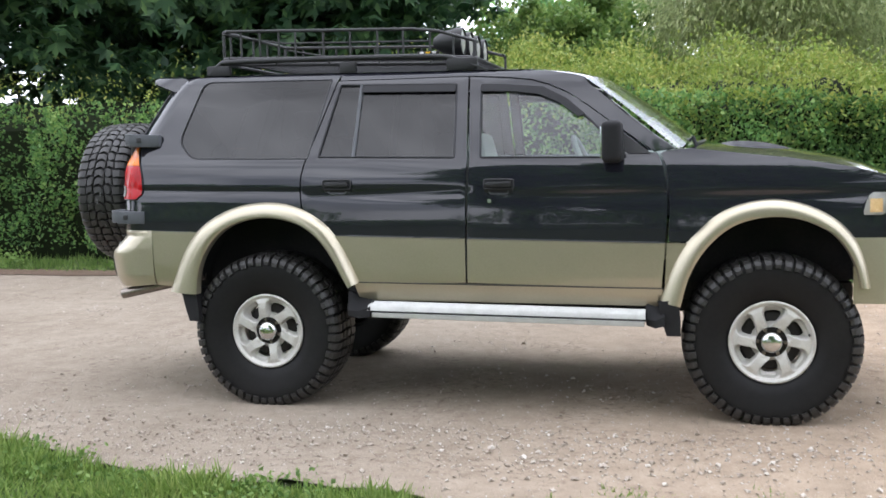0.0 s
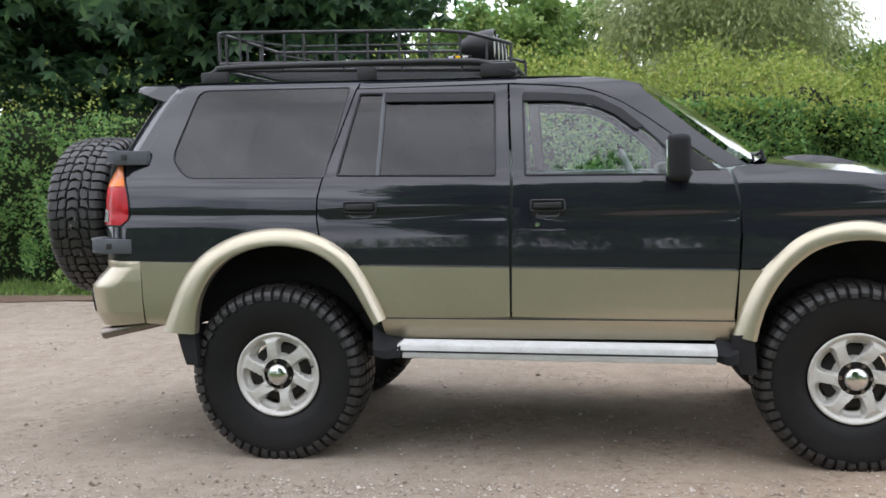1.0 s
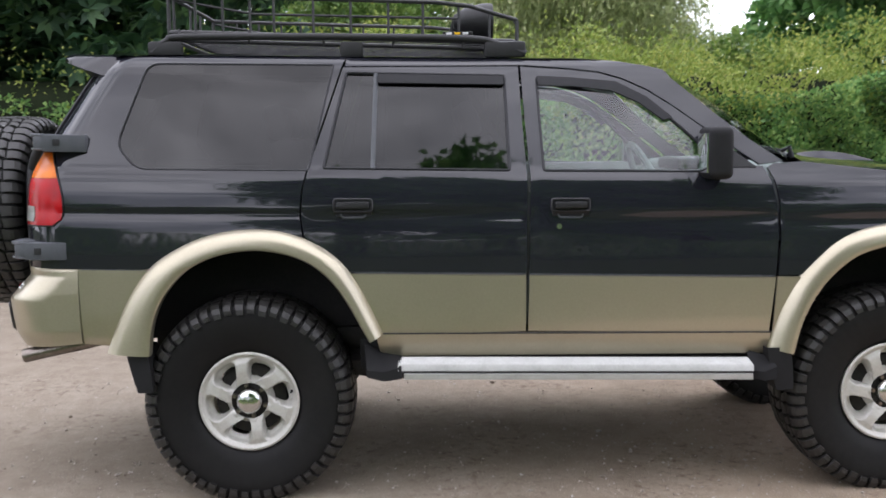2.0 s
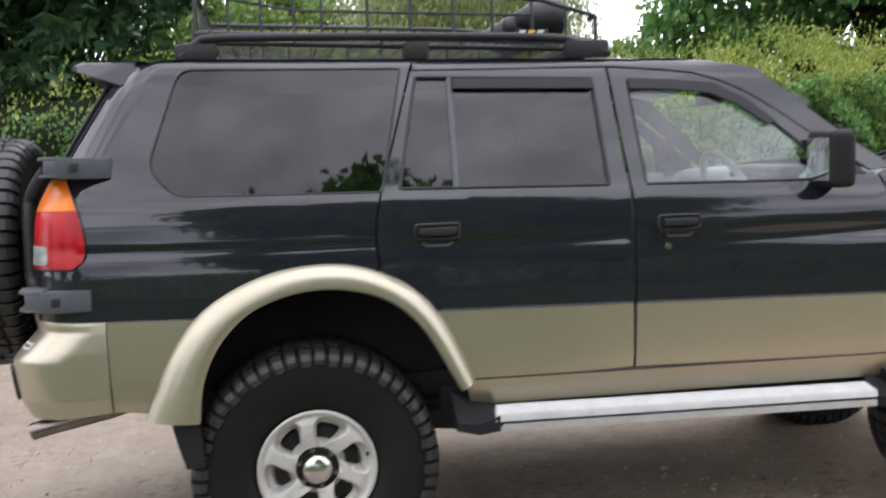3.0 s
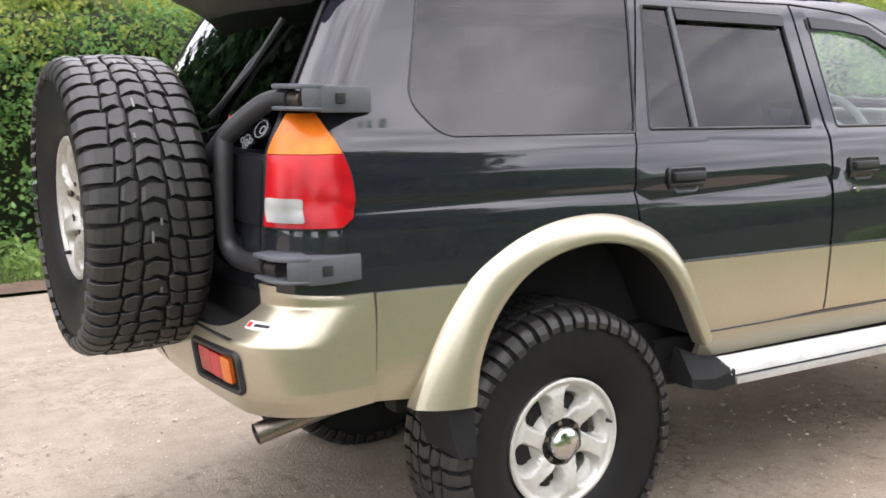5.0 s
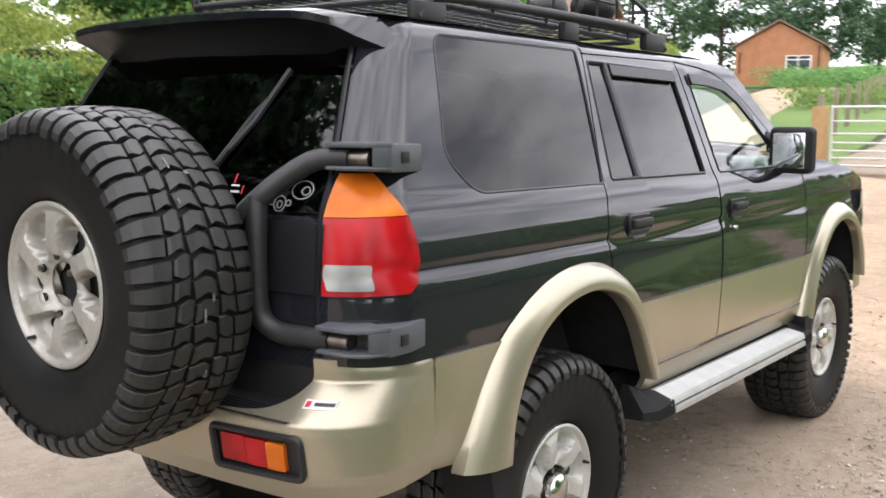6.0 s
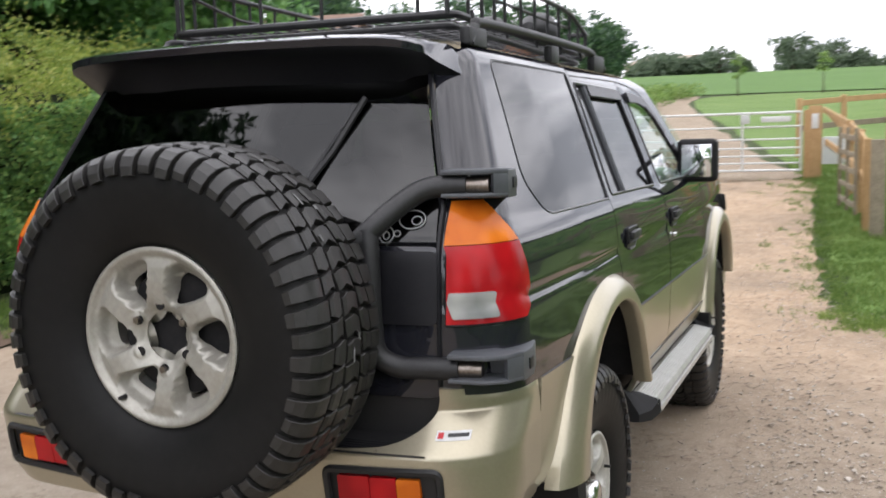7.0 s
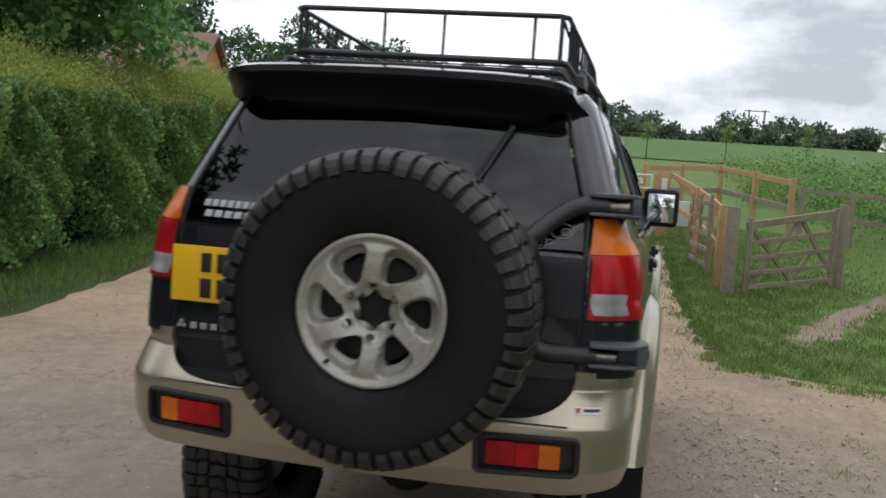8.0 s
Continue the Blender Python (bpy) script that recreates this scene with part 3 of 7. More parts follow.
def right_grass(n):
    x = RNG.uniform(5.0, 18, n)
    y0 = np.interp(x, [5.0, 5.6, 6.8, 8, 10.4, 12.6, 15.6, 18], [-1.75, -1.5, -1.35, -1.28, -1.15, -1.02, -0.6, -0.2])
    y = y0 - RNG.gamma(1.3, 1.4, n)
    worn = np.abs(y - np.interp(x, [6.8, 8.0, 9.3, 10.6, 12.2], [-2.3, -2.85, -3.25, -4.0, -4.8])) < 0.20 + 0.10 * np.sin(x * 5)
    worn &= (x > 6.9) & (x < 12.2) & (RNG.random(n) < 0.9)
    worn |= y < -3.6 - 0.23 * (x - 5)
    return x[~worn], y[~worn]


sheet("pasture_grass", wavy([(5.3, -1.75), (8, -1.45), (12, -1.2), (16, -0.7), (20, 0.2), (30, 2.4), (40, 4.6), (57, 6.4), (58.5, -4), (58, -18), (30, -10.5), (20, -8), (10, -5.6), (6.4, -4.4), (4.9, -3.3)], 0.05, 5, 9), -0.012, PASTURE, 2.0, "short green pasture grass beside the track")
sheet("worn_path", wavy([(6.6, -2.05), (7.5, -2.4), (8.4, -2.72), (9.5, -3.15), (10.8, -3.9), (12.6, -4.7), (12.3, -5.0), (10.5, -4.2), (9.1, -3.5), (8.0, -3.05), (7.0, -2.65), (6.2, -2.3)], 0.06, 5, 19), -0.004, GRAVEL, 0.4, "worn earth path through the grass")
sheet("drive_verge_grass", wavy([(16.2, 3.35), (22, 4.0), (34, 5.9), (47, 8.4), (57, 10.0), (60, 13.0), (60, 16), (34, 10.4), (24, 7.1), (18, 4.9)], 0.05, 5, 10), 0.004, PASTURE, 2.0, "rough grass strip between track and drive")


def stray_clumps(n):
    k = 150
    cx = RNG.uniform(4.8, 15.4, k)
    cy = np.interp(cx, [5.0, 5.6, 6.8, 8, 10.4, 12.6, 15.6], [-1.7, -1.45, -1.3, -1.2, -1.1, -0.97, -0.55]) + RNG.gamma(1.0, 0.16, k) - 0.10
    i = RNG.integers(0, k, n)
    wide = RNG.uniform(0.02, 0.10, k)
    return cx[i] + RNG.normal(0, 1, n) * wide[i] * 1.6, cy[i] + RNG.normal(0, 1, n) * wide[i]


def corner_clumps(n):
    k = 70
    u = RNG.random(k)
    cx = np.interp(u, [0, 0.2, 0.5, 0.75, 1], [5.7, 5.05, 4.7, 4.2, 2.8]) + RNG.normal(0, 0.14, k)
    cy = np.interp(u, [0, 0.2, 0.5, 0.75, 1], [-1.42, -1.62, -2.6, -3.2, -3.2]) + RNG.normal(0, 0.14, k)
    i = RNG.integers(0, k, n)
    wide = RNG.uniform(0.03, 0.13, k)
    return cx[i] + RNG.normal(0, 1, n) * wide[i], cy[i] + RNG.normal(0, 1, n) * wide[i]


grass("corner_grass", corner_clumps, 5200, 0.02, 0.08, "grass creeping over the gravel's corner", width=0.008)
grass("stray_grass", stray_clumps, 7000, 0.02, 0.08, "stray grass clumps spreading over the track's edge", PADDOCKBLADE, width=0.008)
grass("near_grass", near_verge, 21000, 0.03, 0.12, "long fresh green grass on the near verge", lean=0.6, width=0.008)
grass("grass_tufts", tufts, 1500, 0.015, 0.045, "small grass tufts growing through the gravel")
grass("verge_grass", far_verge, 22000, 0.05, 0.16, "green verge grass under the hedge", PADDOCKBLADE, width=0.011)
grass("paddock_grass", right_grass, 60000, 0.03, 0.11, "green grass beside the track and fences", PADDOCKBLADE, width=0.008)


def near_weeds(n):
    k = 34
    cx = RNG.uniform(-3.0, 1.4, k)
    cy = np.interp(cx, [-3.2, -1.05, -0.4, 0.4, 1.15, 1.5], [-1.62, -1.72, -2.0, -2.12, -2.14, -2.5]) - RNG.random(k) * 0.35 + 0.06
    i = RNG.integers(0, k, n)
    return np.stack([cx[i] + RNG.normal(0, 0.05, n), cy[i] + RNG.normal(0, 0.045, n), RNG.random(n) * 0.045 + 0.005], 1)


w = near_weeds(1100)
tagged(leaves("verge_weeds", w, unit(len(w)) + (0, 0, 0.25), unit(len(w)), RNG.uniform(0.018, 0.038, len(w)), RNG.uniform(0.012, 0.024, len(w)), BUSH), "small broad-leaved weeds among the near grass", "weeds", kind="stuff")


def weeds(n):
    k = 26
    cx = RNG.uniform(-9, 3, k)
    cy = 5.3 + RNG.random(k) * 0.7
    i = RNG.integers(0, k, n)
    return np.stack([cx[i] + RNG.normal(0, 0.12, n), cy[i] + RNG.normal(0, 0.1, n), RNG.random(n) * 0.2 + 0.02], 1)


w = weeds(2600)
tagged(leaves("verge_weeds", w, unit(len(w)) + (0, -0.3, 0.4), unit(len(w)), RNG.uniform(0.05, 0.10, len(w)), RNG.uniform(0.03, 0.06, len(w)), BUSH), "broad-leaved weeds on the verge", "weeds", kind="stuff")


# ---- the hedge ----
def hedge_face(x):
    return np.interp(x, [-30, 0, 6, 14, 30], [6.25, 6.2, 6.35, 8.0, 12.5])


def lump(x, z):
    return 0.13 * np.sin(x * 1.7 + 0.6 * z) + 0.10 * np.sin(x * 3.9 - 2.2 * z + 1) + 0.07 * np.sin(x * 7.3 + 5.1 * z)


def hedge_top(x):
    return 2.1 + 0.10 * np.sin(x * 0.9 + 1) + 0.07 * np.sin(x * 2.3)


n = 120000
hx = np.concatenate([RNG.uniform(-16, 15, n * 9 // 10), RNG.uniform(15, 30, n // 10), RNG.uniform(4, 20, n // 3)])
n = len(hx)
hz = RNG.random(n) ** 0.85 * (hedge_top(hx) - 0.12) + 0.12
clumped = np.sin(6.1 * hx + 1.3 * np.sin(4.0 * hz)) * np.sin(7.3 * hz + 2.0 * hx) + 0.5 * np.sin(13.0 * hx - 9.0 * hz)
kept = (hx > 1.2 + RNG.normal(0, 0.8, n)) | (RNG.random(n) < np.where(clumped > 0.05, 0.85, 0.22))
hx, hz = hx[kept], hz[kept]
n = len(hx)
hy = hedge_face(hx) + lump(hx, hz) * 1.9 + RNG.exponential(0.15, n) + 0.22 * (1 - hz / 2.1) * RNG.random(n)
out = unit(n) * 0.8 + np.array([0, -0.55, 0.25])
tagged(leaves("hedge", np.stack([hx, hy, height(hx, hy) + hz], 1), out, unit(n), RNG.uniform(0.035, 0.085, n), RNG.uniform(0.03, 0.06, n), HEDGELEAF), "tall clipped hawthorn hedge with dense small green leaves", "hedge", kind="stuff")
n = 120000
hx = RNG.uniform(-16, 30, n)
hx = hx[(hx > -1.4 + RNG.normal(0, 0.5, n)) | (RNG.random(n) < 0.05)]
n = len(hx)
d = RNG.random(n) * 1.9 - 0.12
hy = hedge_face(hx) + 0.05 + np.maximum(d, 0) + lump(hx, 1.8)
hz = hedge_top(hx) - 0.14 + 0.9 * np.minimum(d, 0) * RNG.random(n) * 5 + np.maximum(d, 0) * 0.36 + RNG.exponential(0.10, n) + 0.1 * np.sin(hx * 5) + lump(hx, d * 3) * 0.5
tagged(leaves("hedge_growth", np.stack([hx, hy, height(hx, hy) + hz], 1), unit(n) * 0.8 + (0, -0.2, 0.6), unit(n), RNG.uniform(0.035, 0.075, n), RNG.uniform(0.02, 0.042, n), TOPLEAF), "yellow-green new shoots on top of the hedge", "hedge", kind="stuff")
# near-black sheet behind the leaves, painted as the shade deep in the hedge
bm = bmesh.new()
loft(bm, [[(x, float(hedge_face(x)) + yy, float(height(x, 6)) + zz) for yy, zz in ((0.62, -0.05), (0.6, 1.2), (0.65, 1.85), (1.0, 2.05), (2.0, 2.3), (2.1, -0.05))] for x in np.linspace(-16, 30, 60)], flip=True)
tagged(part("hedge_core", bm, INNER), "near-black sheet standing in for the shade inside the hedge", "hedge", kind="stuff")


# ---- trees ----
def clump_tree(name, base, crown, radii, clumps, per, leaf, mat, label, trunk=0.22, spread=0.75, seed=1, palmate=False, droop=0.0, limbs=9):
    """A tapered trunk with limbs and a crown of leaf clumps, uneven at the edge."""
    rng = np.random.default_rng(seed)
    c, r = np.array(crown, float), np.array(radii, float)
    root = thing(name, base, label, "tree")
    inv = Vector(base)
    bm = bmesh.new()
    base_v, top = np.array(base, float), c + np.array([0, 0, r[2] * 0.35])
    bend = [base_v + (top - base_v) * t + np.array([math.sin(t * 5 + seed), math.cos(t * 4 + seed), 0]) * 0.12 * trunk * 4 * t for t in np.linspace(0, 1, 9)]
    tube(bm, [Vector(p) - inv for p in bend], [trunk * (1.25 - 1.1 * t) for t in np.linspace(0, 1, 9)], 10)
    part("trunk", bm, BARK, root)
    u = rng.normal(size=(clumps, 3))
    u /= np.linalg.norm(u, axis=1)[:, None]
    centre = c + u * r * (rng.random(clumps)[:, None] ** 0.35) * (1 + 0.10 * rng.normal(size=(clumps, 1)))
    for k in rng.choice(clumps, limbs, replace=False):
        b2 = bmesh.new()
        start = bend[rng.integers(3, 7)]
        mid = (start + centre[k]) / 2 + np.array([0, 0, 0.25 * r[2] * 0.3])
        tube(b2, [Vector(p) - inv for p in spline([start, mid, centre[k]], 4)], [trunk * 0.38 * (1 - 0.1 * i) for i in range(9)], 6)
        part("limb", b2, BARK, root)
    size = rng.uniform(0.6, 1.25, clumps) * spread
    i = np.repeat(np.arange(clumps), per)
    n = len(i)
    v = rng.normal(size=(n, 3))
    v /= np.linalg.norm(v, axis=1)[:, None]
    p = centre[i] + v * size[i, None] * (rng.random(n)[:, None] ** 0.45) * np.array([1, 1, 0.62])
    if droop:
        p[:, 2] -= droop * rng.random(n) ** 2
    outward = (p - c) / r
    if palmate:
        axis = outward * 0.7 + rng.normal(size=(n, 3)) * 0.5 + (0, 0, -0.35)
        axis /= np.linalg.norm(axis, axis=1)[:, None]
        s1 = np.cross(axis, rng.normal(size=(n, 3)))
        s1 /= np.linalg.norm(s1, axis=1)[:, None]
        s2 = np.cross(axis, s1)
        at, al, ac, ln = [], [], [], []
        scale = rng.uniform(0.75, 1.25, n)
        for j in range(6):
            a = (j - 2.5) / 6 * 2 * math.pi * 0.82
            d = s1 * math.cos(a) + s2 * math.sin(a) + axis * 0.25 + np.array([0, 0, -0.25])
            at.append(p), al.append(d), ac.append(np.cross(axis, d)), ln.append(scale * leaf * (1 - 0.06 * abs(j - 2.5)))
        at, al, ac, ln = np.concatenate(at), np.concatenate(al), np.concatenate(ac), np.concatenate(ln)
        crown_ob = leaves("crown", at - base_v, al, ac, ln, ln * 0.40, mat, root, fold=0.12)
    else:
        al = outward * 0.5 + rng.normal(size=(n, 3)) * 0.7 + (0, 0, -0.3 - droop)
        ln = rng.uniform(0.7, 1.3, n) * leaf
        crown_ob = leaves("crown", p - base_v, al, rng.normal(size=(n, 3)), ln, ln * (0.28 if droop else 0.66), mat, root)
    return root


clump_tree("horse_chestnut_tree", (-5.5, 12.5, 0), (-5.4, 10.8, 6.9), (4.5, 4.1, 5.7), 740, 36, 0.25, CHESTNUT, "large dark green horse chestnut tree behind the hedge", 0.36, 0.85, 11, True)
clump_tree("horse_chestnut_tree", (-12.5, 13, 0), (-12.5, 11.6, 7.2), (4.8, 4.5, 6.0), 430, 32, 0.28, CHESTNUT, "dark green horse chestnut tree spreading over the hedge", 0.36, 0.95, 12, True)
clump_tree("horse_chestnut_tree", (-8.2, 17.5, 0), (-7.6, 16.8, 6.4), (5.6, 3.3, 5.6), 260, 30, 0.29, CHESTNUT, "dark green chestnut tree standing behind the others", 0.34, 1.0, 19, True)
clump_tree("willow_tree", (5.4, 20.8, 0), (5.5, 20.8, 5.4), (2.6, 2.2, 3.8), 230, 300, 0.13, WILLOW, "pale willow with drooping shoots beyond the hedge", 0.26, 0.75, 21, droop=0.9)
clump_tree("broadleaf_tree", (10.8, 12.6, 0.1), (11.5, 12.4, 4.8), (4.7, 4.0, 3.6), 380, 170, 0.20, MAPLE, "big rounded green broadleaf tree over the hedge", 0.32, 0.75, 13)
clump_tree("willow_tree", (4.4, 18, 0), (4.3, 17.8, 5.4), (2.7, 2.7, 3.2), 240, 330, 0.13, WILLOW, "pale yellow-green willow with drooping shoots", 0.26, 0.7, 14, droop=0.9)
clump_tree("young_tree", (-0.6, 18.5, 0), (-0.6, 18.2, 3.3), (1.9, 1.7, 2.0), 120, 150, 0.16, BUSH, "bright green bushy tree beyond the hedge", 0.14, 0.55, 15)
clump_tree("young_tree", (1.2, 22, 0), (1.1, 22, 3.6), (2.2, 1.8, 2.2), 120, 140, 0.17, BUSH, "light green bushy tree beyond the hedge", 0.14, 0.6, 16)
clump_tree("young_tree", (8.6, 20, 0), (8.6, 20, 2.6), (2.3, 1.8, 1.7), 120, 150, 0.16, BUSH, "low bushy green tree beyond the hedge", 0.14, 0.55, 23)
clump_tree("young_tree", (-2.2, 30, 0), (-2.2, 30, 4.4), (3.4, 2.0, 2.8), 120, 130, 0.22, MAPLE, "green tree farther beyond the hedge", 0.16, 0.7, 17)
clump_tree("willow_tree", (5.6, 28, 0.1), (5.6, 28, 5.4), (3.0, 2.6, 4.4), 170, 220, 0.16, WILLOW, "loose pale willow beyond the hedge", 0.24, 0.8, 18, droop=0.7)

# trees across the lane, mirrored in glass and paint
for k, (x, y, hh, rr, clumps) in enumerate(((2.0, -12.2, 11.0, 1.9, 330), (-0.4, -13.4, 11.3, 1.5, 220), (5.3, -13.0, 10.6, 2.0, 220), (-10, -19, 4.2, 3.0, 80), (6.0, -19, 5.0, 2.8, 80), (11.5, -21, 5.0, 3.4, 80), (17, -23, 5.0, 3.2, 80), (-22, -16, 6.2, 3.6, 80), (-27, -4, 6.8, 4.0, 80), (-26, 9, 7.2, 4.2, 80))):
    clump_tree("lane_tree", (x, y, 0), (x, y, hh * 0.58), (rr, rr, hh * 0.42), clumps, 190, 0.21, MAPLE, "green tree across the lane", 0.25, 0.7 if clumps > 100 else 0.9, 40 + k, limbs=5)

# out-of-view hedge, added for the dark band mirrored in the car's side
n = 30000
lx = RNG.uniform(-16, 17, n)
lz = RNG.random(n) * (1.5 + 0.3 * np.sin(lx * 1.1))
tagged(leaves("lane_hedge", np.stack([lx, -8.6 - RNG.random(n) * 1.0, lz], 1), unit(n), unit(n), RNG.uniform(0.06, 0.12, n), RNG.uniform(0.05, 0.09, n), HEDGELEAF), "unseen low hedge across the lane, added to darken reflections in the car", "hedge", kind="stuff")

# far trees along the skyline
rng = np.random.default_rng(5)
for k in range(88):
    a = radians(rng.uniform(-24, 13))
    dist = rng.uniform(226, 262)
    x, y = -3.9 + dist * math.cos(a), -0.9 + dist * math.sin(a)
    big = rng.random() < 0.3
    hh = rng.uniform(4.6, 8.2) if big else rng.uniform(2.2, 4.2)
    z = float(height(x, y)) - 0.3
    clump_tree("far_tree", (x, y, z), (x, y, z + hh * 0.55), (hh * rng.uniform(0.5, 0.8), hh * 0.6, hh * 0.45), 26, 30, 0.9, FARLEAF, "dark round tree on the skyline", 0.25, 1.7, 100 + k, limbs=3)

# ---- the car ----
car = thing("off_road_car", (0, 0, 0), "lifted black and gold four-wheel-drive estate car on oversized mud tyres", "car")
RAKE = 0.022
zt = np.arange(0.5, 1.95, 0.001)
wt = np.interp(zt, [0.55, 0.62, 0.66, 0.70, 0.78, 0.93, 1.05, 1.15, 1.196, 1.208, 1.222, 1.236, 1.30, 1.355, 1.385, 1.41, 1.54, 1.70, 1.79, 1.83, 1.86, 1.878, 1.9],
               [0.74, 0.79, 0.818, 0.836, 0.849, 0.856, 0.861, 0.856, 0.850, 0.842, 0.838, 0.847, 0.840, 0.828, 0.815, 0.800, 0.750, 0.688, 0.652, 0.634, 0.610, 0.586, 0.53])
kern = np.exp(-0.5 * (np.arange(-24, 25) / 7.0) ** 2)
wt = np.convolve(np.pad(wt, 24, "edge"), kern / kern.sum(), "valid")


def body_w(x, z):
    """Half width of the body."""
    return np.interp(z + RAKE * x, zt, wt) - 0.05 * np.clip((x - 2.4) / 1.0, 0, 1) ** 2 - 0.018 * np.clip((-0.1 - x) / 0.65, 0, 1) ** 1.5


xt = np.interp(zt, [0.9, 1.0, 1.19, 1.36, 1.42, 1.474, 1.6, 1.754, 1.80, 1.87, 1.95], [-0.905, -0.905, -0.897, -0.886, -0.868, -0.842, -0.772, -0.682, -0.652, -0.598, -0.53])
kern2 = np.exp(-0.5 * (np.arange(-40, 41) / 14.0) ** 2)
xt = np.convolve(np.pad(xt, 40, "edge"), kern2 / kern2.sum(), "valid")


def tail_x(z):
    return np.interp(z, zt, xt)


def corner_r(z):
    return np.interp(z, [1.3, 1.8], [0.16, 0.135])


CROWN = 0.05


def wrap(s, z, tail, width, r):
    """The body's outline at height z: along the side at s = x, then round the rear corner and across the tail."""
    d = tail + r - s
    q = np.clip(d / r, 0, math.pi / 2)
    x = np.where(d <= 0, s, tail + r - r * np.sin(q))
    y = np.where(d <= 0, -width, -(width - r) - r * np.cos(q) + np.maximum(d - r * math.pi / 2, 0))
    return x + CROWN * ((y / 0.85) ** 2 - (width / 0.85) ** 2), y, z


def side(s, z):
    return wrap(s, z, tail_x(z), body_w(np.maximum(s, -0.75), z), corner_r(z))


wg = np.where(zt < 1.45, np.interp(1.45, zt, wt) + 0.385 * (1.45 - zt), np.where(zt > 1.77, np.interp(1.77, zt, wt) - 0.43 * (zt - 1.77), wt))


def glazing(s, z):
    """The plain curve of the side windows."""
    x = np.maximum(s, -0.75)
    return wrap(s, z, tail_x(z), np.interp(z + RAKE * x, zt, wg) - 0.018 * np.clip((-0.1 - x) / 0.65, 0, 1) ** 1.5, corner_r(z))


def rear_s(y, z):
    """The s of side() at which it reaches y (negative) on the tail."""
    w, r = float(body_w(-0.75, z)), float(corner_r(z))
    return float(tail_x(z)) + r - r * math.pi / 2 - ((w - r) + y)


def rear(y, z):
    w = body_w(-0.75 + 0 * z, z)
    return tail_x(z) + CROWN * ((y / 0.85) ** 2 - (w / 0.85) ** 2), -y, z


def tan_z(x):
    return 0.987 - 0.0262 * x


def roof_edge(x):
    return float(np.interp(x, [-0.6, 1.45, 1.6, 1.72, 1.80], [1.891, 1.846, 1.832, 1.81, 1.788]))


def gap_y(z):
    return -float(np.interp(z, [1.0, 1.47, 1.755, 1.86], [0.672, 0.668, 0.575, 0.54]))


ARCH_RO = [(-0.570, 0.655), (-0.520, 0.78), (-0.456, 0.905), (-0.374, 1.01), (-0.265, 1.084), (-0.13, 1.137), (0.019, 1.158), (0.16, 1.148), (0.29, 1.102), (0.39, 1.035), (0.465, 0.94), (0.525, 0.82), (0.572, 0.715)]
ARCH_RI = [(-0.386, 0.645), (-0.372, 0.76), (-0.335, 0.86), (-0.275, 0.945), (-0.195, 1.012), (-0.08, 1.057), (0.05, 1.073), (0.17, 1.057), (0.27, 1.018), (0.35, 0.955), (0.415, 0.87), (0.47, 0.77), (0.515, 0.685)]
ARCH_FO = [(2.178, 0.625), (2.222, 0.76), (2.29, 0.90), (2.37, 0.995), (2.47, 1.075), (2.59, 1.122), (2.721, 1.139), (2.84, 1.122), (2.955, 1.077), (3.05, 1.01), (3.115, 0.925), (3.155, 0.82), (3.18, 0.70)]
ARCH_FI = [(2.278, 0.60), (2.312, 0.73), (2.368, 0.845), (2.44, 0.935), (2.53, 1.005), (2.635, 1.042), (2.747, 1.052), (2.85, 1.038), (2.94, 1.002), (3.01, 0.955), (3.065, 0.885), (3.105, 0.80), (3.13, 0.70)]
DOORTOP = [(1.181, 1.813), (1.382, 1.797), (1.50, 1.782), (1.60, 1.752), (1.70, 1.705), (1.81, 1.632), (1.955, 1.522), (2.13, 1.383)]
G = 0.004


def mid_arch(a, b, k):
    return [tuple(np.array(p) * (1 - k) + np.array(q) * k) for p, q in zip(a, b)]


cut_r = [tuple(p) for p in spline(mid_arch(ARCH_RO, ARCH_RI, 0.35), 4)]
cut_f = [tuple(p) for p in spline(mid_arch(ARCH_FO, ARCH_FI, 0.35), 4)]
QWIN = rounded([(-0.518, 1.508, 0.05), (-0.43, 1.408, 0.05), (0.276, 1.392, 0.012), (0.378, 1.832, 0.012), (-0.405, 1.847, 0.05)])
RWIN = rounded([(0.337, 1.400, 0.01), (1.106, 1.380, 0.012), (1.098, 1.777, 0.012), (0.430, 1.797, 0.012)])
FWIN = rounded([(1.247, 1.377, 0.012), (2.01, 1.362, 0.01), (1.875, 1.512, 0.06), (1.70, 1.668, 0.10), (1.57, 1.738, 0.10), (1.38, 1.758, 0.1), (1.234, 1.766, 0.012)])
rd_rear = [(0.412, 1.820), (0.340, 1.60), (0.270, 1.390), (0.248, 1.30), (0.241, 1.21), (0.252, 1.13)]


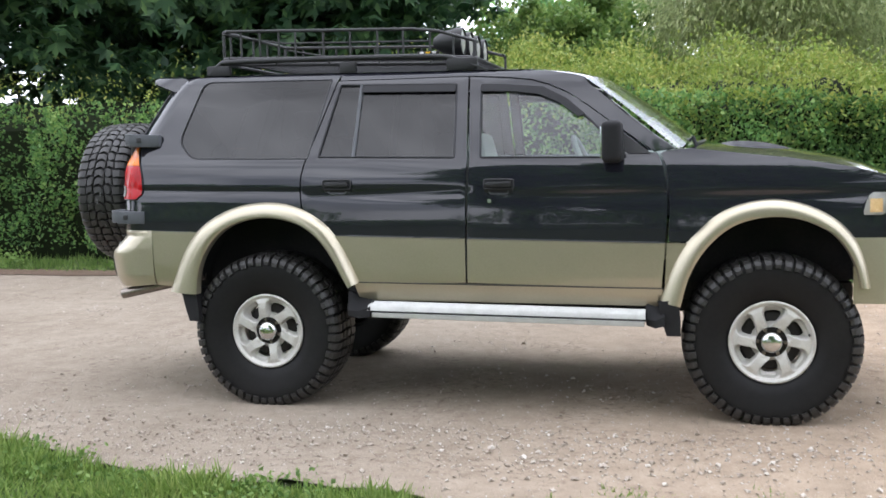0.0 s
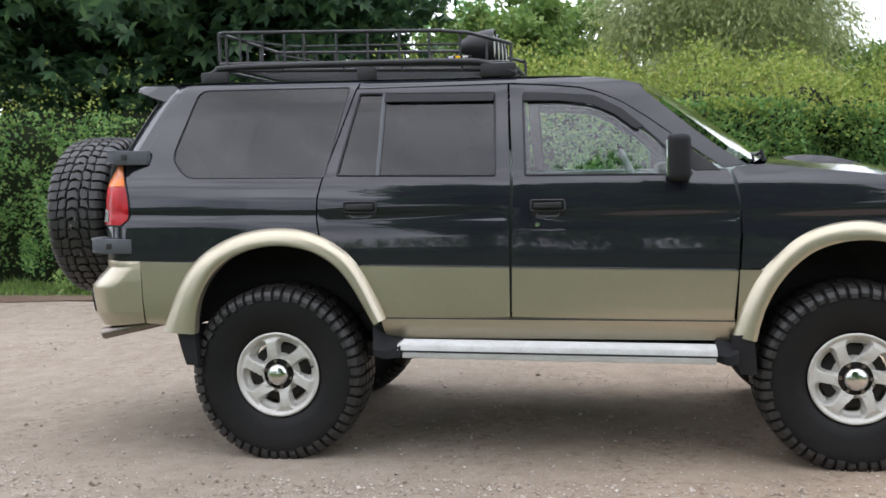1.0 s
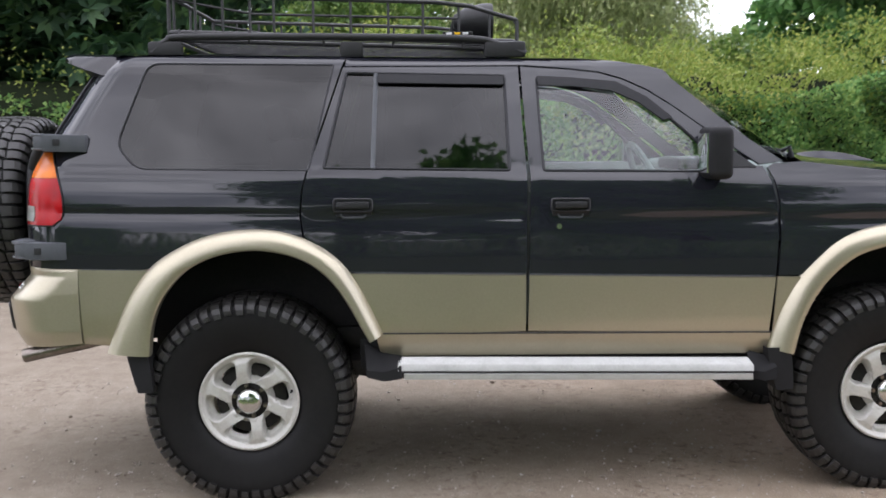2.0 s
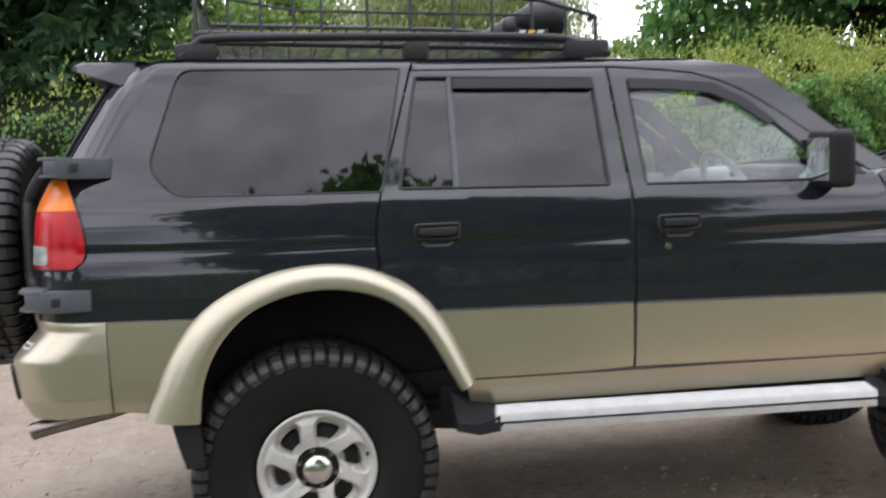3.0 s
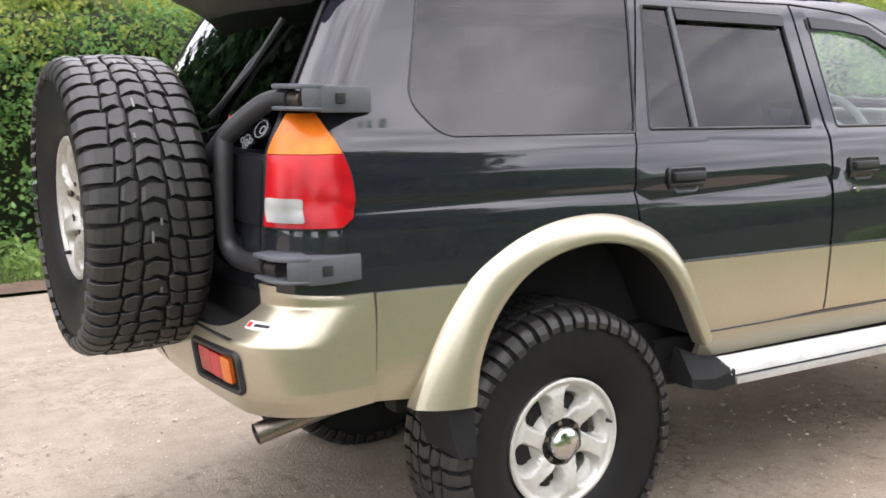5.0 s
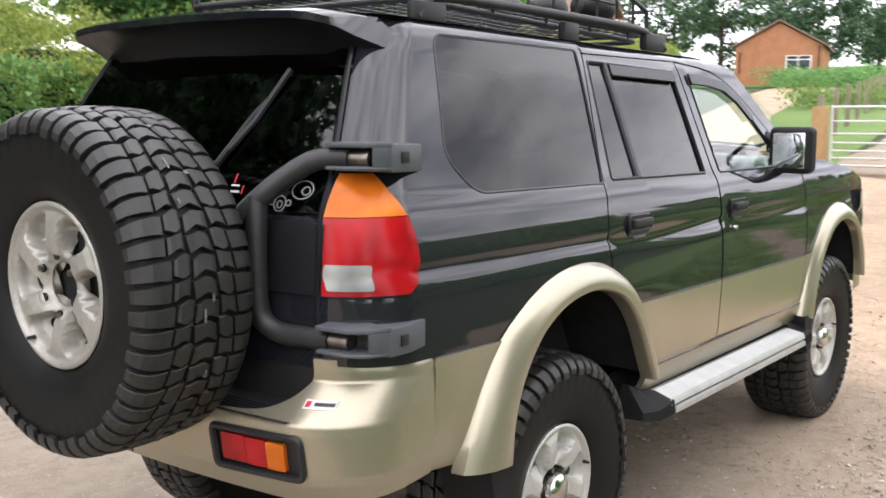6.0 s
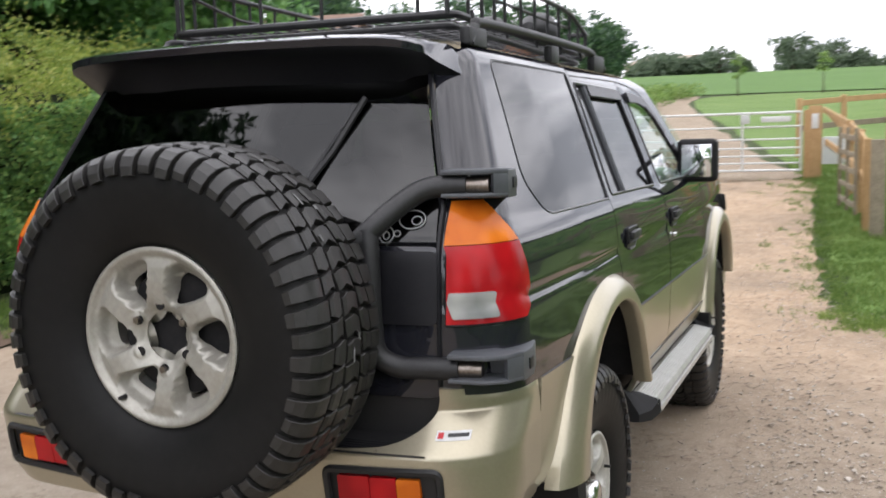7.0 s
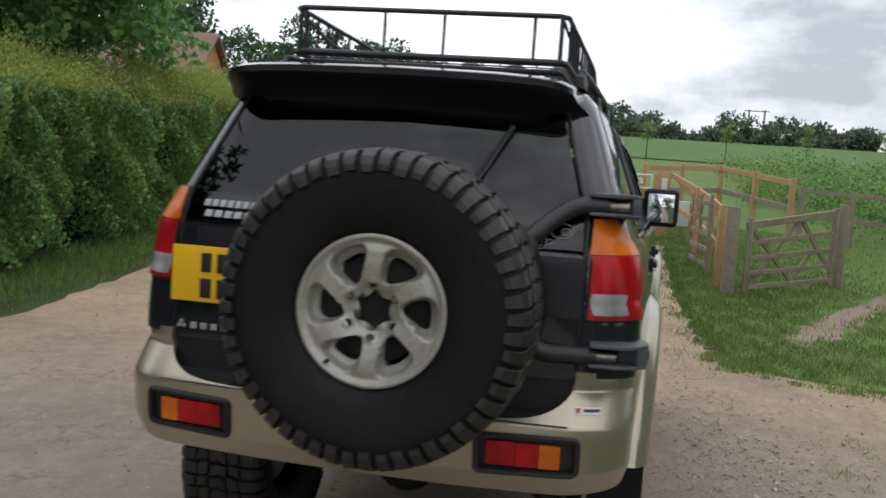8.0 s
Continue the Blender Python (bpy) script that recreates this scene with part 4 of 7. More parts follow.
def strip(points, r, surf, offset, name, mat, parent, mirror, closed=True, n=6, step=0.03):
    """A thin moulding along a line on the body."""
    loop = dense(points, step) if closed else [q for a, b in zip(points, points[1:]) for q in dense([a, b], step)[:max(1, len(dense([a, b], step)) // 2)]] + [points[-1]]
    u, v = np.array([p[0] for p in loop], float), np.array([p[1] for p in loop], float)
    e = 1e-3
    at = [np.stack(np.broadcast_arrays(*surf(u + du, v + dv)), 1) for du, dv in ((0, 0), (e, 0), (-e, 0), (0, e), (0, -e))]
    nrm = np.cross(at[1] - at[2], at[3] - at[4])
    nrm /= np.linalg.norm(nrm, axis=1)[:, None] + 1e-12
    line = at[0] + nrm * offset
    if mirror:
        line[:, 1] *= -1
    bm = bmesh.new()
    tube(bm, [tuple(float(c) for c in q) for q in line], r, n, closed)
    return part(name, bm, mat, parent)


for mirror in (False, True):
    kw = dict(mirror=mirror)
    sy = 1 if mirror else -1
    # rear quarter with its window
    q_out = [(rear_s(gap_y(z), z), z) for z in np.linspace(1.86, 1.012, 24)]
    q_out += [(-0.6, tan_z(-0.6)), (-0.415, tan_z(-0.415))] + [p for p in cut_r if p[0] > -0.40 and p[1] > 1.0 and p[0] < 0.27]
    q_out += [(0.246, 1.115)] + [(x - G, z) for x, z in rd_rear[::-1]] + [(0.43, roof_edge(0.43)), (0.0, roof_edge(0)), (-0.42, roof_edge(-0.42))]
    quarter = panel("quarter_panel", q_out, side, BLACK, car, [QWIN], 0.014, **kw)
    panel("quarter_glass", [tuple(p) for p in QWIN], glazing, TINTED, quarter, (), 0.04, 0.004, -0.004, label="dark tinted glass", **kw)
    strip(QWIN, 0.0055, side, -0.003, "window_seal", TRIM, quarter, mirror)
    # cant rail and windscreen pillar
    rail = [(0.43, roof_edge(0.43)), (0.425, 1.825)] + [(1.18, 1.821)] + [(x, z + 0.008) for x, z in DOORTOP[1:-1]] + [(2.15, 1.39), (2.25, 1.402), (2.12, 1.492), (2.00, 1.590), (1.90, 1.678), (1.81, 1.756)]
    rail += [(x, roof_edge(x)) for x in (1.78, 1.72, 1.66, 1.6, 1.52, 1.4, 1.1, 0.8)]
    panel("cant_rail", rail, side, BLACK, car, (), 0.035, **kw)
    # rear door
    rd = [(x + G, z) for x, z in rd_rear] + [p for p in cut_r if p[0] > 0.27 and p[1] < 1.11] + [(1.168 - G, 0.714), (1.170 - G, 0.95), (1.181 - G, 1.358), (1.170 - G, 1.58), (1.163 - G, 1.815)]
    rd_u = clip(rd, 0.0262, 1, -0.987)
    rd_l = clip(rd, -0.0262, -1, 0.979)
    door = panel("rear_door", rd_u, side, BLACK, car, [RWIN], 0.04, **kw)
    panel("lower_panel", rd_l, side, GOLD, door, (), 0.05, 0.012, 0.004, label="gold painted lower door", **kw)
    panel("door_glass", RWIN, glazing, TINTED, door, (), 0.04, 0.004, -0.008, label="dark tinted glass", **kw)
    strip(RWIN, 0.007, side, -0.003, "window_seal", TRIM, door, mirror)
    strip([(0.556, 1.792), (0.540, 1.396)], 0.011, side, -0.004, "window_divider", BRACKET, door, mirror, False)
    panel("wind_deflector", rounded([(0.565, 1.785), (1.094, 1.770), (1.094, 1.733, 0.01), (0.563, 1.748, 0.01)]), side, TRIM, door, (), 0.05, 0.012, 0.012, label="dark smoked wind deflector", **kw)
    # front door
    fd = [(1.170 + G, 0.714), (2.188 - G, 0.690), (2.21 - G, 0.925), (2.219 - G, 1.10), (2.216 - G, 1.22), (2.195 - G, 1.32), (2.168 - G, 1.382)] + [(x, z) for x, z in DOORTOP[::-1]] + [(1.165 + G, 1.815), (1.174 + G, 1.58), (1.187 + G, 1.358), (1.176 + G, 0.95)]
    fd_u, fd_l = clip(fd, 0.0262, 1, -0.987), clip(fd, -0.0262, -1, 0.979)
    fdoor = panel("front_door", fd_u, side, BLACK, car, [FWIN], 0.04, **kw)
    panel("lower_panel", fd_l, side, GOLD, fdoor, (), 0.05, 0.012, 0.004, label="gold painted lower door", **kw)
    panel("door_glass", FWIN, glazing, CLEAR, fdoor, (), 0.04, 0.004, -0.008, label="pale green clear glass", **kw)
    strip(FWIN, 0.007, side, -0.003, "window_seal", TRIM, fdoor, mirror)
    panel("wind_deflector", rounded([(1.236, 1.768), (1.38, 1.760), (1.57, 1.741), (1.70, 1.672), (1.80, 1.585), (1.76, 1.575), (1.66, 1.652), (1.55, 1.702), (1.40, 1.722), (1.238, 1.728)]), side, TRIM, fdoor, (), 0.05, 0.012, 0.012, label="dark smoked wind deflector", **kw)
    panel("mirror_mount", rounded([(2.02, 1.378, 0.01), (2.135, 1.376), (1.94, 1.525), (1.90, 1.498, 0.01)]), side, PLASTIC, fdoor, (), 0.03, 0.01, 0.006, **kw)
    # handles
    for d_ob, hx in ((door, 0.458), (fdoor, 1.352)):
        hz = 1.243 - 0.014 * hx
        panel("handle_cup", rounded([(hx - 0.075, hz - 0.034, 0.012), (hx + 0.075, hz - 0.036, 0.012), (hx + 0.075, hz + 0.030, 0.012), (hx - 0.075, hz + 0.032, 0.012)]), side, TRIM, d_ob, (), 0.03, 0.012, 0.006, **kw)
        b2 = bmesh.new()
        wy = float(body_w(hx, hz + 0.014)) + 0.016
        box(b2, (hx, sy * wy, hz + 0.012), (0.132, 0.022, 0.028), 0.008)
        part("door_handle", b2, PLASTIC, d_ob)
        strip(rounded([(hx - 0.078, hz - 0.012, 0.01), (hx + 0.078, hz - 0.013, 0.01), (hx + 0.078, hz + 0.034, 0.012), (hx - 0.078, hz + 0.036, 0.012)]), 0.0055, side, 0.006, "handle_frame", PLASTIC, d_ob, mirror)
        strip(rounded([(hx - 0.052, hz - 0.022), (hx - 0.044, hz - 0.040, 0.014), (hx + 0.044, hz - 0.041, 0.014), (hx + 0.052, hz - 0.023)]), 0.0045, side, 0.004, "handle_scoop", BRACKET, d_ob, mirror, False)
    b2 = bmesh.new()
    got = bmesh.ops.create_cone(b2, cap_ends=True, segments=18, radius1=0.0125, radius2=0.0105, depth=0.012)
    bmesh.ops.transform(b2, matrix=Matrix.Translation((1.303, sy * 0.860, 1.149)) @ Matrix.Rotation(radians(-90 * sy), 4, "X"), verts=got["verts"])
    part("door_lock", b2, CHROME, fdoor, "small chrome key lock")
    # gold lower rear quarter, behind the arch
    ql = [(-0.672, tan_z(-0.672) - 0.003), (-0.338, tan_z(-0.34) - 0.003)] + [p for p in cut_r[::-1] if p[0] < -0.335 and p[1] < 0.985] + [(-0.512, 0.672), (-0.672, 0.69)]
    panel("lower_quarter", ql, side, GOLD, car, (), 0.05, 0.012, 0.004, **kw)
    # dark strip added behind the bumper gap to keep light from showing through
    b2 = bmesh.new()
    box(b2, (-0.674, sy * 0.785, 0.84), (0.10, 0.02, 0.26), 0.004)
    part("inner_quarter", b2, CHASSIS, car)
    # wing
    wing = [(2.183, 1.376), (2.208, 1.32), (2.224, 1.22), (2.226, 1.08), (2.218, 0.94), (2.218, tan_z(2.22))] + [p for p in cut_f if p[1] > tan_z(p[0]) and p[0] < 3.2] + [(3.135, 0.94), (3.32, 0.94), (3.34, 1.05), (3.33, 1.225), (3.10, 1.29), (2.80, 1.342), (2.5, 1.378), (2.335, 1.398), (2.21, 1.392)]
    panel("front_wing", wing, side, BLACK, car, (), 0.04, **kw)
    wl_ = [(2.212, tan_z(2.2) - 0.005), (2.330, tan_z(2.33) - 0.005)] + [p for p in cut_f[::-1] if p[0] < 2.332 and p[1] < 0.925] + [(2.2, 0.685)]
    panel("lower_wing", wl_, side, GOLD, car, (), 0.04, 0.012, 0.004, **kw)
    # sill
    panel("sill", [(0.54, 0.717), (2.19, 0.693), (2.19, 0.60), (0.56, 0.615)], side, GOLD, car, (), 0.04, 0.02, 0.010, **kw)
    strip([(0.55, 0.7145), (1.2, 0.705), (2.19, 0.6905)], 0.0035, side, 0.008, "sill_joint", TRIM, car, mirror, False)
    # wheel-arch flares
    for o_path, i_path, end in ((ARCH_RO, ARCH_RI, 0), (ARCH_FO, ARCH_FI, 1)):
        po, pi = spline(o_path, 4), spline(i_path, 4)
        bm = bmesh.new()
        rows = []
        for a, b in zip(po, pi):
            base = float(body_w(a[0], max(a[1], 0.70)))
            row = []
            for k, proud in ((0.0, -0.004), (0.02, 0.010), (0.10, 0.024), (0.28, 0.046), (0.50, 0.060), (0.75, 0.066), (0.93, 0.064), (1.0, 0.056), (1.01, 0.035), (1.0, -0.01)):
                p = a + (b - a) * k
                row.append((p[0], sy * (0.848 + proud * (0.72 if end else 0.86) if k else base + proud), p[1]))
            rows.append(row)
        loft(bm, rows, flip=mirror)
        part("arch_flare", bm, GOLD, car, "broad gold wheel-arch flare")
        # dark liner inside the arch
        bm = bmesh.new()
        rows = [[(b[0] + (a[0] - b[0]) * 0.5, sy * yy, b[1] + (a[1] - b[1]) * 0.5) for yy in (0.85, 0.75, 0.65, 0.54)] for a, b in zip(po, pi)]
        vs = loft(bm, rows)
        bm.faces.new([r[-1] for r in vs])
        part("arch_liner", bm, DARKVOID, car)

# pinstripe between black and gold
for sy in (-1, 1):
    for x0, x1 in ((-0.66, -0.41), (0.46, 1.160), (1.178, 2.20)):
        b2 = bmesh.new()
        tube(b2, [(x, sy * (float(body_w(x, tan_z(x))) + 0.0015), tan_z(x) - 0.003) for x in np.linspace(x0, x1, 14)], 0.0022, 6)
        part("pinstripe", b2, BRACKET, car)

# roof, windscreen, bonnet
bm = bmesh.new()
rows = []
for x in np.linspace(-0.56, 1.80, 40):
    ye, ze = 0.592, roof_edge(x)
    rows.append([(x - 0.05 * max(0, (x - 1.2) / 0.6) * (1 - (t ** 2)) * -0.6, ye * t, ze + 0.030 * (1 - abs(t) ** 2.4)) for t in np.linspace(-1, 1, 23)])
loft(bm, rows, flip=True)
part("roof", bm, BLACK, car)
bm = bmesh.new()
rows = []
for k in np.linspace(0, 1, 12):
    yt, x0, z0 = 0.635 + 0.175 * k, 1.79 + 0.475 * k, 1.785 - 0.385 * k + 0.012 * math.sin(k * math.pi)
    rows.append([(x0 + 0.14 * (1 - abs(t) ** 2.0) * (0.55 + 0.45 * k), yt * t, z0 + 0.03 * (1 - t * t)) for t in np.linspace(-1, 1, 21)])
loft(bm, rows, flip=True)
part("windscreen", bm, CLEAR, car, "clear windscreen glass")
bm = bmesh.new()
rows = []
for k in np.linspace(0, 1, 16):
    x = 2.33 + 1.02 * k
    ze = float(np.interp(x, [2.33, 2.5, 2.8, 3.1, 3.35], [1.398, 1.378, 1.342, 1.29, 1.21]))
    ye = float(body_w(x, ze)) - 0.003
    rows.append([(x + (0.10 * (1 - k) + 0.05 * k) * (1 - t * t), ye * t, ze + (0.030 + 0.015 * math.sin(math.pi * k)) * (1 - abs(t) ** 2.2)) for t in np.linspace(-1, 1, 21)])
loft(bm, rows, flip=True)
part("bonnet", bm, BLACK, car)
bm = bmesh.new()
rows = []
for k in np.linspace(0, 1, 12):
    x = 2.50 + 0.42 * k
    hh = 0.050 * math.sin(min(1.0, k * 1.25) * math.pi / 2) ** 0.8
    z0 = 1.402 - 0.10 * (k ** 1.4) + 0.02
    rows.append([(x, 0.33 * t, z0 + (hh if abs(t) < 0.93 else -0.02) * (1 - 0.25 * t ** 4)) for t in (-1, -0.96, -0.93, -0.85, -0.6, -0.3, 0, 0.3, 0.6, 0.85, 0.93, 0.96, 1)])
vs = loft(bm, rows, flip=True)
bm.faces.new(vs[-1])
part("bonnet_scoop", bm, BLACK, car, "raised bonnet air scoop")
# nose
bm = bmesh.new()
rows = []
for z, off, yy in ((1.215, 0.0, 0.76), (1.15, 0.06, 0.78), (1.02, 0.09, 0.79), (0.95, 0.10, 0.80)):
    rows.append([(3.33 + off * (1 - 0.3 * t * t) + 0.06 * (1 - t * t), yy * t, z) for t in np.linspace(-1, 1, 15)])
loft(bm, rows)
part("nose_panel", bm, BLACK, car)
bm = bmesh.new()
for sy in (-1,):
    rows = []
    for z, off in ((0.945, 0.0), (0.90, 0.05), (0.74, 0.06), (0.62, 0.02)):
        row = [(3.10, -0.845, z), (3.25, -0.84, z), (3.36 + off * 0.5, -0.80, z), (3.42 + off, -0.70, z)]
        row += [(3.45 + off, y, z) for y in np.linspace(-0.5, 0.5, 5)]
        row += [(3.42 + off, 0.70, z), (3.36 + off * 0.5, 0.80, z), (3.25, 0.84, z), (3.10, 0.845, z)]
        rows.append(row)
    loft(bm, rows)
part("front_bumper", bm, GOLD, car, "gold front bumper")
for sy in (-1, 1):
    bm = bmesh.new()
    rows = [[(3.155 + 0.22 * k + dx, sy * (0.838 - 0.10 * k * k + pr), z) for k in np.linspace(0, 1, 7)] for z, dx, pr in ((1.055, -0.01, 0.002), (1.075, -0.012, 0.008), (1.11, -0.005, 0.010), (1.15, 0.012, 0.006), (1.165, 0.03, 0.0))]
    loft(bm, rows)
    part("headlamp", bm, CLEARLENS, car, "clear headlamp with amber corner")
    bm = bmesh.new()
    rows = [[(3.17 + 0.06 * k, sy * (0.850 - 0.012 * k), z) for k in np.linspace(0, 1, 4)] for z in (1.068, 1.10, 1.135)]
    loft(bm, rows)
    part("corner_lamp", bm, CORNERLENS, car, "amber corner lamp")

# tailgate
tg_lower = [(-0.668, 1.0), (0.668, 1.0), (0.668, 1.374), (-0.668, 1.374)]
tailgate = panel("tailgate", rounded([(a, b, 0.03) for a, b in tg_lower]), rear, BLACK, car, (), 0.05)
panel("tailgate_panel", rounded([(-0.60, 1.182, 0.02), (0.662, 1.182, 0.02), (0.662, 1.362, 0.02), (-0.60, 1.362, 0.02)]), rear, TRIM, tailgate, (), 0.06, 0.01, 0.008)
gl = [(-0.655, 1.384), (0.655, 1.384), (0.648, 1.47), (0.60, 1.62), (0.555, 1.755), (0.545, 1.84), (-0.545, 1.84), (-0.555, 1.755), (-0.60, 1.62), (-0.648, 1.47)]
panel("rear_glass", gl, rear, TINTED, tailgate, (), 0.06, 0.006, 0.0, label="dark tinted rear window")
# dark fillet under the tailgate and step tread
bm = bmesh.new()
rows = [[(float(rear(np.array([y]), np.array([1.0]))[0][0]) + dx, y, z) for y in np.linspace(-0.66, 0.66, 15)] for z, dx in ((1.0, 0.012), (0.96, 0.015), (0.90, 0.015), (0.885, -0.01), (0.883, -0.06), (0.882, -0.105))]
loft(bm, rows)
part("bumper_step", bm, PLASTIC, car, "black plastic step on the rear bumper")
bm = bmesh.new()
for k in range(5):
    box(bm, (-0.955 - 0.016 * k, -0.06, 0.884), (0.006, 0.95, 0.006), 0.002)
part("step_tread", bm, TRIM, car)


# rear bumper
def bump_tail(z):
    return np.interp(z, [0.62, 0.67, 0.72, 0.80, 0.855, 0.872, 0.885, 0.893, 0.955, 0.970, 0.985, 1.03], [-0.94, -0.965, -0.988, -0.999, -1.004, -1.003, -0.993, -0.985, -0.927, -0.913, -0.916, -0.925])


def bumper(s, z):
    w = np.interp(z, [0.62, 0.67, 0.74, 0.9, 0.96, 1.0, 1.03], [0.79, 0.82, 0.84, 0.845, 0.842, 0.838, 0.826])
    return wrap(s, z, bump_tail(z), w, 0.20 + 0 * z)


def bump_s(y, z):
    w = float(np.interp(z, [0.62, 0.67, 0.74, 0.9, 0.96, 1.0, 1.03], [0.79, 0.82, 0.84, 0.845, 0.842, 0.838, 0.826]))
    return float(bump_tail(z)) + 0.2 - 0.2 * math.pi / 2 - ((w - 0.2) + y)


for mirror in (False, True):
    o = [(-0.676, 1.004), (-0.80, 1.018)] + [(bump_s(y, z), z) for y, z in [(-0.80, 1.022), (-0.74, 1.026)] + [tuple(q) for q in spline([(-0.668, 1.028), (-0.666, 0.99), (-0.652, 0.955), (-0.62, 0.925), (-0.57, 0.902), (-0.5, 0.890), (-0.35, 0.884), (-0.15, 0.884), (0.0, 0.884)], 5)] + [(0.0, 0.66), (-0.3, 0.66), (-0.6, 0.665)]] + [(-0.85, 0.675), (-0.676, 0.690)]
    lamp_hole = rounded([(bump_s(y, z), z, 0.02) for y, z in ((-0.692, 0.738), (-0.398, 0.726), (-0.398, 0.836), (-0.692, 0.846))])
    bp = panel("rear_bumper", o, bumper, GOLD, car, [lamp_hole], 0.012, 0.02, 0.0, mirror=mirror, label="gold rear bumper")
    panel("lamp_housing", lamp_hole, bumper, PLASTIC, bp, (), 0.03, 0.03, -0.010, mirror=mirror)
    strip(lamp_hole, 0.010, bumper, 0.002, "lamp_surround", PLASTIC, bp, mirror)
    for y0, y1, mt, nm in ((-0.645, -0.585, ORANGE, "amber_lens"), (-0.583, -0.515, RED, "red_lens"), (-0.513, -0.43, RED, "fog_lens")):
        lens = rounded([(bump_s(y, z), z, 0.006) for y, z in ((y0, 0.752), (y1, 0.750), (y1, 0.822), (y0, 0.824))])
        panel(nm, lens, bumper, mt, bp, (), 0.03, 0.012, 0.004, mirror=mirror)
    # tail lamps: amber above red above white
    def lamp_out(z):
        return float(np.interp(z, [1.185, 1.195, 1.21, 1.25, 1.30, 1.34, 1.375, 1.42, 1.46, 1.48], [-0.765, -0.742, -0.731, -0.724, -0.727, -0.735, -0.745, -0.762, -0.778, -0.788]))
    def lamp_band(z0, z1, lo=None):
        zs = np.linspace(z0, z1, 9)
        inner = [(rear_s(-0.684 if z < 1.372 else -0.676, z) if lo is None else lo, z) for z in zs]
        return inner + [(lamp_out(z), z) for z in zs[::-1]]
    lamp = panel("tail_lamp", lamp_band(1.185, 1.372), side, RED, car, (), 0.03, 0.016, 0.010, mirror=mirror, label="wrap-round red, amber and white tail lamp")
    panel("amber_lens", lamp_band(1.374, 1.476), side, ORANGE, lamp, (), 0.03, 0.016, 0.010, mirror=mirror)
    wl0 = rounded([(rear_s(-0.686, 1.23), 1.198, 0.006), (rear_s(-0.796, 1.23), 1.198, 0.008), (rear_s(-0.796, 1.23), 1.262, 0.008), (rear_s(-0.686, 1.23), 1.262, 0.006)])
    panel("reversing_lens", wl0, side, CLEARLENS, lamp, (), 0.03, 0.006, 0.013, mirror=mirror)
    strip(lamp_band(1.183, 1.479), 0.0045, side, 0.005, "lamp_seal", TRIM, lamp, mirror)

# spoiler
bm = bmesh.new()
rows = []
for y, tx, tz, bx, bz, fx in ((-0.632, -0.745, 1.874, -0.60, 1.800, -0.46), (-0.60, -0.778, 1.884, -0.612, 1.785, -0.45), (-0.545, -0.788, 1.891, -0.622, 1.770, -0.44), (-0.48, -0.788, 1.898, -0.64, 1.745, -0.42), (-0.35, -0.790, 1.904, -0.645, 1.738, -0.42), (0, -0.785, 1.909, -0.648, 1.733, -0.42),
                              (0.35, -0.790, 1.904, -0.645, 1.738, -0.42), (0.48, -0.788, 1.898, -0.64, 1.745, -0.42), (0.545, -0.788, 1.891, -0.622, 1.770, -0.44), (0.60, -0.778, 1.884, -0.612, 1.785, -0.45), (0.632, -0.745, 1.874, -0.60, 1.800, -0.46)):
    zr = 1.905 - 0.02 * (y / 0.6) ** 2 - 0.012
    y = y * 0.945
    rows.append([(fx, y, zr - 0.004), (fx - 0.12, y, zr + (tz - zr) * 0.45 + 0.010), (tx + 0.03, y, tz + 0.006), (tx, y, tz - 0.004), (tx + 0.004, y, tz - 0.024), (tx + 0.06, y, tz - 0.045), (bx, y, bz), (bx + 0.08, y, bz + 0.03), (fx, y, zr - 0.06)])
    if abs(y) > 0.56:
        rows[-1] = [(px_, py_ * f_, pz_) for (px_, py_, pz_), f_ in zip(rows[-1], (0.96, 0.96, 0.96, 0.96, 0.965, 0.985, 1.035, 1.02, 0.98))]
vs = loft(bm, rows, closed=True)
bm.faces.new(vs[0])
bm.faces.new(vs[-1][::-1])
bmesh.ops.recalc_face_normals(bm, faces=bm.faces)
for f in bm.faces:
    if f.normal.z < -0.25:
        f.material_index = 1
spoiler = part("roof_spoiler", bm, [BLACK, TRIM], car, "black roof spoiler over the rear window")
bm = bmesh.new()
box(bm, (-0.775, 0.0, 1.893), (0.014, 0.34, 0.014), 0.004)
part("brake_lamp", bm, DARKRED, spoiler, "dark red high-level brake lamp")
# rear wiper
bm = bmesh.new()
tube(bm, [(-0.905, -0.24, 1.46), (-0.875, -0.265, 1.50), (-0.80, -0.32, 1.62), (-0.765, -0.345, 1.665)], [0.012, 0.010, 0.008, 0.007], 8)
wiper = part("rear_wiper", bm, TRIM, car)
bm = bmesh.new()
tube(bm, [(-0.858, -0.285, 1.53), (-0.80, -0.33, 1.61), (-0.725, -0.392, 1.745)], 0.009, 6)
part("wiper_blade", bm, PLASTIC, wiper)

# number plate with bars for its characters
bm = bmesh.new()
box(bm, (-0.945, 0.525, 1.212), (0.012, 0.290, 0.180), 0.006)
plate = part("number_plate", bm, PLATE, car, "yellow number plate")
for y, z, w_, h_ in ((0.545, 1.250, 0.036, 0.062), (0.487, 1.250, 0.040, 0.062), (0.545, 1.168, 0.040, 0.062), (0.487, 1.168, 0.036, 0.062)):
    bm = bmesh.new()
    box(bm, (-0.9525, y, z), (0.003, w_, h_), 0.001)
    part("character_bar", bm, INK, plate)
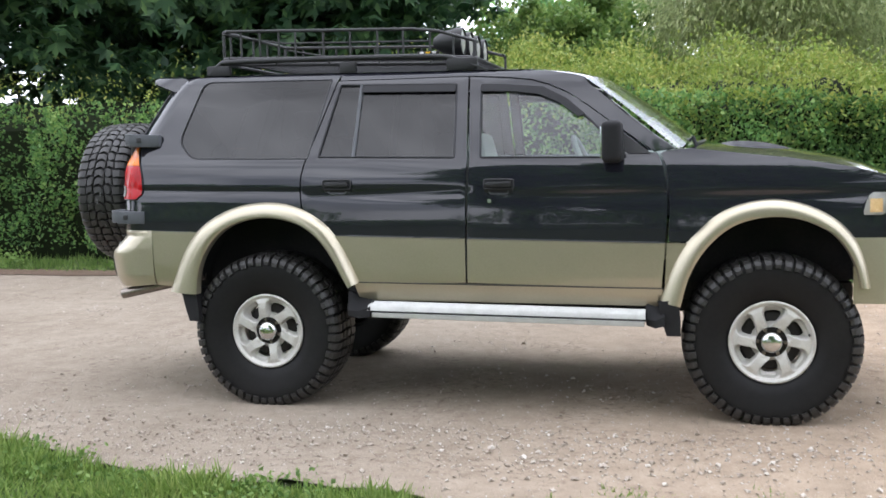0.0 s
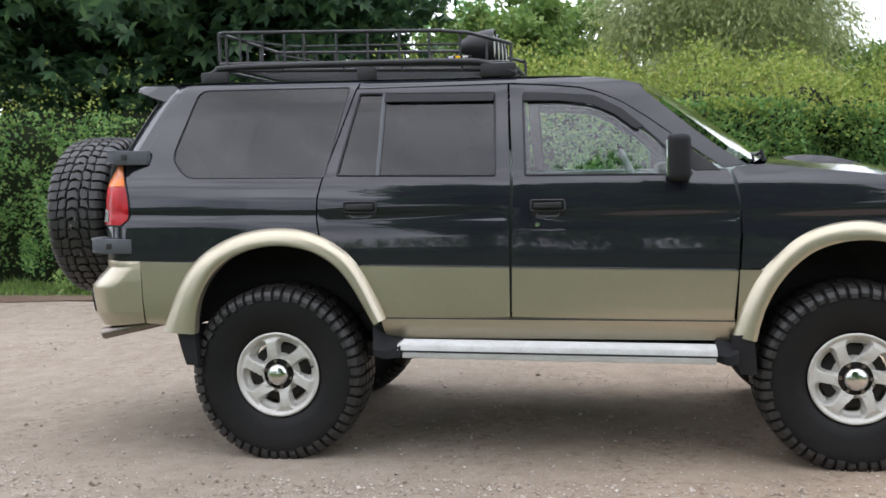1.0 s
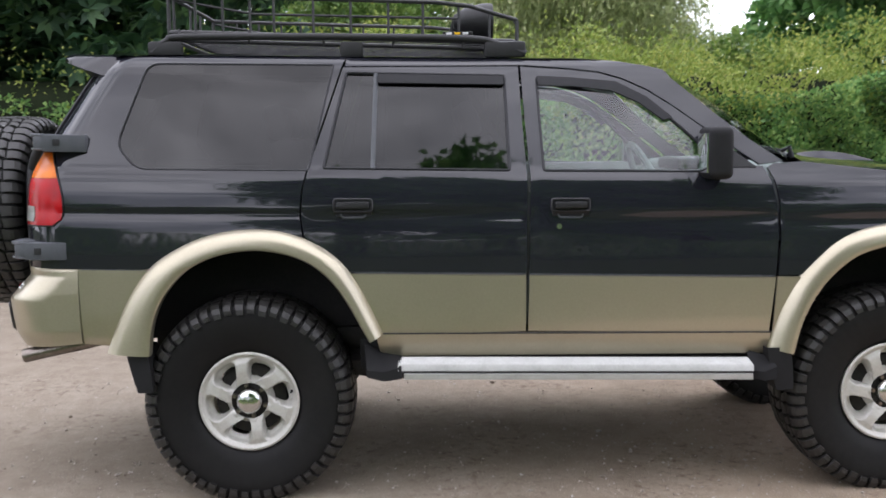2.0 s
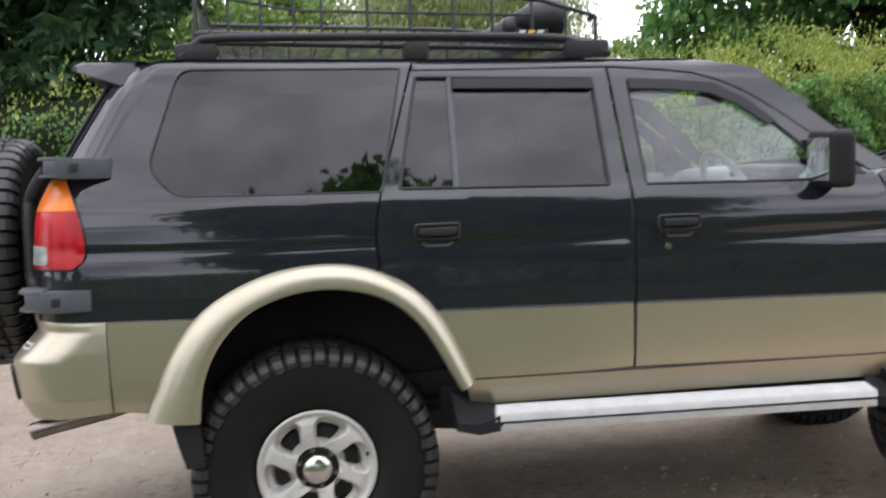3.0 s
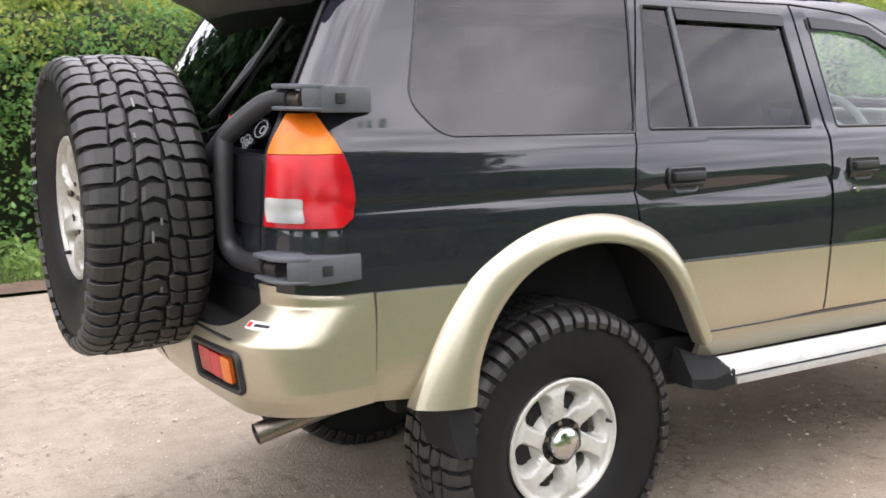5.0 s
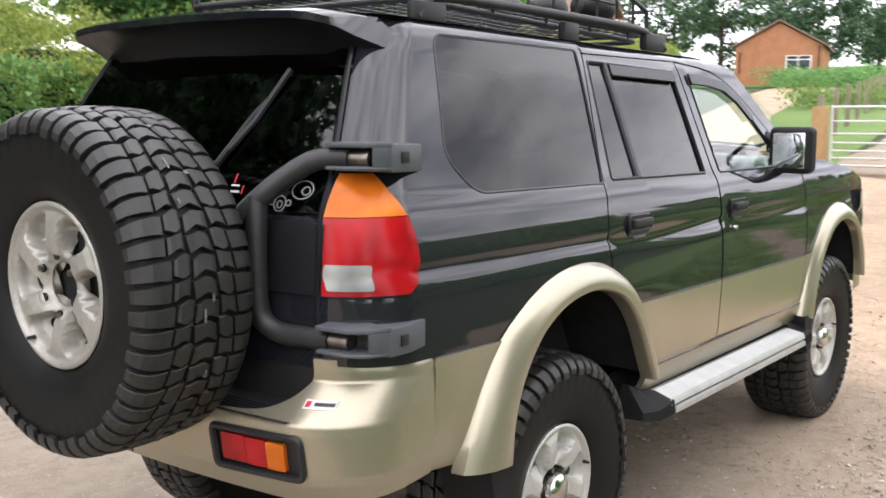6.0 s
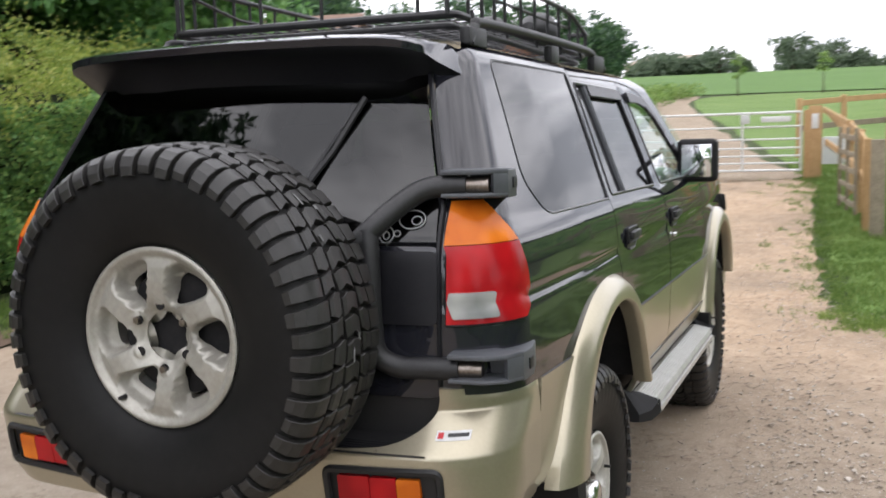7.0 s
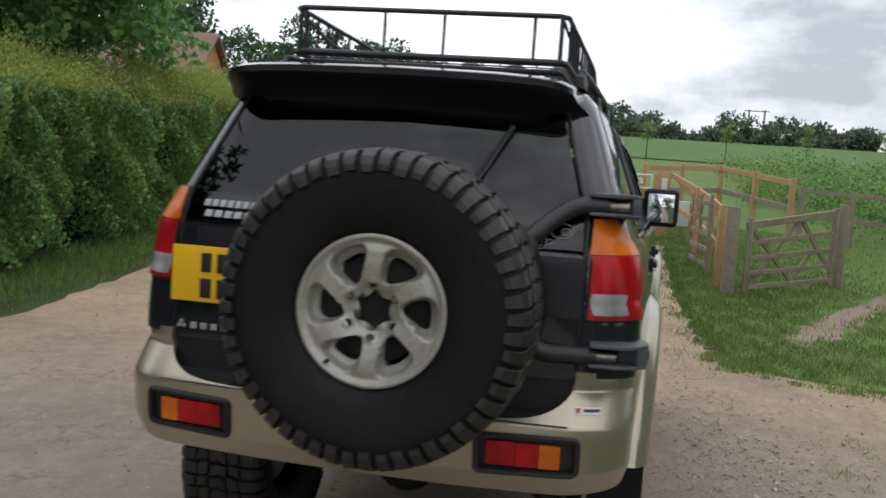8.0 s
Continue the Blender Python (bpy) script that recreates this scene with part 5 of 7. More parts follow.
for k in range(7):
    bm = bmesh.new()
    box(bm, (-0.944, 0.585 - 0.036 * k, 1.045), (0.004, 0.022, 0.020), 0.001)
    part("badge_bar", bm, GREYINK, tailgate)
bm = bmesh.new()
for a in (0, 120, 240):
    box(bm, (-0.944, 0.630 + 0.009 * math.sin(radians(a)), 1.046 + 0.009 * math.cos(radians(a))), (0.004, 0.011, 0.011), 0.001, Matrix.Rotation(radians(45), 4, "X"))
part("badge", bm, GREYINK, tailgate)
for row, (z, h_, cnt, y0, dy) in enumerate(((1.438, 0.026, 9, 0.585, 0.0285), (1.405, 0.026, 5, 0.572, 0.036))):
    for k in range(cnt):
        bm = bmesh.new()
        y = y0 - dy * k
        x = float(rear(np.array([y]), np.array([z]))[0][0])
        box(bm, (x - 0.004, y, z), (0.002, dy * 0.72, h_), 0.0006, Matrix.Rotation(radians(36), 4, "Y"))
        part("sticker_bar", bm, GREYINK, tailgate)
def on_bumper(name, y0, y1, z0, z1, mat, parent, lift, label=""):
    q = rounded([(bump_s(y0, z0), z0, 0.001), (bump_s(y1, z0), z0, 0.001), (bump_s(y1, z1), z1, 0.001), (bump_s(y0, z1), z1, 0.001)])
    return panel(name, q, bumper, mat, parent, (), 0.02, 0.001, lift, label=label)


sticker = on_bumper("sticker", -0.755, -0.672, 0.912, 0.932, WHITEINK, car, 0.0015, "small white and red sticker")
on_bumper("red_mark", -0.690, -0.677, 0.916, 0.928, REDINK, sticker, 0.0030)
on_bumper("word_bar", -0.750, -0.700, 0.919, 0.926, INK, sticker, 0.0030)


# doodles stuck on the rear window, as plain rings and bars
def glass_ring(y, z, ry_, rz_):
    bm = bmesh.new()
    pts = []
    for a in np.linspace(0, 2 * math.pi, 29)[:-1]:
        gx, gy, gz_ = rear(np.array([-y + ry_ * math.cos(a)]), np.array([z + rz_ * math.sin(a)]))
        pts.append((float(gx[0]) - 0.004, float(gy[0]), float(gz_[0])))
    tube(bm, pts, 0.0016, 5, True)
    return part("sticker_ring", bm, GREYINK, tailgate)


for y, z, a, b in ((-0.525, 1.402, 0.019, 0.019), (-0.525, 1.400, 0.008, 0.009), (-0.497, 1.405, 0.008, 0.007), (-0.553, 1.405, 0.008, 0.007), (-0.588, 1.438, 0.034, 0.022), (-0.600, 1.436, 0.013, 0.010)):
    glass_ring(y, z, a, b)
for y, z, w_, h_, mt in ((-0.352, 1.440, 0.030, 0.006, WHITEINK), (-0.356, 1.424, 0.034, 0.006, WHITEINK), (-0.345, 1.458, 0.006, 0.026, REDINK), (-0.382, 1.430, 0.005, 0.024, REDINK)):
    bm = bmesh.new()
    x = float(rear(np.array([y]), np.array([z]))[0][0])
    box(bm, (x - 0.005, y, z), (0.002, w_, h_), 0.0006, Matrix.Rotation(radians(28), 4, "Y"))
    part("sticker_bar", bm, mt, tailgate)
for mirror in (False, True):
    strip([(-gap_y(z) - 0.006, z) for z in np.linspace(1.03, 1.83, 14)], 0.008, rear, -0.002, "glass_seal", TRIM, tailgate, mirror, False)

# spare-wheel carrier: brackets and tubes
def slab(bm, plan, z0, z1, rise=0.0):
    """An upright block over a plan outline; rise lifts its rear end."""
    def lift(p):
        return rise * min(1, max(0, (-0.64 - p[0]) / 0.2))
    lo = [bm.verts.new((p[0], p[1], z0 + lift(p))) for p in plan]
    hi = [bm.verts.new((p[0], p[1], z1 + lift(p))) for p in plan]
    faces = [bm.faces.new(lo[::-1]), bm.faces.new(hi)]
    k = len(plan)
    faces += [bm.faces.new((lo[j], lo[(j + 1) % k], hi[(j + 1) % k], hi[j])) for j in range(k)]
    es = list({e for f in faces[:2] for e in f.edges})
    bmesh.ops.bevel(bm, geom=es, offset=0.006, segments=2, affect="EDGES", profile=0.6)


for nm, z0, z1, plan, pin in (
        ("upper_bracket", 1.480, 1.550, [(-0.632, -0.752), (-0.640, -0.776), (-0.72, -0.806), (-0.80, -0.812), (-0.845, -0.790), (-0.872, -0.745), (-0.878, -0.664), (-0.80, -0.655), (-0.775, -0.69)], (-0.842, 1.519)),
        ("lower_bracket", 1.040, 1.112, [(-0.712, -0.818), (-0.716, -0.846), (-0.80, -0.868), (-0.875, -0.866), (-0.925, -0.842), (-0.955, -0.795), (-0.962, -0.702), (-0.885, -0.692), (-0.86, -0.74)], (-0.925, 1.079))):
    bm = bmesh.new()
    slab(bm, [plan[0], plan[1], plan[2], plan[3], (plan[3][0], plan[3][1] + 0.10)], z0, z1, 0.006)
    br = part(nm, bm, BRACKET, car, "dark grey cast hinge bracket")
    for za, zb in ((z0 + 0.002, z0 + 0.014), (z1 - 0.012, z1 + 0.002)):
        bm = bmesh.new()
        slab(bm, [(plan[3][0] + 0.01, plan[3][1] + 0.001)] + plan[3:] + [(plan[3][0] + 0.02, plan[3][1] + 0.09)], za, zb, 0.008)
        part("bracket_jaw", bm, BRACKET, br)
    bm = bmesh.new()
    slab(bm, [(plan[3][0] + 0.01, plan[3][1] + 0.002), plan[3], plan[4], (plan[4][0] + 0.012, plan[4][1] + 0.012), (plan[3][0] + 0.006, plan[3][1] + 0.016)], z0 + 0.01, z1 - 0.008, 0.007)
    part("bracket_cheek", bm, BRACKET, br)
    bm = bmesh.new()
    mx, my = (plan[2][0] + plan[3][0]) / 2 + 0.015, (plan[2][1] + plan[3][1]) / 2 - 0.001
    box(bm, (mx, my, (z0 + z1) / 2 + 0.006), (0.028, 0.006, 0.028), 0.002)
    part("bracket_boss", bm, PLASTIC, br)
    bm = bmesh.new()
    tube(bm, [(pin[0], -0.70, pin[1]), (pin[0] + 0.012, -0.775, pin[1])], 0.0225, 12)
    part("hinge_pin", bm, STEEL, br)
bm = bmesh.new()
tube(bm, spline([(-0.842, -0.72, 1.519), (-0.852, -0.67, 1.519), (-0.875, -0.61, 1.508), (-0.92, -0.55, 1.462), (-0.955, -0.50, 1.412), (-0.985, -0.42, 1.34), (-1.0, -0.30, 1.27), (-1.0, -0.13, 1.21)], 5), 0.0275, 12)
carrier = part("wheel_carrier", bm, TUBE, car, "bent black tube carrying the spare wheel")
bm = bmesh.new()
tube(bm, spline([(-0.955, -0.50, 1.42), (-0.965, -0.505, 1.33), (-0.970, -0.508, 1.19), (-0.965, -0.518, 1.115), (-0.950, -0.565, 1.082), (-0.935, -0.64, 1.079), (-0.925, -0.72, 1.079)], 5), 0.0275, 12)
part("lower_tube", bm, TUBE, carrier)
bm = bmesh.new()
box(bm, (-1.06, -0.13, 1.205), (0.16, 0.17, 0.17), 0.02)
part("wheel_mount", bm, TUBE, carrier)


# wheels
R_T, HALF = 0.445, 0.150


def tread_point(q, lift):
    """Half profile of a tyre: q along the skin from the middle; gives (across, radius)."""
    a = abs(q)
    if a < 0.118:
        w_, r_, nw, nr = a, R_T - 0.017 - 0.006 * (a / 0.118) ** 2, 0.1 * a / 0.118, 1.0
    else:
        t = (a - 0.118) / 0.045
        ang = min(t, 1.9) * 0.85
        w_ = 0.118 + 0.045 * math.sin(min(ang, 1.45))
        r_ = R_T - 0.023 - 0.045 * (1 - math.cos(min(ang, 1.45))) - max(0, ang - 1.45) * 0.045
        nw, nr = math.sin(min(ang, 1.4)), math.cos(min(ang, 1.4))
    return math.copysign(w_ + nw * lift, q), r_ + nr * lift


def block_mesh(left, right, sg, h=0.016):
    """A tread block between two edges of (turn, q) points, following the tyre's rounded skin."""
    lq, rq = [q for t, q in left], [q for t, q in right]
    rows = []
    for k in np.linspace(0, 1, 7):
        row = []
        for (pts, qs, side_) in ((left, lq, 0), (right, rq, 1)):
            q = qs[0] + (qs[-1] - qs[0]) * k
            t = float(np.interp(q, qs, [p[0] for p in pts]))
            row.append((t, q))
        (t0, q0), (t1, q1) = row
        end = 0.004 if k in (0, 1) else 0.0
        inset = 0.020
        lofted = []
        for t, q, lift in ((t0, q0, -0.006), (t0 + inset * 0.4, q0, h * 0.86), (t0 + inset, q0, h), (t1 - inset, q1, h), (t1 - inset * 0.4, q1, h * 0.86), (t1, q1, -0.006)):
            a = (t + (0 if sg > 0 else 0.5)) * PITCH
            w_, r_ = tread_point(q * sg, (lift - end if lift > 0 else lift) * (1 - 0.45 * min(1, max(0, (q - 0.125) / 0.07))))
            lofted.append((math.cos(a) * r_, w_, math.sin(a) * r_))
        rows.append(lofted)
    bm = bmesh.new()
    vs = loft(bm, rows)
    bm.faces.new(vs[0])
    bm.faces.new(vs[-1])
    bmesh.ops.recalc_face_normals(bm, faces=bm.faces)
    me = bpy.data.meshes.new("tread_block")
    bm.to_mesh(me)
    bm.free()
    me.polygons.foreach_set("use_smooth", [True] * len(me.polygons))
    me.set_sharp_from_angle(angle=radians(22))
    me.materials.append(RUBBER)
    return me


TREADS = 26
PITCH = 2 * math.pi / TREADS
BLOCKS = []
for sg in (1, -1):
    for left, right in (([(0.00, 0.091), (0.02, 0.12), (0.05, 0.228)], [(0.45, 0.085), (0.44, 0.12), (0.37, 0.228)]),
                        ([(0.53, 0.097), (0.54, 0.12), (0.57, 0.196)], [(0.95, 0.091), (0.94, 0.12), (0.89, 0.196)]),
                        ([(0.12, 0.040), (0.00, 0.060), (0.09, 0.083)], [(0.52, 0.035), (0.57, 0.052), (0.45, 0.078)]),
                        ([(0.60, 0.046), (0.66, 0.062), (0.54, 0.089)], [(1.05, 0.041), (0.97, 0.066), (0.95, 0.084)]),
                        ([(0.02, -0.031), (0.14, 0.0), (-0.02, 0.033)], [(0.43, -0.035), (0.51, 0.004), (0.39, 0.028)])):
        BLOCKS.append(block_mesh(left, right, sg))


def tyre_mesh(name, flat):
    """The tyre's carcass with faint ribs down its sidewalls."""
    prof = [(-0.10, 0.205), (-0.118, 0.213), (-0.134, 0.230), (-0.151, 0.275), (-0.1565, 0.325), (-0.1575, 0.338), (-0.158, 0.362)] + [tread_point(q, 0) for q in (-0.163, -0.150, -0.135, -0.118, -0.08, -0.04, 0, 0.04, 0.08, 0.118, 0.135, 0.150, 0.163)]
    prof += [(-w_, r_) for w_, r_ in prof[:7][::-1]]
    seg, k = 138, 27
    verts, faces = [], []
    for i in range(seg):
        a = 2 * math.pi * i / seg
        for m_, (w_, r_) in enumerate(prof):
            rib = 0.0022 if i % 3 == 0 and m_ in (5, 6, 20, 21) else 0
            verts.append((math.cos(a) * r_, w_ + math.copysign(rib, w_), math.sin(a) * r_))
    for i in range(seg):
        for m_ in range(k - 1):
            a, b = i * k + m_, ((i + 1) % seg) * k + m_
            faces.append((a, b, b + 1, a + 1))
    if flat:
        verts = [(x * (1 + 0.03 * max(0, (-z - 0.38) / 0.06)), y * (1 + 0.05 * max(0, (-z - 0.30) / 0.15)), max(z, -flat - 0.004)) for x, y, z in verts]
    me = bpy.data.meshes.new(name)
    me.from_pydata(verts, [], faces)
    bm = bmesh.new()
    bm.from_mesh(me)
    bmesh.ops.recalc_face_normals(bm, faces=bm.faces)
    bm.to_mesh(me)
    bm.free()
    me.polygons.foreach_set("use_smooth", [True] * len(me.polygons))
    # darker than the blocks, so groove shade is partly in the rubber's colour
    me.materials.append(SIDEWALL)
    return me


HOLE_TURN = math.pi / 6


def pocket_half(r):
    """Half width of the pocket between two spokes."""
    return r * 0.5236 - 0.0265




def rim_face(u, v):
    """The wheel's face, seen from outside: u, v across it, the way out along -y."""
    r = np.hypot(u, v)
    rr = np.linspace(0, 0.22, 221)
    dd = np.interp(rr, [0.0, 0.05, 0.062, 0.072, 0.085, 0.10, 0.13, 0.165, 0.180, 0.188, 0.193, 0.199, 0.206, 0.2105, 0.22], [-0.040, -0.040, -0.036, -0.026, -0.017, -0.010, -0.004, -0.005, -0.011, -0.014, -0.011, -0.002, 0.0, -0.004, -0.014])
    dd = np.convolve(np.pad(dd, 4, "edge"), np.hanning(11)[1:-1] / np.hanning(11)[1:-1].sum(), "valid")
    d = np.interp(r, rr, dd)
    for k in range(6):
        a0 = 2 * math.pi * k / 6 + HOLE_TURN
        ca, sa = math.cos(a0), math.sin(a0)
        pr, pt = u * ca + v * sa, -u * sa + v * ca
        pt = pt + 0.22 * (pr - 0.13)
        half = np.maximum(pocket_half(np.maximum(r, 0.07)), 0.004)
        f = ((np.abs(pt) / half) ** 3.2 + (np.abs(r - 0.134) / 0.053) ** 3.2) ** (1 / 3.2)
        f = np.where(pr > 0, f, 9.0)
        q = np.clip((f - 0.80) / 0.27, 0, 1)
        d = d - np.interp(r, [0.07, 0.085, 0.11, 0.15, 0.175, 0.188], [0.012, 0.034, 0.058, 0.060, 0.034, 0.012]) * (1 - q * q * (3 - 2 * q))
        bolt = np.hypot(u - 0.075 * math.cos(a0 + math.pi / 6), v - 0.075 * math.sin(a0 + math.pi / 6))
        d = d + 0.006 * np.exp(-(bolt / 0.015) ** 4)
    return u, -d, v


def oval(k):
    a0 = 2 * math.pi * k / 6 + HOLE_TURN
    out = []
    for j in range(28):
        t = 2 * math.pi * j / 28
        c, s_ = math.cos(t), math.sin(t)
        pr = 0.122 + 0.037 * math.copysign(abs(c) ** 0.75, c)
        tt = 0.90 * pocket_half(pr) * math.copysign(abs(s_) ** 0.75, s_) - 0.22 * (pr - 0.13)
        out.append((pr * math.cos(a0) - tt * math.sin(a0), pr * math.sin(a0) + tt * math.cos(a0)))
    return out


def ring_of(r, n):
    return [(r * math.cos(2 * math.pi * j / n), r * math.sin(2 * math.pi * j / n)) for j in range(n)]


RIMS = []
for bore, finish in ((0.077, ALLOY), (0.058, DULLALLOY)):
    rim_tmp = panel("rim", ring_of(0.212, 120), rim_face, finish, None, [oval(k) for k in range(6)] + [ring_of(bore, 36)], 0.0065, 0.045)
    RIMS.append(rim_tmp.data)
    bpy.data.objects.remove(rim_tmp)
bm = bmesh.new()
rows = []
for i in range(49):
    a = 2 * math.pi * i / 48
    rows.append([(math.cos(a) * r_, y, math.sin(a) * r_) for r_, y in ((0.212, 0.010), (0.208, 0.03), (0.196, 0.04), (0.186, 0.06), (0.18, 0.12), (0.18, 0.2))])
loft(bm, rows)
BARREL = part("rim_barrel", bm, ALLOY)
BARREL_MESH = BARREL.data
bpy.data.objects.remove(BARREL)
bm = bmesh.new()
got = bmesh.ops.create_cone(bm, cap_ends=True, segments=6, radius1=0.0105, radius2=0.0085, depth=0.03)
bmesh.ops.rotate(bm, matrix=Matrix.Rotation(radians(90), 3, "X"), verts=got["verts"])
NUT_OB = part("wheel_nut", bm, STEEL)
NUT_MESH = NUT_OB.data
bpy.data.objects.remove(NUT_OB)
bm = bmesh.new()
rows = []
for i in range(41):
    a = 2 * math.pi * i / 40
    rows.append([(math.cos(a) * r_, -y, math.sin(a) * r_) for r_, y in ((0.056, -0.03), (0.056, 0.018), (0.0535, 0.026), (0.0525, 0.042), (0.049, 0.048), (0.040, 0.055), (0.022, 0.060), (0.0005, 0.062))])
loft(bm, rows)
bmesh.ops.remove_doubles(bm, verts=bm.verts, dist=0.0008)
bmesh.ops.recalc_face_normals(bm, faces=bm.faces)
CAP_OB = part("hub_cap", bm, CHROME)
CAP_MESH = CAP_OB.data
bpy.data.objects.remove(CAP_OB)
TYRE_FLAT, TYRE_ROUND = tyre_mesh("tyre", 0.42), tyre_mesh("spare_tyre", 0)


# flat dark disc painted as the shade in an empty bolt hole
bm = bmesh.new()
got = bmesh.ops.create_cone(bm, cap_ends=True, segments=14, radius1=0.0115, radius2=0.0115, depth=0.004)
bmesh.ops.rotate(bm, matrix=Matrix.Rotation(radians(90), 3, "X"), verts=got["verts"])
BOLT_OB = part("bolt_hole", bm, DARKVOID)
BOLT_MESH = BOLT_OB.data
bpy.data.objects.remove(BOLT_OB)
bm = bmesh.new()
got = bmesh.ops.create_cone(bm, cap_ends=True, segments=10, radius1=0.0065, radius2=0.0045, depth=0.022)
bmesh.ops.rotate(bm, matrix=Matrix.Rotation(radians(90), 3, "X"), verts=got["verts"])
VALVE_OB = part("valve", bm, PLASTIC)
VALVE_MESH = VALVE_OB.data
bpy.data.objects.remove(VALVE_OB)
MARKS = []
for wide, long_, q in ((0.007, 0.020, 0.014), (0.006, 0.034, -0.010), (0.010, 0.012, 0.030), (0.007, 0.016, -0.026)):
    bm = bmesh.new()
    w_, r_ = tread_point(q, 0.0172)
    box(bm, (r_, w_, 0), (0.0014, wide, long_), 0.0005, None, 1)
    mark = part("paint_mark", bm, MARKPAINT)
    MARKS.append(mark.data)
    bpy.data.objects.remove(mark)


def wheel(name, place, turn, spin, tyre, capped, inset):
    """One wheel: drum (on the spare a dark disc for the bore's shade), tyre, rim, barrel, nuts and hub cap; its outer
    face looks along -y before the turn.
    """
    bm = bmesh.new()
    rows = []
    for i in range(33):
        a = 2 * math.pi * i / 32
        rows.append([(math.cos(a) * r_, y, math.sin(a) * r_) for r_, y in ((0.0005, -0.012 if capped else 0.02), (0.080, -0.006 if capped else 0.02), (0.084, 0.02), (0.14, 0.022), (0.15, 0.03), (0.15, 0.09))])
    loft(bm, rows)
    # the spare's disc is near-black, in place of shade in its hollow bore
    hub = part(name, bm, CHASSIS if capped else DARKVOID, car, "six-spoke silver alloy wheel with mud-terrain tyre")
    hub.matrix_local = Matrix.Translation((place[0], place[1], place[2] + (0 if "spare" in name else 0.006 - 0.0045 * place[0]))) @ turn
    t = new("tyre", tyre)
    t.parent = hub
    t.location = (0, inset, 0)
    for me in BLOCKS:
        for j in range(TREADS):
            o = new("tread_block", me)
            o.parent = hub
            o.location, o.rotation_euler = (0, inset, 0), (0, -PITCH * j, 0)
    for nm, me in (("rim", RIMS[0 if capped else 1]), ("rim_barrel", BARREL_MESH)):
        o = new(nm, me)
        o.parent = hub
        o.rotation_euler = (0, radians(spin), 0)
        o.location = (0, -0.045, 0)
    for j in range(6):
        a = -radians(spin) + 2 * math.pi * j / 6
        if not capped:
            o = new("bolt_hole", BOLT_MESH)
            o.parent = hub
            o.location = (0.075 * math.cos(a), -0.026, 0.075 * math.sin(a))
            if j in (0, 2, 4):
                continue
        o = new("wheel_nut", NUT_MESH)
        o.parent = hub
        o.location = (0.067 * math.cos(a), -0.016, 0.067 * math.sin(a)) if capped else (0.075 * math.cos(a), -0.022, 0.075 * math.sin(a))
    o = new("valve", VALVE_MESH)
    o.parent = hub
    o.location = (0.178, -0.042, 0.040) if capped else (-0.116, -0.042, -0.148)
    if capped:
        o = new("hub_cap", CAP_MESH)
        o.parent = hub
    else:
        for j in range(56):
            if (j * 7) % 5 in (1, 3) or math.sin(j * 0.9) > 0.55:
                continue
            o = new("paint_mark", MARKS[(j * 3) % 4])
            o.parent = hub
            o.location, o.rotation_euler = (0, inset, 0), (0, -2 * math.pi * (j + 0.3 * math.sin(j * 2.3)) / 56, 0)
    return hub


flip_z = Matrix.Rotation(math.pi, 4, "Z")
wheel("wheel", (0, -0.772, 0.42), Matrix(), 18, TYRE_FLAT, True, 0.090)
wheel("wheel", (2.725, -0.772, 0.42), Matrix(), 2, TYRE_FLAT, True, 0.090)
wheel("wheel", (0, 0.772, 0.42), flip_z, 20, TYRE_FLAT, True, 0.090)
wheel("wheel", (2.725, 0.772, 0.42), flip_z, 40, TYRE_FLAT, True, 0.090)
wheel("spare_wheel", (-1.262, -0.130, 1.205), Matrix.Rotation(radians(-90), 4, "Z"), 30, TYRE_ROUND, False, 0.085)

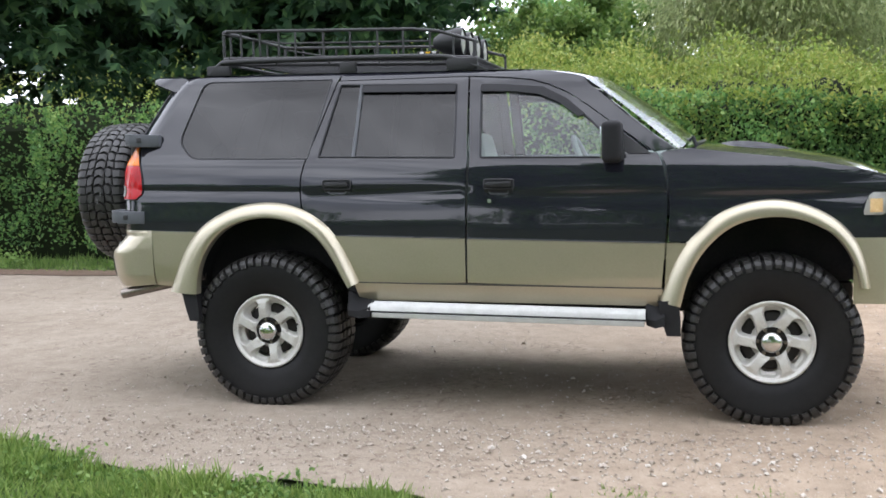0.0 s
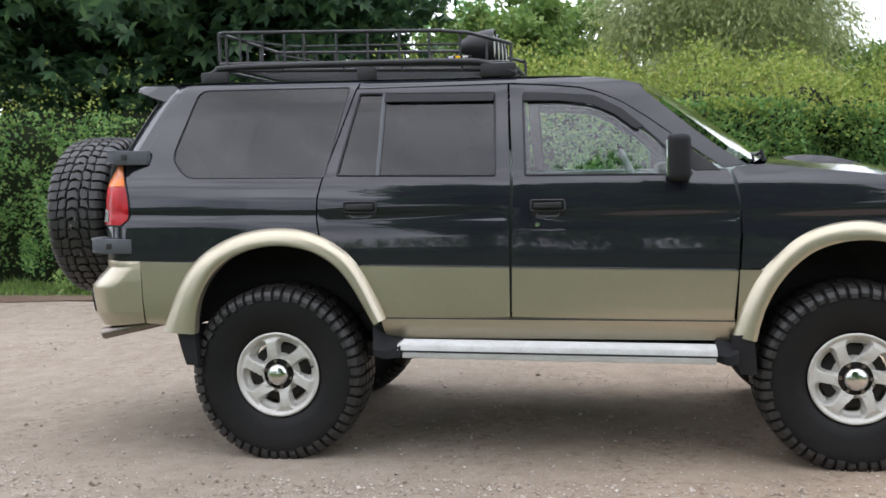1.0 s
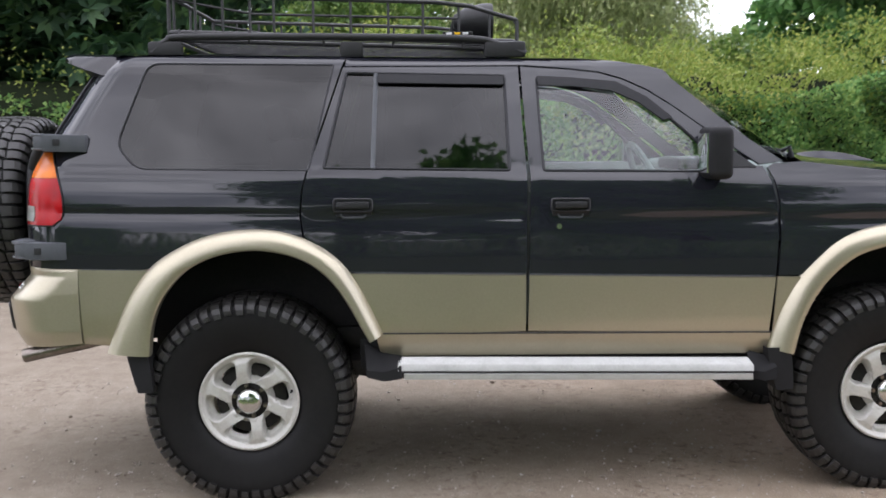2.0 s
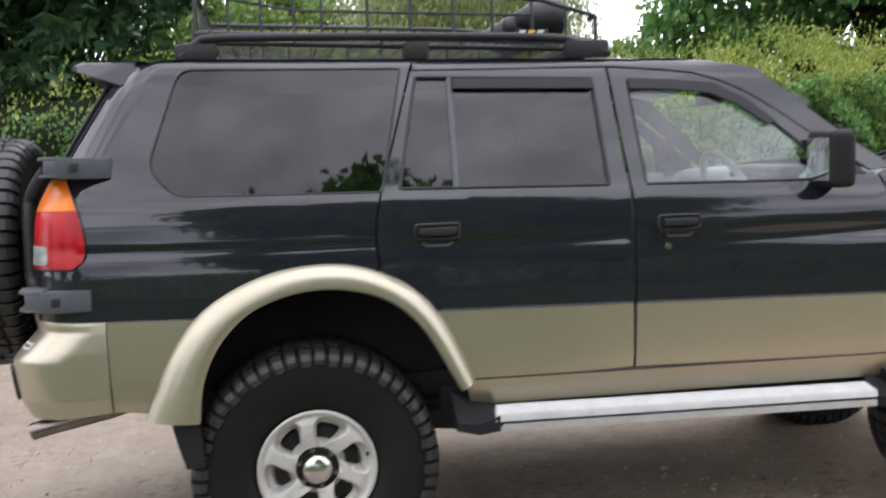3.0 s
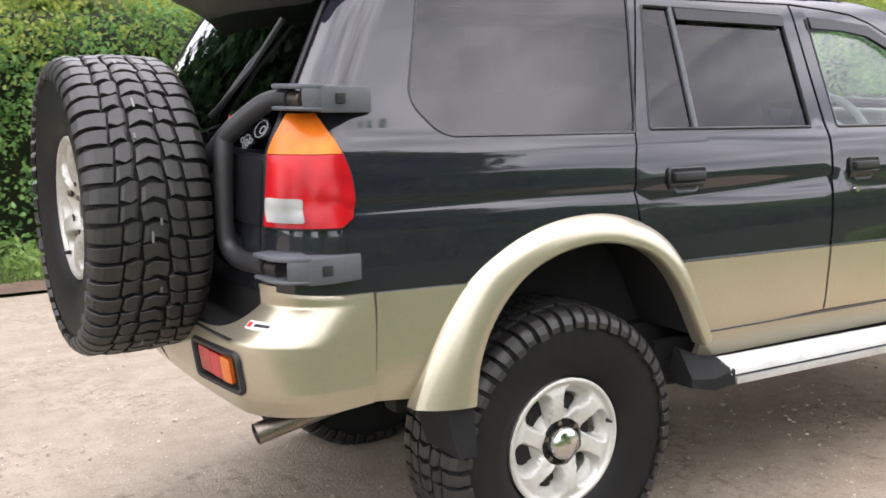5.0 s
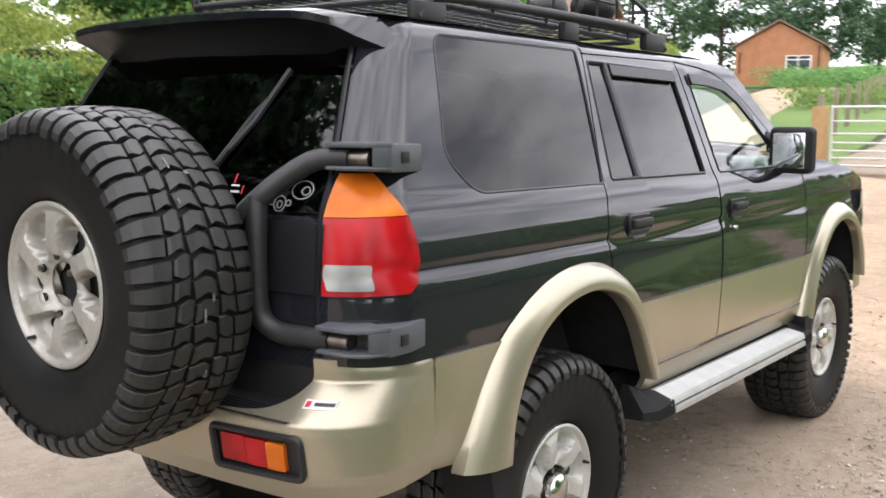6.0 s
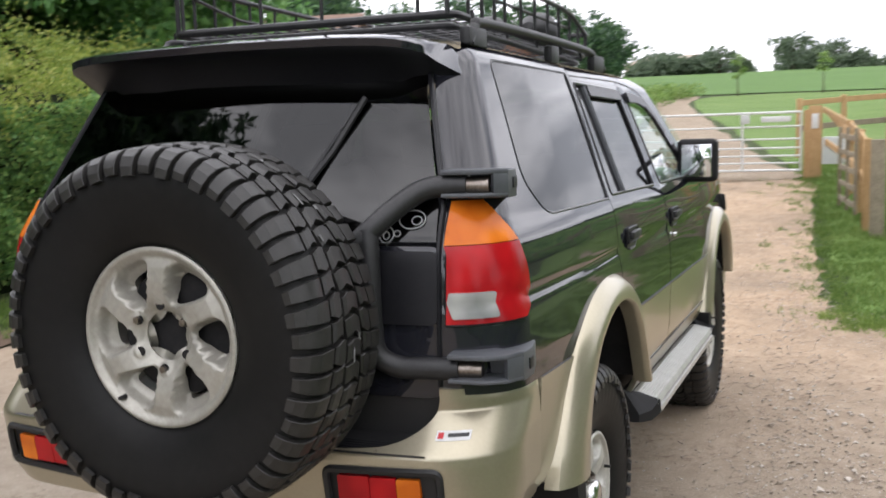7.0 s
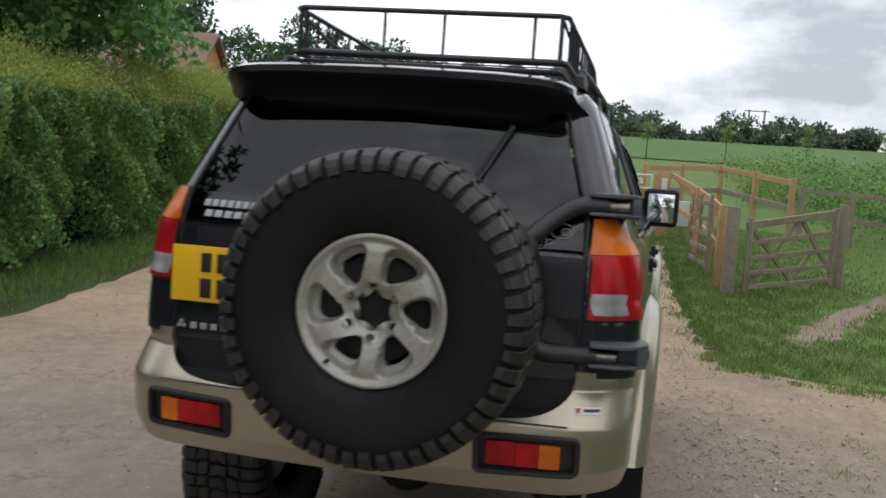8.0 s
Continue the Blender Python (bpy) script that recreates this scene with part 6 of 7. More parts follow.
# side steps
for sy in (-1, 1):
    bm = bmesh.new()
    prof = [(0.80, 0.600), (0.815, 0.606)]
    for k in range(7):
        y0 = 0.825 + 0.011 * k
        prof += [(y0, 0.606 - 0.0022 * k), (y0 + 0.003, 0.602 - 0.0022 * k), (y0 + 0.007, 0.602 - 0.0022 * k), (y0 + 0.010, 0.606 - 0.0022 * k)]
    prof += [(0.906, 0.582), (0.910, 0.566)]
    rows = [[(x, sy * y, z - 0.020 * (x - 0.69)) for y, z in prof] for x in np.linspace(0.63, 2.105, 8)]
    loft(bm, rows, flip=sy < 0)
    step_ob = part("side_step", bm, ALUMIN, car, "ridged aluminium side step")
    bm = bmesh.new()
    rows = [[(x, sy * y, z - 0.020 * (x - 0.69)) for y, z in ((0.910, 0.566), (0.903, 0.562), (0.903, 0.554), (0.75, 0.550), (0.75, 0.60))] for x in np.linspace(0.63, 2.105, 8)]
    loft(bm, rows)
    part("step_body", bm, PLASTIC, step_ob)
    bm = bmesh.new()
    rows = [[(x, sy * y, z - 0.020 * (x - 0.69)) for y, z in ((0.903, 0.556), (0.914, 0.553), (0.914, 0.532), (0.90, 0.528))] for x in np.linspace(0.655, 2.10, 8)]
    loft(bm, rows)
    part("step_edge", bm, ALUMIN, step_ob)
    for x0, x1, dz in ((0.49, 0.645, 0), (2.10, 2.20, -0.03)):
        bm = bmesh.new()
        a = [(x0, 0.78, 0.66), (x0, 0.80, 0.66), (x0 + 0.01, 0.86, 0.56), (x0 + 0.01, 0.86, 0.53), (x0, 0.75, 0.53)]
        b = [(x1, 0.78, 0.61), (x1, 0.83, 0.608), (x1, 0.912, 0.585), (x1, 0.915, 0.535), (x1, 0.75, 0.535)]
        vs = loft(bm, [[(x, sy * y, z + dz) for x, y, z in a], [((p[0] + q[0]) / 2, sy * (p[1] * 0.4 + q[1] * 0.6), (p[2] * 0.55 + q[2] * 0.45) + dz - 0.012) for p, q in zip(a, b)], [(x, sy * y, z + dz) for x, y, z in b]], closed=True)
        bm.faces.new(vs[0])
        bm.faces.new(vs[-1])
        bmesh.ops.recalc_face_normals(bm, faces=bm.faces)
        part("step_end", bm, SOFTBLACK, step_ob)
    # mud flaps
    for x, zt_, zb, ww in ((-0.440, 0.668, 0.490, 0.086), (2.215, 0.63, 0.45, 0.10)):
        bm = bmesh.new()
        rows = []
        for k in np.linspace(0, 1, 5):
            z = zt_ + (zb - zt_) * k
            w2 = ww * (1 - 0.30 * k * k)
            rows.append([(x + 0.03 * k - w2 / 2, sy * 0.886, z), (x + 0.03 * k + w2 / 2, sy * 0.886, z), (x + 0.03 * k + w2 / 2, sy * 0.70, z), (x + 0.03 * k - w2 / 2, sy * 0.70, z)])
        vs = loft(bm, rows, closed=True)
        bm.faces.new(vs[-1])
        bmesh.ops.recalc_face_normals(bm, faces=bm.faces)
        part("mud_flap", bm, SOFTBLACK, car)
    # door mirrors
    bm = bmesh.new()
    box(bm, (1.945, sy * 0.862, 1.440), (0.10, 0.195, 0.212), 0.035, None, 4)
    dm = part("door_mirror", bm, SOFTBLACK, car, "black plastic door mirror")
    bm = bmesh.new()
    box(bm, (1.894, sy * 0.862, 1.440), (0.010, 0.146, 0.160), 0.004, Matrix.Rotation(radians(1 * sy), 4, "Z"))
    part("mirror_glass", bm, MIRROR, dm)
    bm = bmesh.new()
    box(bm, (1.965, sy * 0.80, 1.375), (0.07, 0.10, 0.06), 0.015)
    part("mirror_arm", bm, PLASTIC, dm)
    # roof rails
    bm = bmesh.new()
    pts = spline([(-0.40, sy * 0.565, 1.895), (-0.34, sy * 0.56, 1.945), (-0.25, sy * 0.56, 1.962), (0.4, sy * 0.56, 1.955), (0.95, sy * 0.56, 1.94), (1.08, sy * 0.56, 1.915), (1.20, sy * 0.565, 1.872)], 6)
    tube(bm, pts, 0.016, 10)
    rr = part("roof_rail", bm, PLASTIC, car, "black raised roof rail")
    for x0, x1 in ((-0.42, -0.27), (0.40, 0.50), (1.02, 1.20)):
        bm = bmesh.new()
        box(bm, ((x0 + x1) / 2, sy * 0.56, 1.905 - 0.012 * x0), (x1 - x0, 0.036, 0.070), 0.016)
        part("rail_foot", bm, PLASTIC, rr)

# exhaust
bm = bmesh.new()
tube(bm, [(-0.45, -0.66, 0.73), (-0.70, -0.70, 0.672), (-0.90, -0.690, 0.630), (-0.972, -0.686, 0.614)], 0.030, 16, cap=False)
tube(bm, [(-0.972, -0.686, 0.614), (-0.70, -0.70, 0.672)], 0.0265, 16, cap=False)
part("exhaust", bm, STEEL, car, "polished steel exhaust pipe")
bm = bmesh.new()
tube(bm, spline([(-0.86, -0.60, 0.66), (-0.87, -0.60, 0.62), (-0.90, -0.60, 0.61), (-0.915, -0.60, 0.64), (-0.90, -0.60, 0.665)], 4), 0.008, 8)
part("tow_eye", bm, CHASSIS, car)

# underside
bm = bmesh.new()
box(bm, (1.35, 0, 0.64), (3.6, 1.10, 0.10), 0.03)
part("floor_pan", bm, CHASSIS, car)
bm = bmesh.new()
for sy in (-1, 1):
    box(bm, (1.35, sy * 0.48, 0.58), (3.6, 0.09, 0.12), 0.02)
part("chassis_rail", bm, CHASSIS, car)
for x in (0, 2.725):
    bm = bmesh.new()
    tube(bm, [(x, -0.66, 0.42), (x, 0.66, 0.42)], 0.045, 12)
    got = bmesh.ops.create_uvsphere(bm, u_segments=16, v_segments=10, radius=0.14)
    bmesh.ops.translate(bm, vec=(x, 0.05 if x == 0 else 0.2, 0.42), verts=got["verts"])
    part("axle", bm, CHASSIS, car)
bm = bmesh.new()
tube(bm, [(0.05, 0.0, 0.45), (1.3, 0.0, 0.52)], 0.035, 10)
tube(bm, [(1.4, 0.1, 0.52), (2.65, 0.2, 0.45)], 0.03, 10)
part("propshaft", bm, CHASSIS, car)
bm = bmesh.new()
box(bm, (0.72, 0.25, 0.50), (0.55, 0.42, 0.16), 0.04)
part("fuel_tank", bm, CHASSIS, car)
for sy in (-1, 1):
    for x in (0.06, 2.70):
        bm = bmesh.new()
        tube(bm, [(x, sy * 0.45, 0.45), (x - 0.06, sy * 0.42, 0.98)], 0.028, 10)
        part("shock_absorber", bm, CHASSIS, car)

for sy in (-1, 1):
    bm = bmesh.new()
    box(bm, (1.34, sy * 0.70, 0.60), (1.75, 0.03, 0.13), 0.01)
    part("inner_sill", bm, SOFTBLACK, car)
    bm = bmesh.new()
    rows = [[(x, sy * y, z) for y, z in ((0.66, 0.56), (0.66, zb), (0.40, zb), (0.40, 0.56))] for x, zb in ((0.40, 0.50), (0.60, 0.475), (0.85, 0.485), (1.00, 0.54))]
    vs = loft(bm, rows, closed=True)
    bm.faces.new(vs[0])
    bm.faces.new(vs[-1])
    bmesh.ops.recalc_face_normals(bm, faces=bm.faces)
    part("under_guard", bm, CHASSIS, car)

# inside
bm = bmesh.new()
box(bm, (1.40, 0, 0.74), (1.55, 1.44, 0.05), 0.01)
box(bm, (-0.10, 0, 1.13), (1.45, 1.40, 0.03), 0.01)
part("cabin_floor", bm, DASH, car)
bm = bmesh.new()
box(bm, (2.18, 0, 1.22), (0.42, 1.40, 0.34), 0.08, None, 4)
dash = part("dashboard", bm, DASH, car, "grey plastic dashboard")
bm = bmesh.new()
box(bm, (1.95, -0.36, 1.385), (0.16, 0.40, 0.06), 0.03, None, 3)
part("instrument_hood", bm, PLASTIC, dash)
bm = bmesh.new()
cen, tilt = Vector((1.78, -0.37, 1.30)), Matrix.Rotation(radians(-25), 3, "Y")
ring = [cen + tilt @ Vector((0, 0.19 * math.cos(a), 0.19 * math.sin(a))) for a in np.linspace(0, 2 * math.pi, 33)[:-1]]
tube(bm, ring, 0.016, 8, True)
for a in (0.2, 2.94, 4.3, 5.1):
    tube(bm, [cen + Vector((0.03, 0, 0)), cen + tilt @ Vector((0, 0.185 * math.cos(a), 0.185 * math.sin(a)))], 0.018, 8)
tube(bm, [cen, (2.05, -0.37, 1.17)], 0.03, 8)
got = bmesh.ops.create_uvsphere(bm, u_segments=14, v_segments=8, radius=0.07)
bmesh.ops.translate(bm, vec=cen, verts=got["verts"])
part("steering_wheel", bm, DASH, car, "grey steering wheel")
for x, ys_, w_ in ((1.30, (-0.37, 0.37), 0.50), (0.42, (-0.25, 0.25), 0.46)):
    for y in ys_:
        bm = bmesh.new()
        box(bm, (x + 0.05, y, 0.98), (0.52, w_, 0.16), 0.05, None, 3)
        seat = part("seat", bm, CLOTH, car, "grey cloth seat")
        bm = bmesh.new()
        box(bm, (x - 0.24, y, 1.25), (0.14, w_ * 0.96, 0.55), 0.055, Matrix.Rotation(radians(-14), 4, "Y"), 3)
        part("backrest", bm, CLOTH, seat)
        bm = bmesh.new()
        box(bm, (x - 0.34, y, 1.60), (0.09, 0.26, 0.16), 0.04, Matrix.Rotation(radians(-12), 4, "Y"), 3)
        part("headrest", bm, CLOTH, seat)
bm = bmesh.new()
box(bm, (1.86, 0.0, 1.715), (0.03, 0.24, 0.065), 0.012)
part("inside_mirror", bm, PLASTIC, car)
bm = bmesh.new()
for sy in (-1, 1):
    box(bm, (1.70, sy * 0.36, 1.765), (0.16, 0.40, 0.02), 0.008, Matrix.Rotation(radians(12), 4, "Y"))
part("sun_visor", bm, CLOTH, car)
bm = bmesh.new()
box(bm, (1.12, -0.59, 1.42), (0.03, 0.02, 0.75), 0.006, Matrix.Rotation(radians(-30), 4, "Y"))
part("seat_belt", bm, DASH, car)
for sy in (-1, 1):
    bm = bmesh.new()
    box(bm, (1.65, sy * 0.775, 1.06), (1.05, 0.03, 0.62), 0.01)
    part("door_card", bm, DASH, car)
    bm = bmesh.new()
    box(bm, (0.2, sy * 0.755, 1.26), (1.9, 0.03, 0.24), 0.01)
    part("side_trim", bm, DASH, car)
bm = bmesh.new()
tube(bm, [(2.36, -0.55, 1.42), (2.40, -0.30, 1.432), (2.42, 0.1, 1.44)], 0.010, 8)
tube(bm, [(2.33, -0.56, 1.44), (2.30, -0.35, 1.455), (2.30, -0.12, 1.46)], 0.007, 6)
tube(bm, [(2.36, -0.60, 1.41), (2.345, -0.60, 1.455), (2.33, -0.56, 1.44)], 0.010, 8)
part("front_wiper", bm, TRIM, car)

# the far flank stands a little nearer the middle line
for ob in car.children_recursive:
    top = ob
    while top.parent is not car:
        top = top.parent
    if top.name.split(".")[0] in ("wheel", "spare_wheel", "roof_spoiler", "axle", "wheel_carrier"):
        continue
    co = np.empty(len(ob.data.vertices) * 3, np.float32)
    ob.data.vertices.foreach_get("co", co)
    co[1::3] = np.where(co[1::3] > 0, co[1::3] * 0.954, co[1::3])
    ob.data.vertices.foreach_set("co", co)
    ob.data.update()

# the body sits slightly nose-up
car.location, car.rotation_euler = (0, 0, -0.006), (0, -0.0045, 0)

# ---- roof rack ----
rack = thing("roof_rack", (0.3, 0, 1.959), "black tubular steel roof basket clamped to the roof rails", "roof rack")
bpy.context.view_layer.update()
RK = Vector((0.3, 0, 1.97))


def rk(pts):
    return [Vector(p) - RK for p in pts]


X0, X1, YR, ZB, ZT = -0.355, 1.16, 0.50, 1.992, 2.152


def rz(z, x):
    return z - 0.034 * (x + 0.355)


def rounded_rect(z, x1, inset=0.0, drop=None):
    out = []
    for x, y in rounded([(X0 + inset, -YR + inset, 0.05), (x1 - inset, -YR + inset, 0.07), (x1 - inset, YR - inset, 0.07), (X0 + inset, YR - inset, 0.05)], 5):
        out.append((x, y, rz(z, x)))
    return out


bm = bmesh.new()
tube(bm, rk(rounded_rect(ZB, X1)), 0.012, 8, True)
tube(bm, rk(rounded_rect(ZB - 0.032, X1 - 0.02, 0.015)), 0.010, 8, True)
base_frame = part("base_frame", bm, TUBE, rack)
bm = bmesh.new()
tube(bm, rk([(X1, -0.42, rz(2.085, X1)), (X1, -YR, rz(2.085, X1)), (0.95, -YR, rz(2.14, 0.95)), (0.80, -YR, rz(ZT, 0.8))] + [(x, -YR, rz(ZT, x)) for x in (0.4, 0.0, X0 + 0.03)] + [(X0, -YR + 0.03, rz(ZT, X0)), (X0, 0, rz(ZT, X0)), (X0, YR - 0.03, rz(ZT, X0)), (X0 + 0.03, YR, rz(ZT, X0))] + [(x, YR, rz(ZT, x)) for x in (0.0, 0.4, 0.8)] + [(0.95, YR, rz(2.14, 0.95)), (X1, YR, rz(2.085, X1)), (X1, 0.42, rz(2.085, X1))]), 0.0095, 8)
part("top_rail", bm, TUBE, rack)
for x in (-0.236, -0.118, 0.0, 0.103, 0.274, 0.436, 0.599, 0.75, 0.906, 1.04):
    for sy in (-1, 1):
        bm = bmesh.new()
        zt2 = ZT if x < 0.8 else np.interp(x, [0.8, 1.16], [ZT, 2.09])
        tube(bm, rk([(x, sy * YR, rz(ZB, x)), (x, sy * YR, rz(zt2, x))]), 0.0065, 6)
        part("upright", bm, TUBE, rack)
for sy in (-1, 1):
    bm = bmesh.new()
    tube(bm, rk([(X1, sy * YR, rz(ZB, X1)), (X1, sy * YR, rz(2.085, X1))]), 0.009, 6)
    part("upright", bm, TUBE, rack)
for y in (-YR + 0.02, -0.385, -0.06, 0.16, 0.46, YR - 0.02):
    bm = bmesh.new()
    tube(bm, rk([(X0, y, rz(ZB, X0)), (X0, y, rz(ZT, X0))]), 0.0085 if abs(y) > 0.47 else 0.0065, 6)
    part("upright", bm, TUBE, rack)
for sy in (-1, 1):
    bm = bmesh.new()
    tube(bm, rk([(X0, sy * (YR - 0.015), rz(ZT - 0.015, X0)), (-0.15, sy * (YR - 0.01), rz(2.105, -0.15)), (0.02, sy * (YR - 0.006), rz(2.080, 0)), (0.5, sy * (YR - 0.006), rz(2.083, 0.5)), (0.9, sy * (YR - 0.006), rz(2.085, 0.9))]), 0.006, 6)
    part("brace", bm, TUBE, rack)
bm = bmesh.new()
for x in np.linspace(X0 + 0.05, X1 - 0.05, 22):
    tube(bm, rk([(x, -YR + 0.01, rz(ZB - 0.004, x)), (x, YR - 0.01, rz(ZB - 0.004, x))]), 0.0028, 5)
for y in np.linspace(-YR + 0.04, YR - 0.04, 15):
    tube(bm, rk([(X0, y, rz(ZB - 0.009, X0)), (X1, y, rz(ZB - 0.009, X1))]), 0.0028, 5)
part("mesh_floor", bm, TUBE, rack)
for x in (-0.3, 0.0, 0.32, 0.62, 0.92):
    for sy in (-1, 1):
        bm = bmesh.new()
        tube(bm, rk([(x, sy * 0.535, rz(ZB + 0.012, x)), (x, sy * 0.545, rz(ZB - 0.04, x))]), 0.006, 6)
        part("clamp", bm, TUBE, rack)
# spot lamps on the rack
for i, y in enumerate((-0.33, -0.11, 0.11, 0.33)):
    lp = thing("spot_lamp", (1.02, y, 1.962), "round black spot lamp with a clear lens on the roof rack", "lamp", "spot lamps on the roof rack")
    bm = bmesh.new()
    rows = []
    for j in range(25):
        a = 2 * math.pi * j / 24
        rows.append([(x, math.cos(a) * r_, 0.075 + math.sin(a) * r_) for x, r_ in ((-0.14, 0.0005), (-0.13, 0.03), (-0.08, 0.062), (0.0, 0.080), (0.03, 0.082), (0.045, 0.078))])
    loft(bm, rows)
    part("lamp_shell", bm, PLASTIC, lp)
    bm = bmesh.new()
    rows = []
    for j in range(25):
        a = 2 * math.pi * j / 24
        rows.append([(x, math.cos(a) * r_, 0.075 + math.sin(a) * r_) for x, r_ in ((0.036, 0.070), (0.043, 0.05), (0.046, 0.0005))])
    loft(bm, rows)
    part("lamp_lens", bm, CLEARLENS, lp)
    bm = bmesh.new()
    box(bm, (-0.02, 0, 0.0), (0.05, 0.05, 0.04), 0.008)
    part("lamp_foot", bm, PLASTIC, lp)
bm = bmesh.new()
box(bm, (0.90, -0.515, 1.965), (0.13, 0.010, 0.018), 0.003)
ratchet = tagged(part("strap_badge", bm, INK), "small black and yellow tag on the roof rack", "tag")
for k, mt in enumerate((WHITEINK, PLATE, WHITEINK)):
    bm = bmesh.new()
    box(bm, (0.862 + 0.036 * k, -0.522, 1.965), (0.024, 0.004, 0.010), 0.001)
    part("tag_bar", bm, mt, ratchet)

# ---- gate, fences and buildings ----
def bar(bm, a, b, r, n=8):
    tube(bm, [a, b], r, n)


def timber(bm, a, b, w, h):
    """A squared timber from a to b, w across and h high."""
    a, b = Vector(a), Vector(b)
    d = b - a
    m = d.to_track_quat("X", "Z").to_matrix().to_4x4()
    box(bm, (a + b) / 2, (d.length, w, h), min(w, h) * 0.12, m, 1)


def gz(x, y):
    return float(height(x, y))


# metal field gate
gx, gy0, gy1 = 15.7, -0.62, 3.06
gb = gz(gx, 1.5)
gate = thing("metal_gate", (gx, gy0, gb), "shut seven-bar galvanised metal field gate", "gate")
for k, z in enumerate((0.14, 0.27, 0.40, 0.54, 0.70, 0.92, 1.17)):
    bm = bmesh.new()
    bar(bm, (0, 0, z), (0, gy1 - gy0, z - 0.02), 0.021 if k in (0, 6) else 0.016)
    part("bar", bm, GALV, gate)
for y in (0.0, 1.0, 2.4, gy1 - gy0):
    bm = bmesh.new()
    bar(bm, (0, y, 0.13), (0, y, 1.18), 0.021)
    part("stile", bm, GALV, gate)
bm = bmesh.new()
box(bm, (-0.03, 0.42, 1.05), (0.05, 0.5, 0.10), 0.01)
part("latch_box", bm, GALV, gate)
bm = bmesh.new()
box(bm, (-0.03, 0.95, 1.06), (0.02, 0.16, 0.16), 0.01)
part("sign_plate", bm, BOXPAINT, gate, "small blank grey plate")
for y, hh, w_ in ((-0.86, 1.27, 0.22), (-0.72, 1.20, 0.10), (3.26, 1.16, 0.24)):
    gp = thing("gate_post", (gx - 0.02, y, gz(gx, y)), "stout brown timber gate post", "post", "gate posts")
    bm = bmesh.new()
    box(bm, (0, 0, hh / 2 - 0.1), (w_, w_, hh + 0.2), 0.012)
    part("post", bm, NEWWOOD, gp)
    if y == -0.86:
        bm = bmesh.new()
        box(bm, (-0.115, 0, 1.0), (0.03, 0.11, 0.26), 0.01)
        part("keypad", bm, GALV, gp)
cab = thing("control_cabinet", (15.5, -1.17, gz(15.5, -1.17)), "pale grey gate control cabinet on posts", "cabinet")
bm = bmesh.new()
box(bm, (0, 0, 0.50), (0.20, 0.37, 0.47), 0.015)
part("cabinet_box", bm, BOXPAINT, cab)
bm = bmesh.new()
box(bm, (0.1, -0.25, 0.32), (0.12, 0.12, 0.75), 0.01)
part("cabinet_post", bm, NEWWOOD, cab)

# new post-and-rail fence from the gate to the old gate
pts = [(15.6, -1.0), (13.6, -1.45), (11.8, -1.6), (10.35, -1.68)]
fence = thing("timber_fence", (15.6, -1.0, gz(15.6, -1.0)), "new pale timber post-and-rail fence beside the track", "fence")
o = Vector((15.6, -1.0, gz(15.6, -1.0)))
for x, y in pts[1:]:
    bm = bmesh.new()
    z = gz(x, y)
    timber(bm, Vector((x, y, z - 0.15)) - o, Vector((x, y, z + 1.15)) - o, 0.11, 0.11)
    part("post", bm, NEWWOOD, fence)
for a, b in zip(pts, pts[1:]):
    for hh in (1.08, 0.55):
        bm = bmesh.new()
        timber(bm, Vector((*a, gz(*a) + hh + (0.12 if a[0] > 15 else 0))) - o, Vector((*b, gz(*b) + hh)) - o, 0.04, 0.10)
        part("rail", bm, NEWWOOD, fence)
bm = bmesh.new()
timber(bm, Vector((15.4, -1.1, gz(15.4, 0) + 1.15)) - o, Vector((13.4, -1.52, gz(13.4, 0) + 0.85)) - o, 0.05, 0.11)
part("brace", bm, NEWWOOD, fence)
pts2 = [(19.2, -0.4), (20.2, -1.25), (21.0, -2.17), (19.0, -2.8), (17.1, -3.36)]
fence2 = thing("timber_fence", (19.0, -0.7, gz(19.0, 0)), "new pale timber fence across the grass", "fence")
o = Vector((19.0, -0.7, gz(19.0, 0)))
for x, y in pts2:
    bm = bmesh.new()
    z = gz(x, y)
    timber(bm, Vector((x, y, z - 0.15)) - o, Vector((x, y, z + 1.22)) - o, 0.12, 0.12)
    part("post", bm, NEWWOOD, fence2)
for a, b in zip(pts2, pts2[1:]):
    for hh in (1.12, 0.6):
        bm = bmesh.new()
        timber(bm, Vector((*a, gz(*a) + hh)) - o, Vector((*b, gz(*b) + hh)) - o, 0.05, 0.12)
        part("rail", bm, NEWWOOD if hh > 1 else WOOD, fence2)

# old grey fence running on from it along the scrub
pts3 = [(17.0, -3.55), (16.5, -4.4), (16.1, -5.3), (15.6, -6.3), (15.1, -7.4)]
fence3 = thing("timber_fence", (17.0, -3.55, gz(17.0, -3.5)), "old grey post-and-rail fence in front of the scrub", "fence")
o = Vector((17.0, -3.55, gz(17.0, -3.5)))
for k, (x, y) in enumerate(pts3):
    bm = bmesh.new()
    z = gz(x, y)
    timber(bm, Vector((x, y, z - 0.15)) - o, Vector((x + 0.03, y - 0.02 * k, z + 1.08)) - o, 0.10, 0.10)
    part("post", bm, WOOD, fence3)
for a, b in zip(pts3, pts3[1:]):
    for hh in (1.0, 0.5):
        bm = bmesh.new()
        timber(bm, Vector((*a, gz(*a) + hh)) - o, Vector((*b, gz(*b) + hh - 0.02)) - o, 0.04, 0.08)
        part("rail", bm, WOOD, fence3)

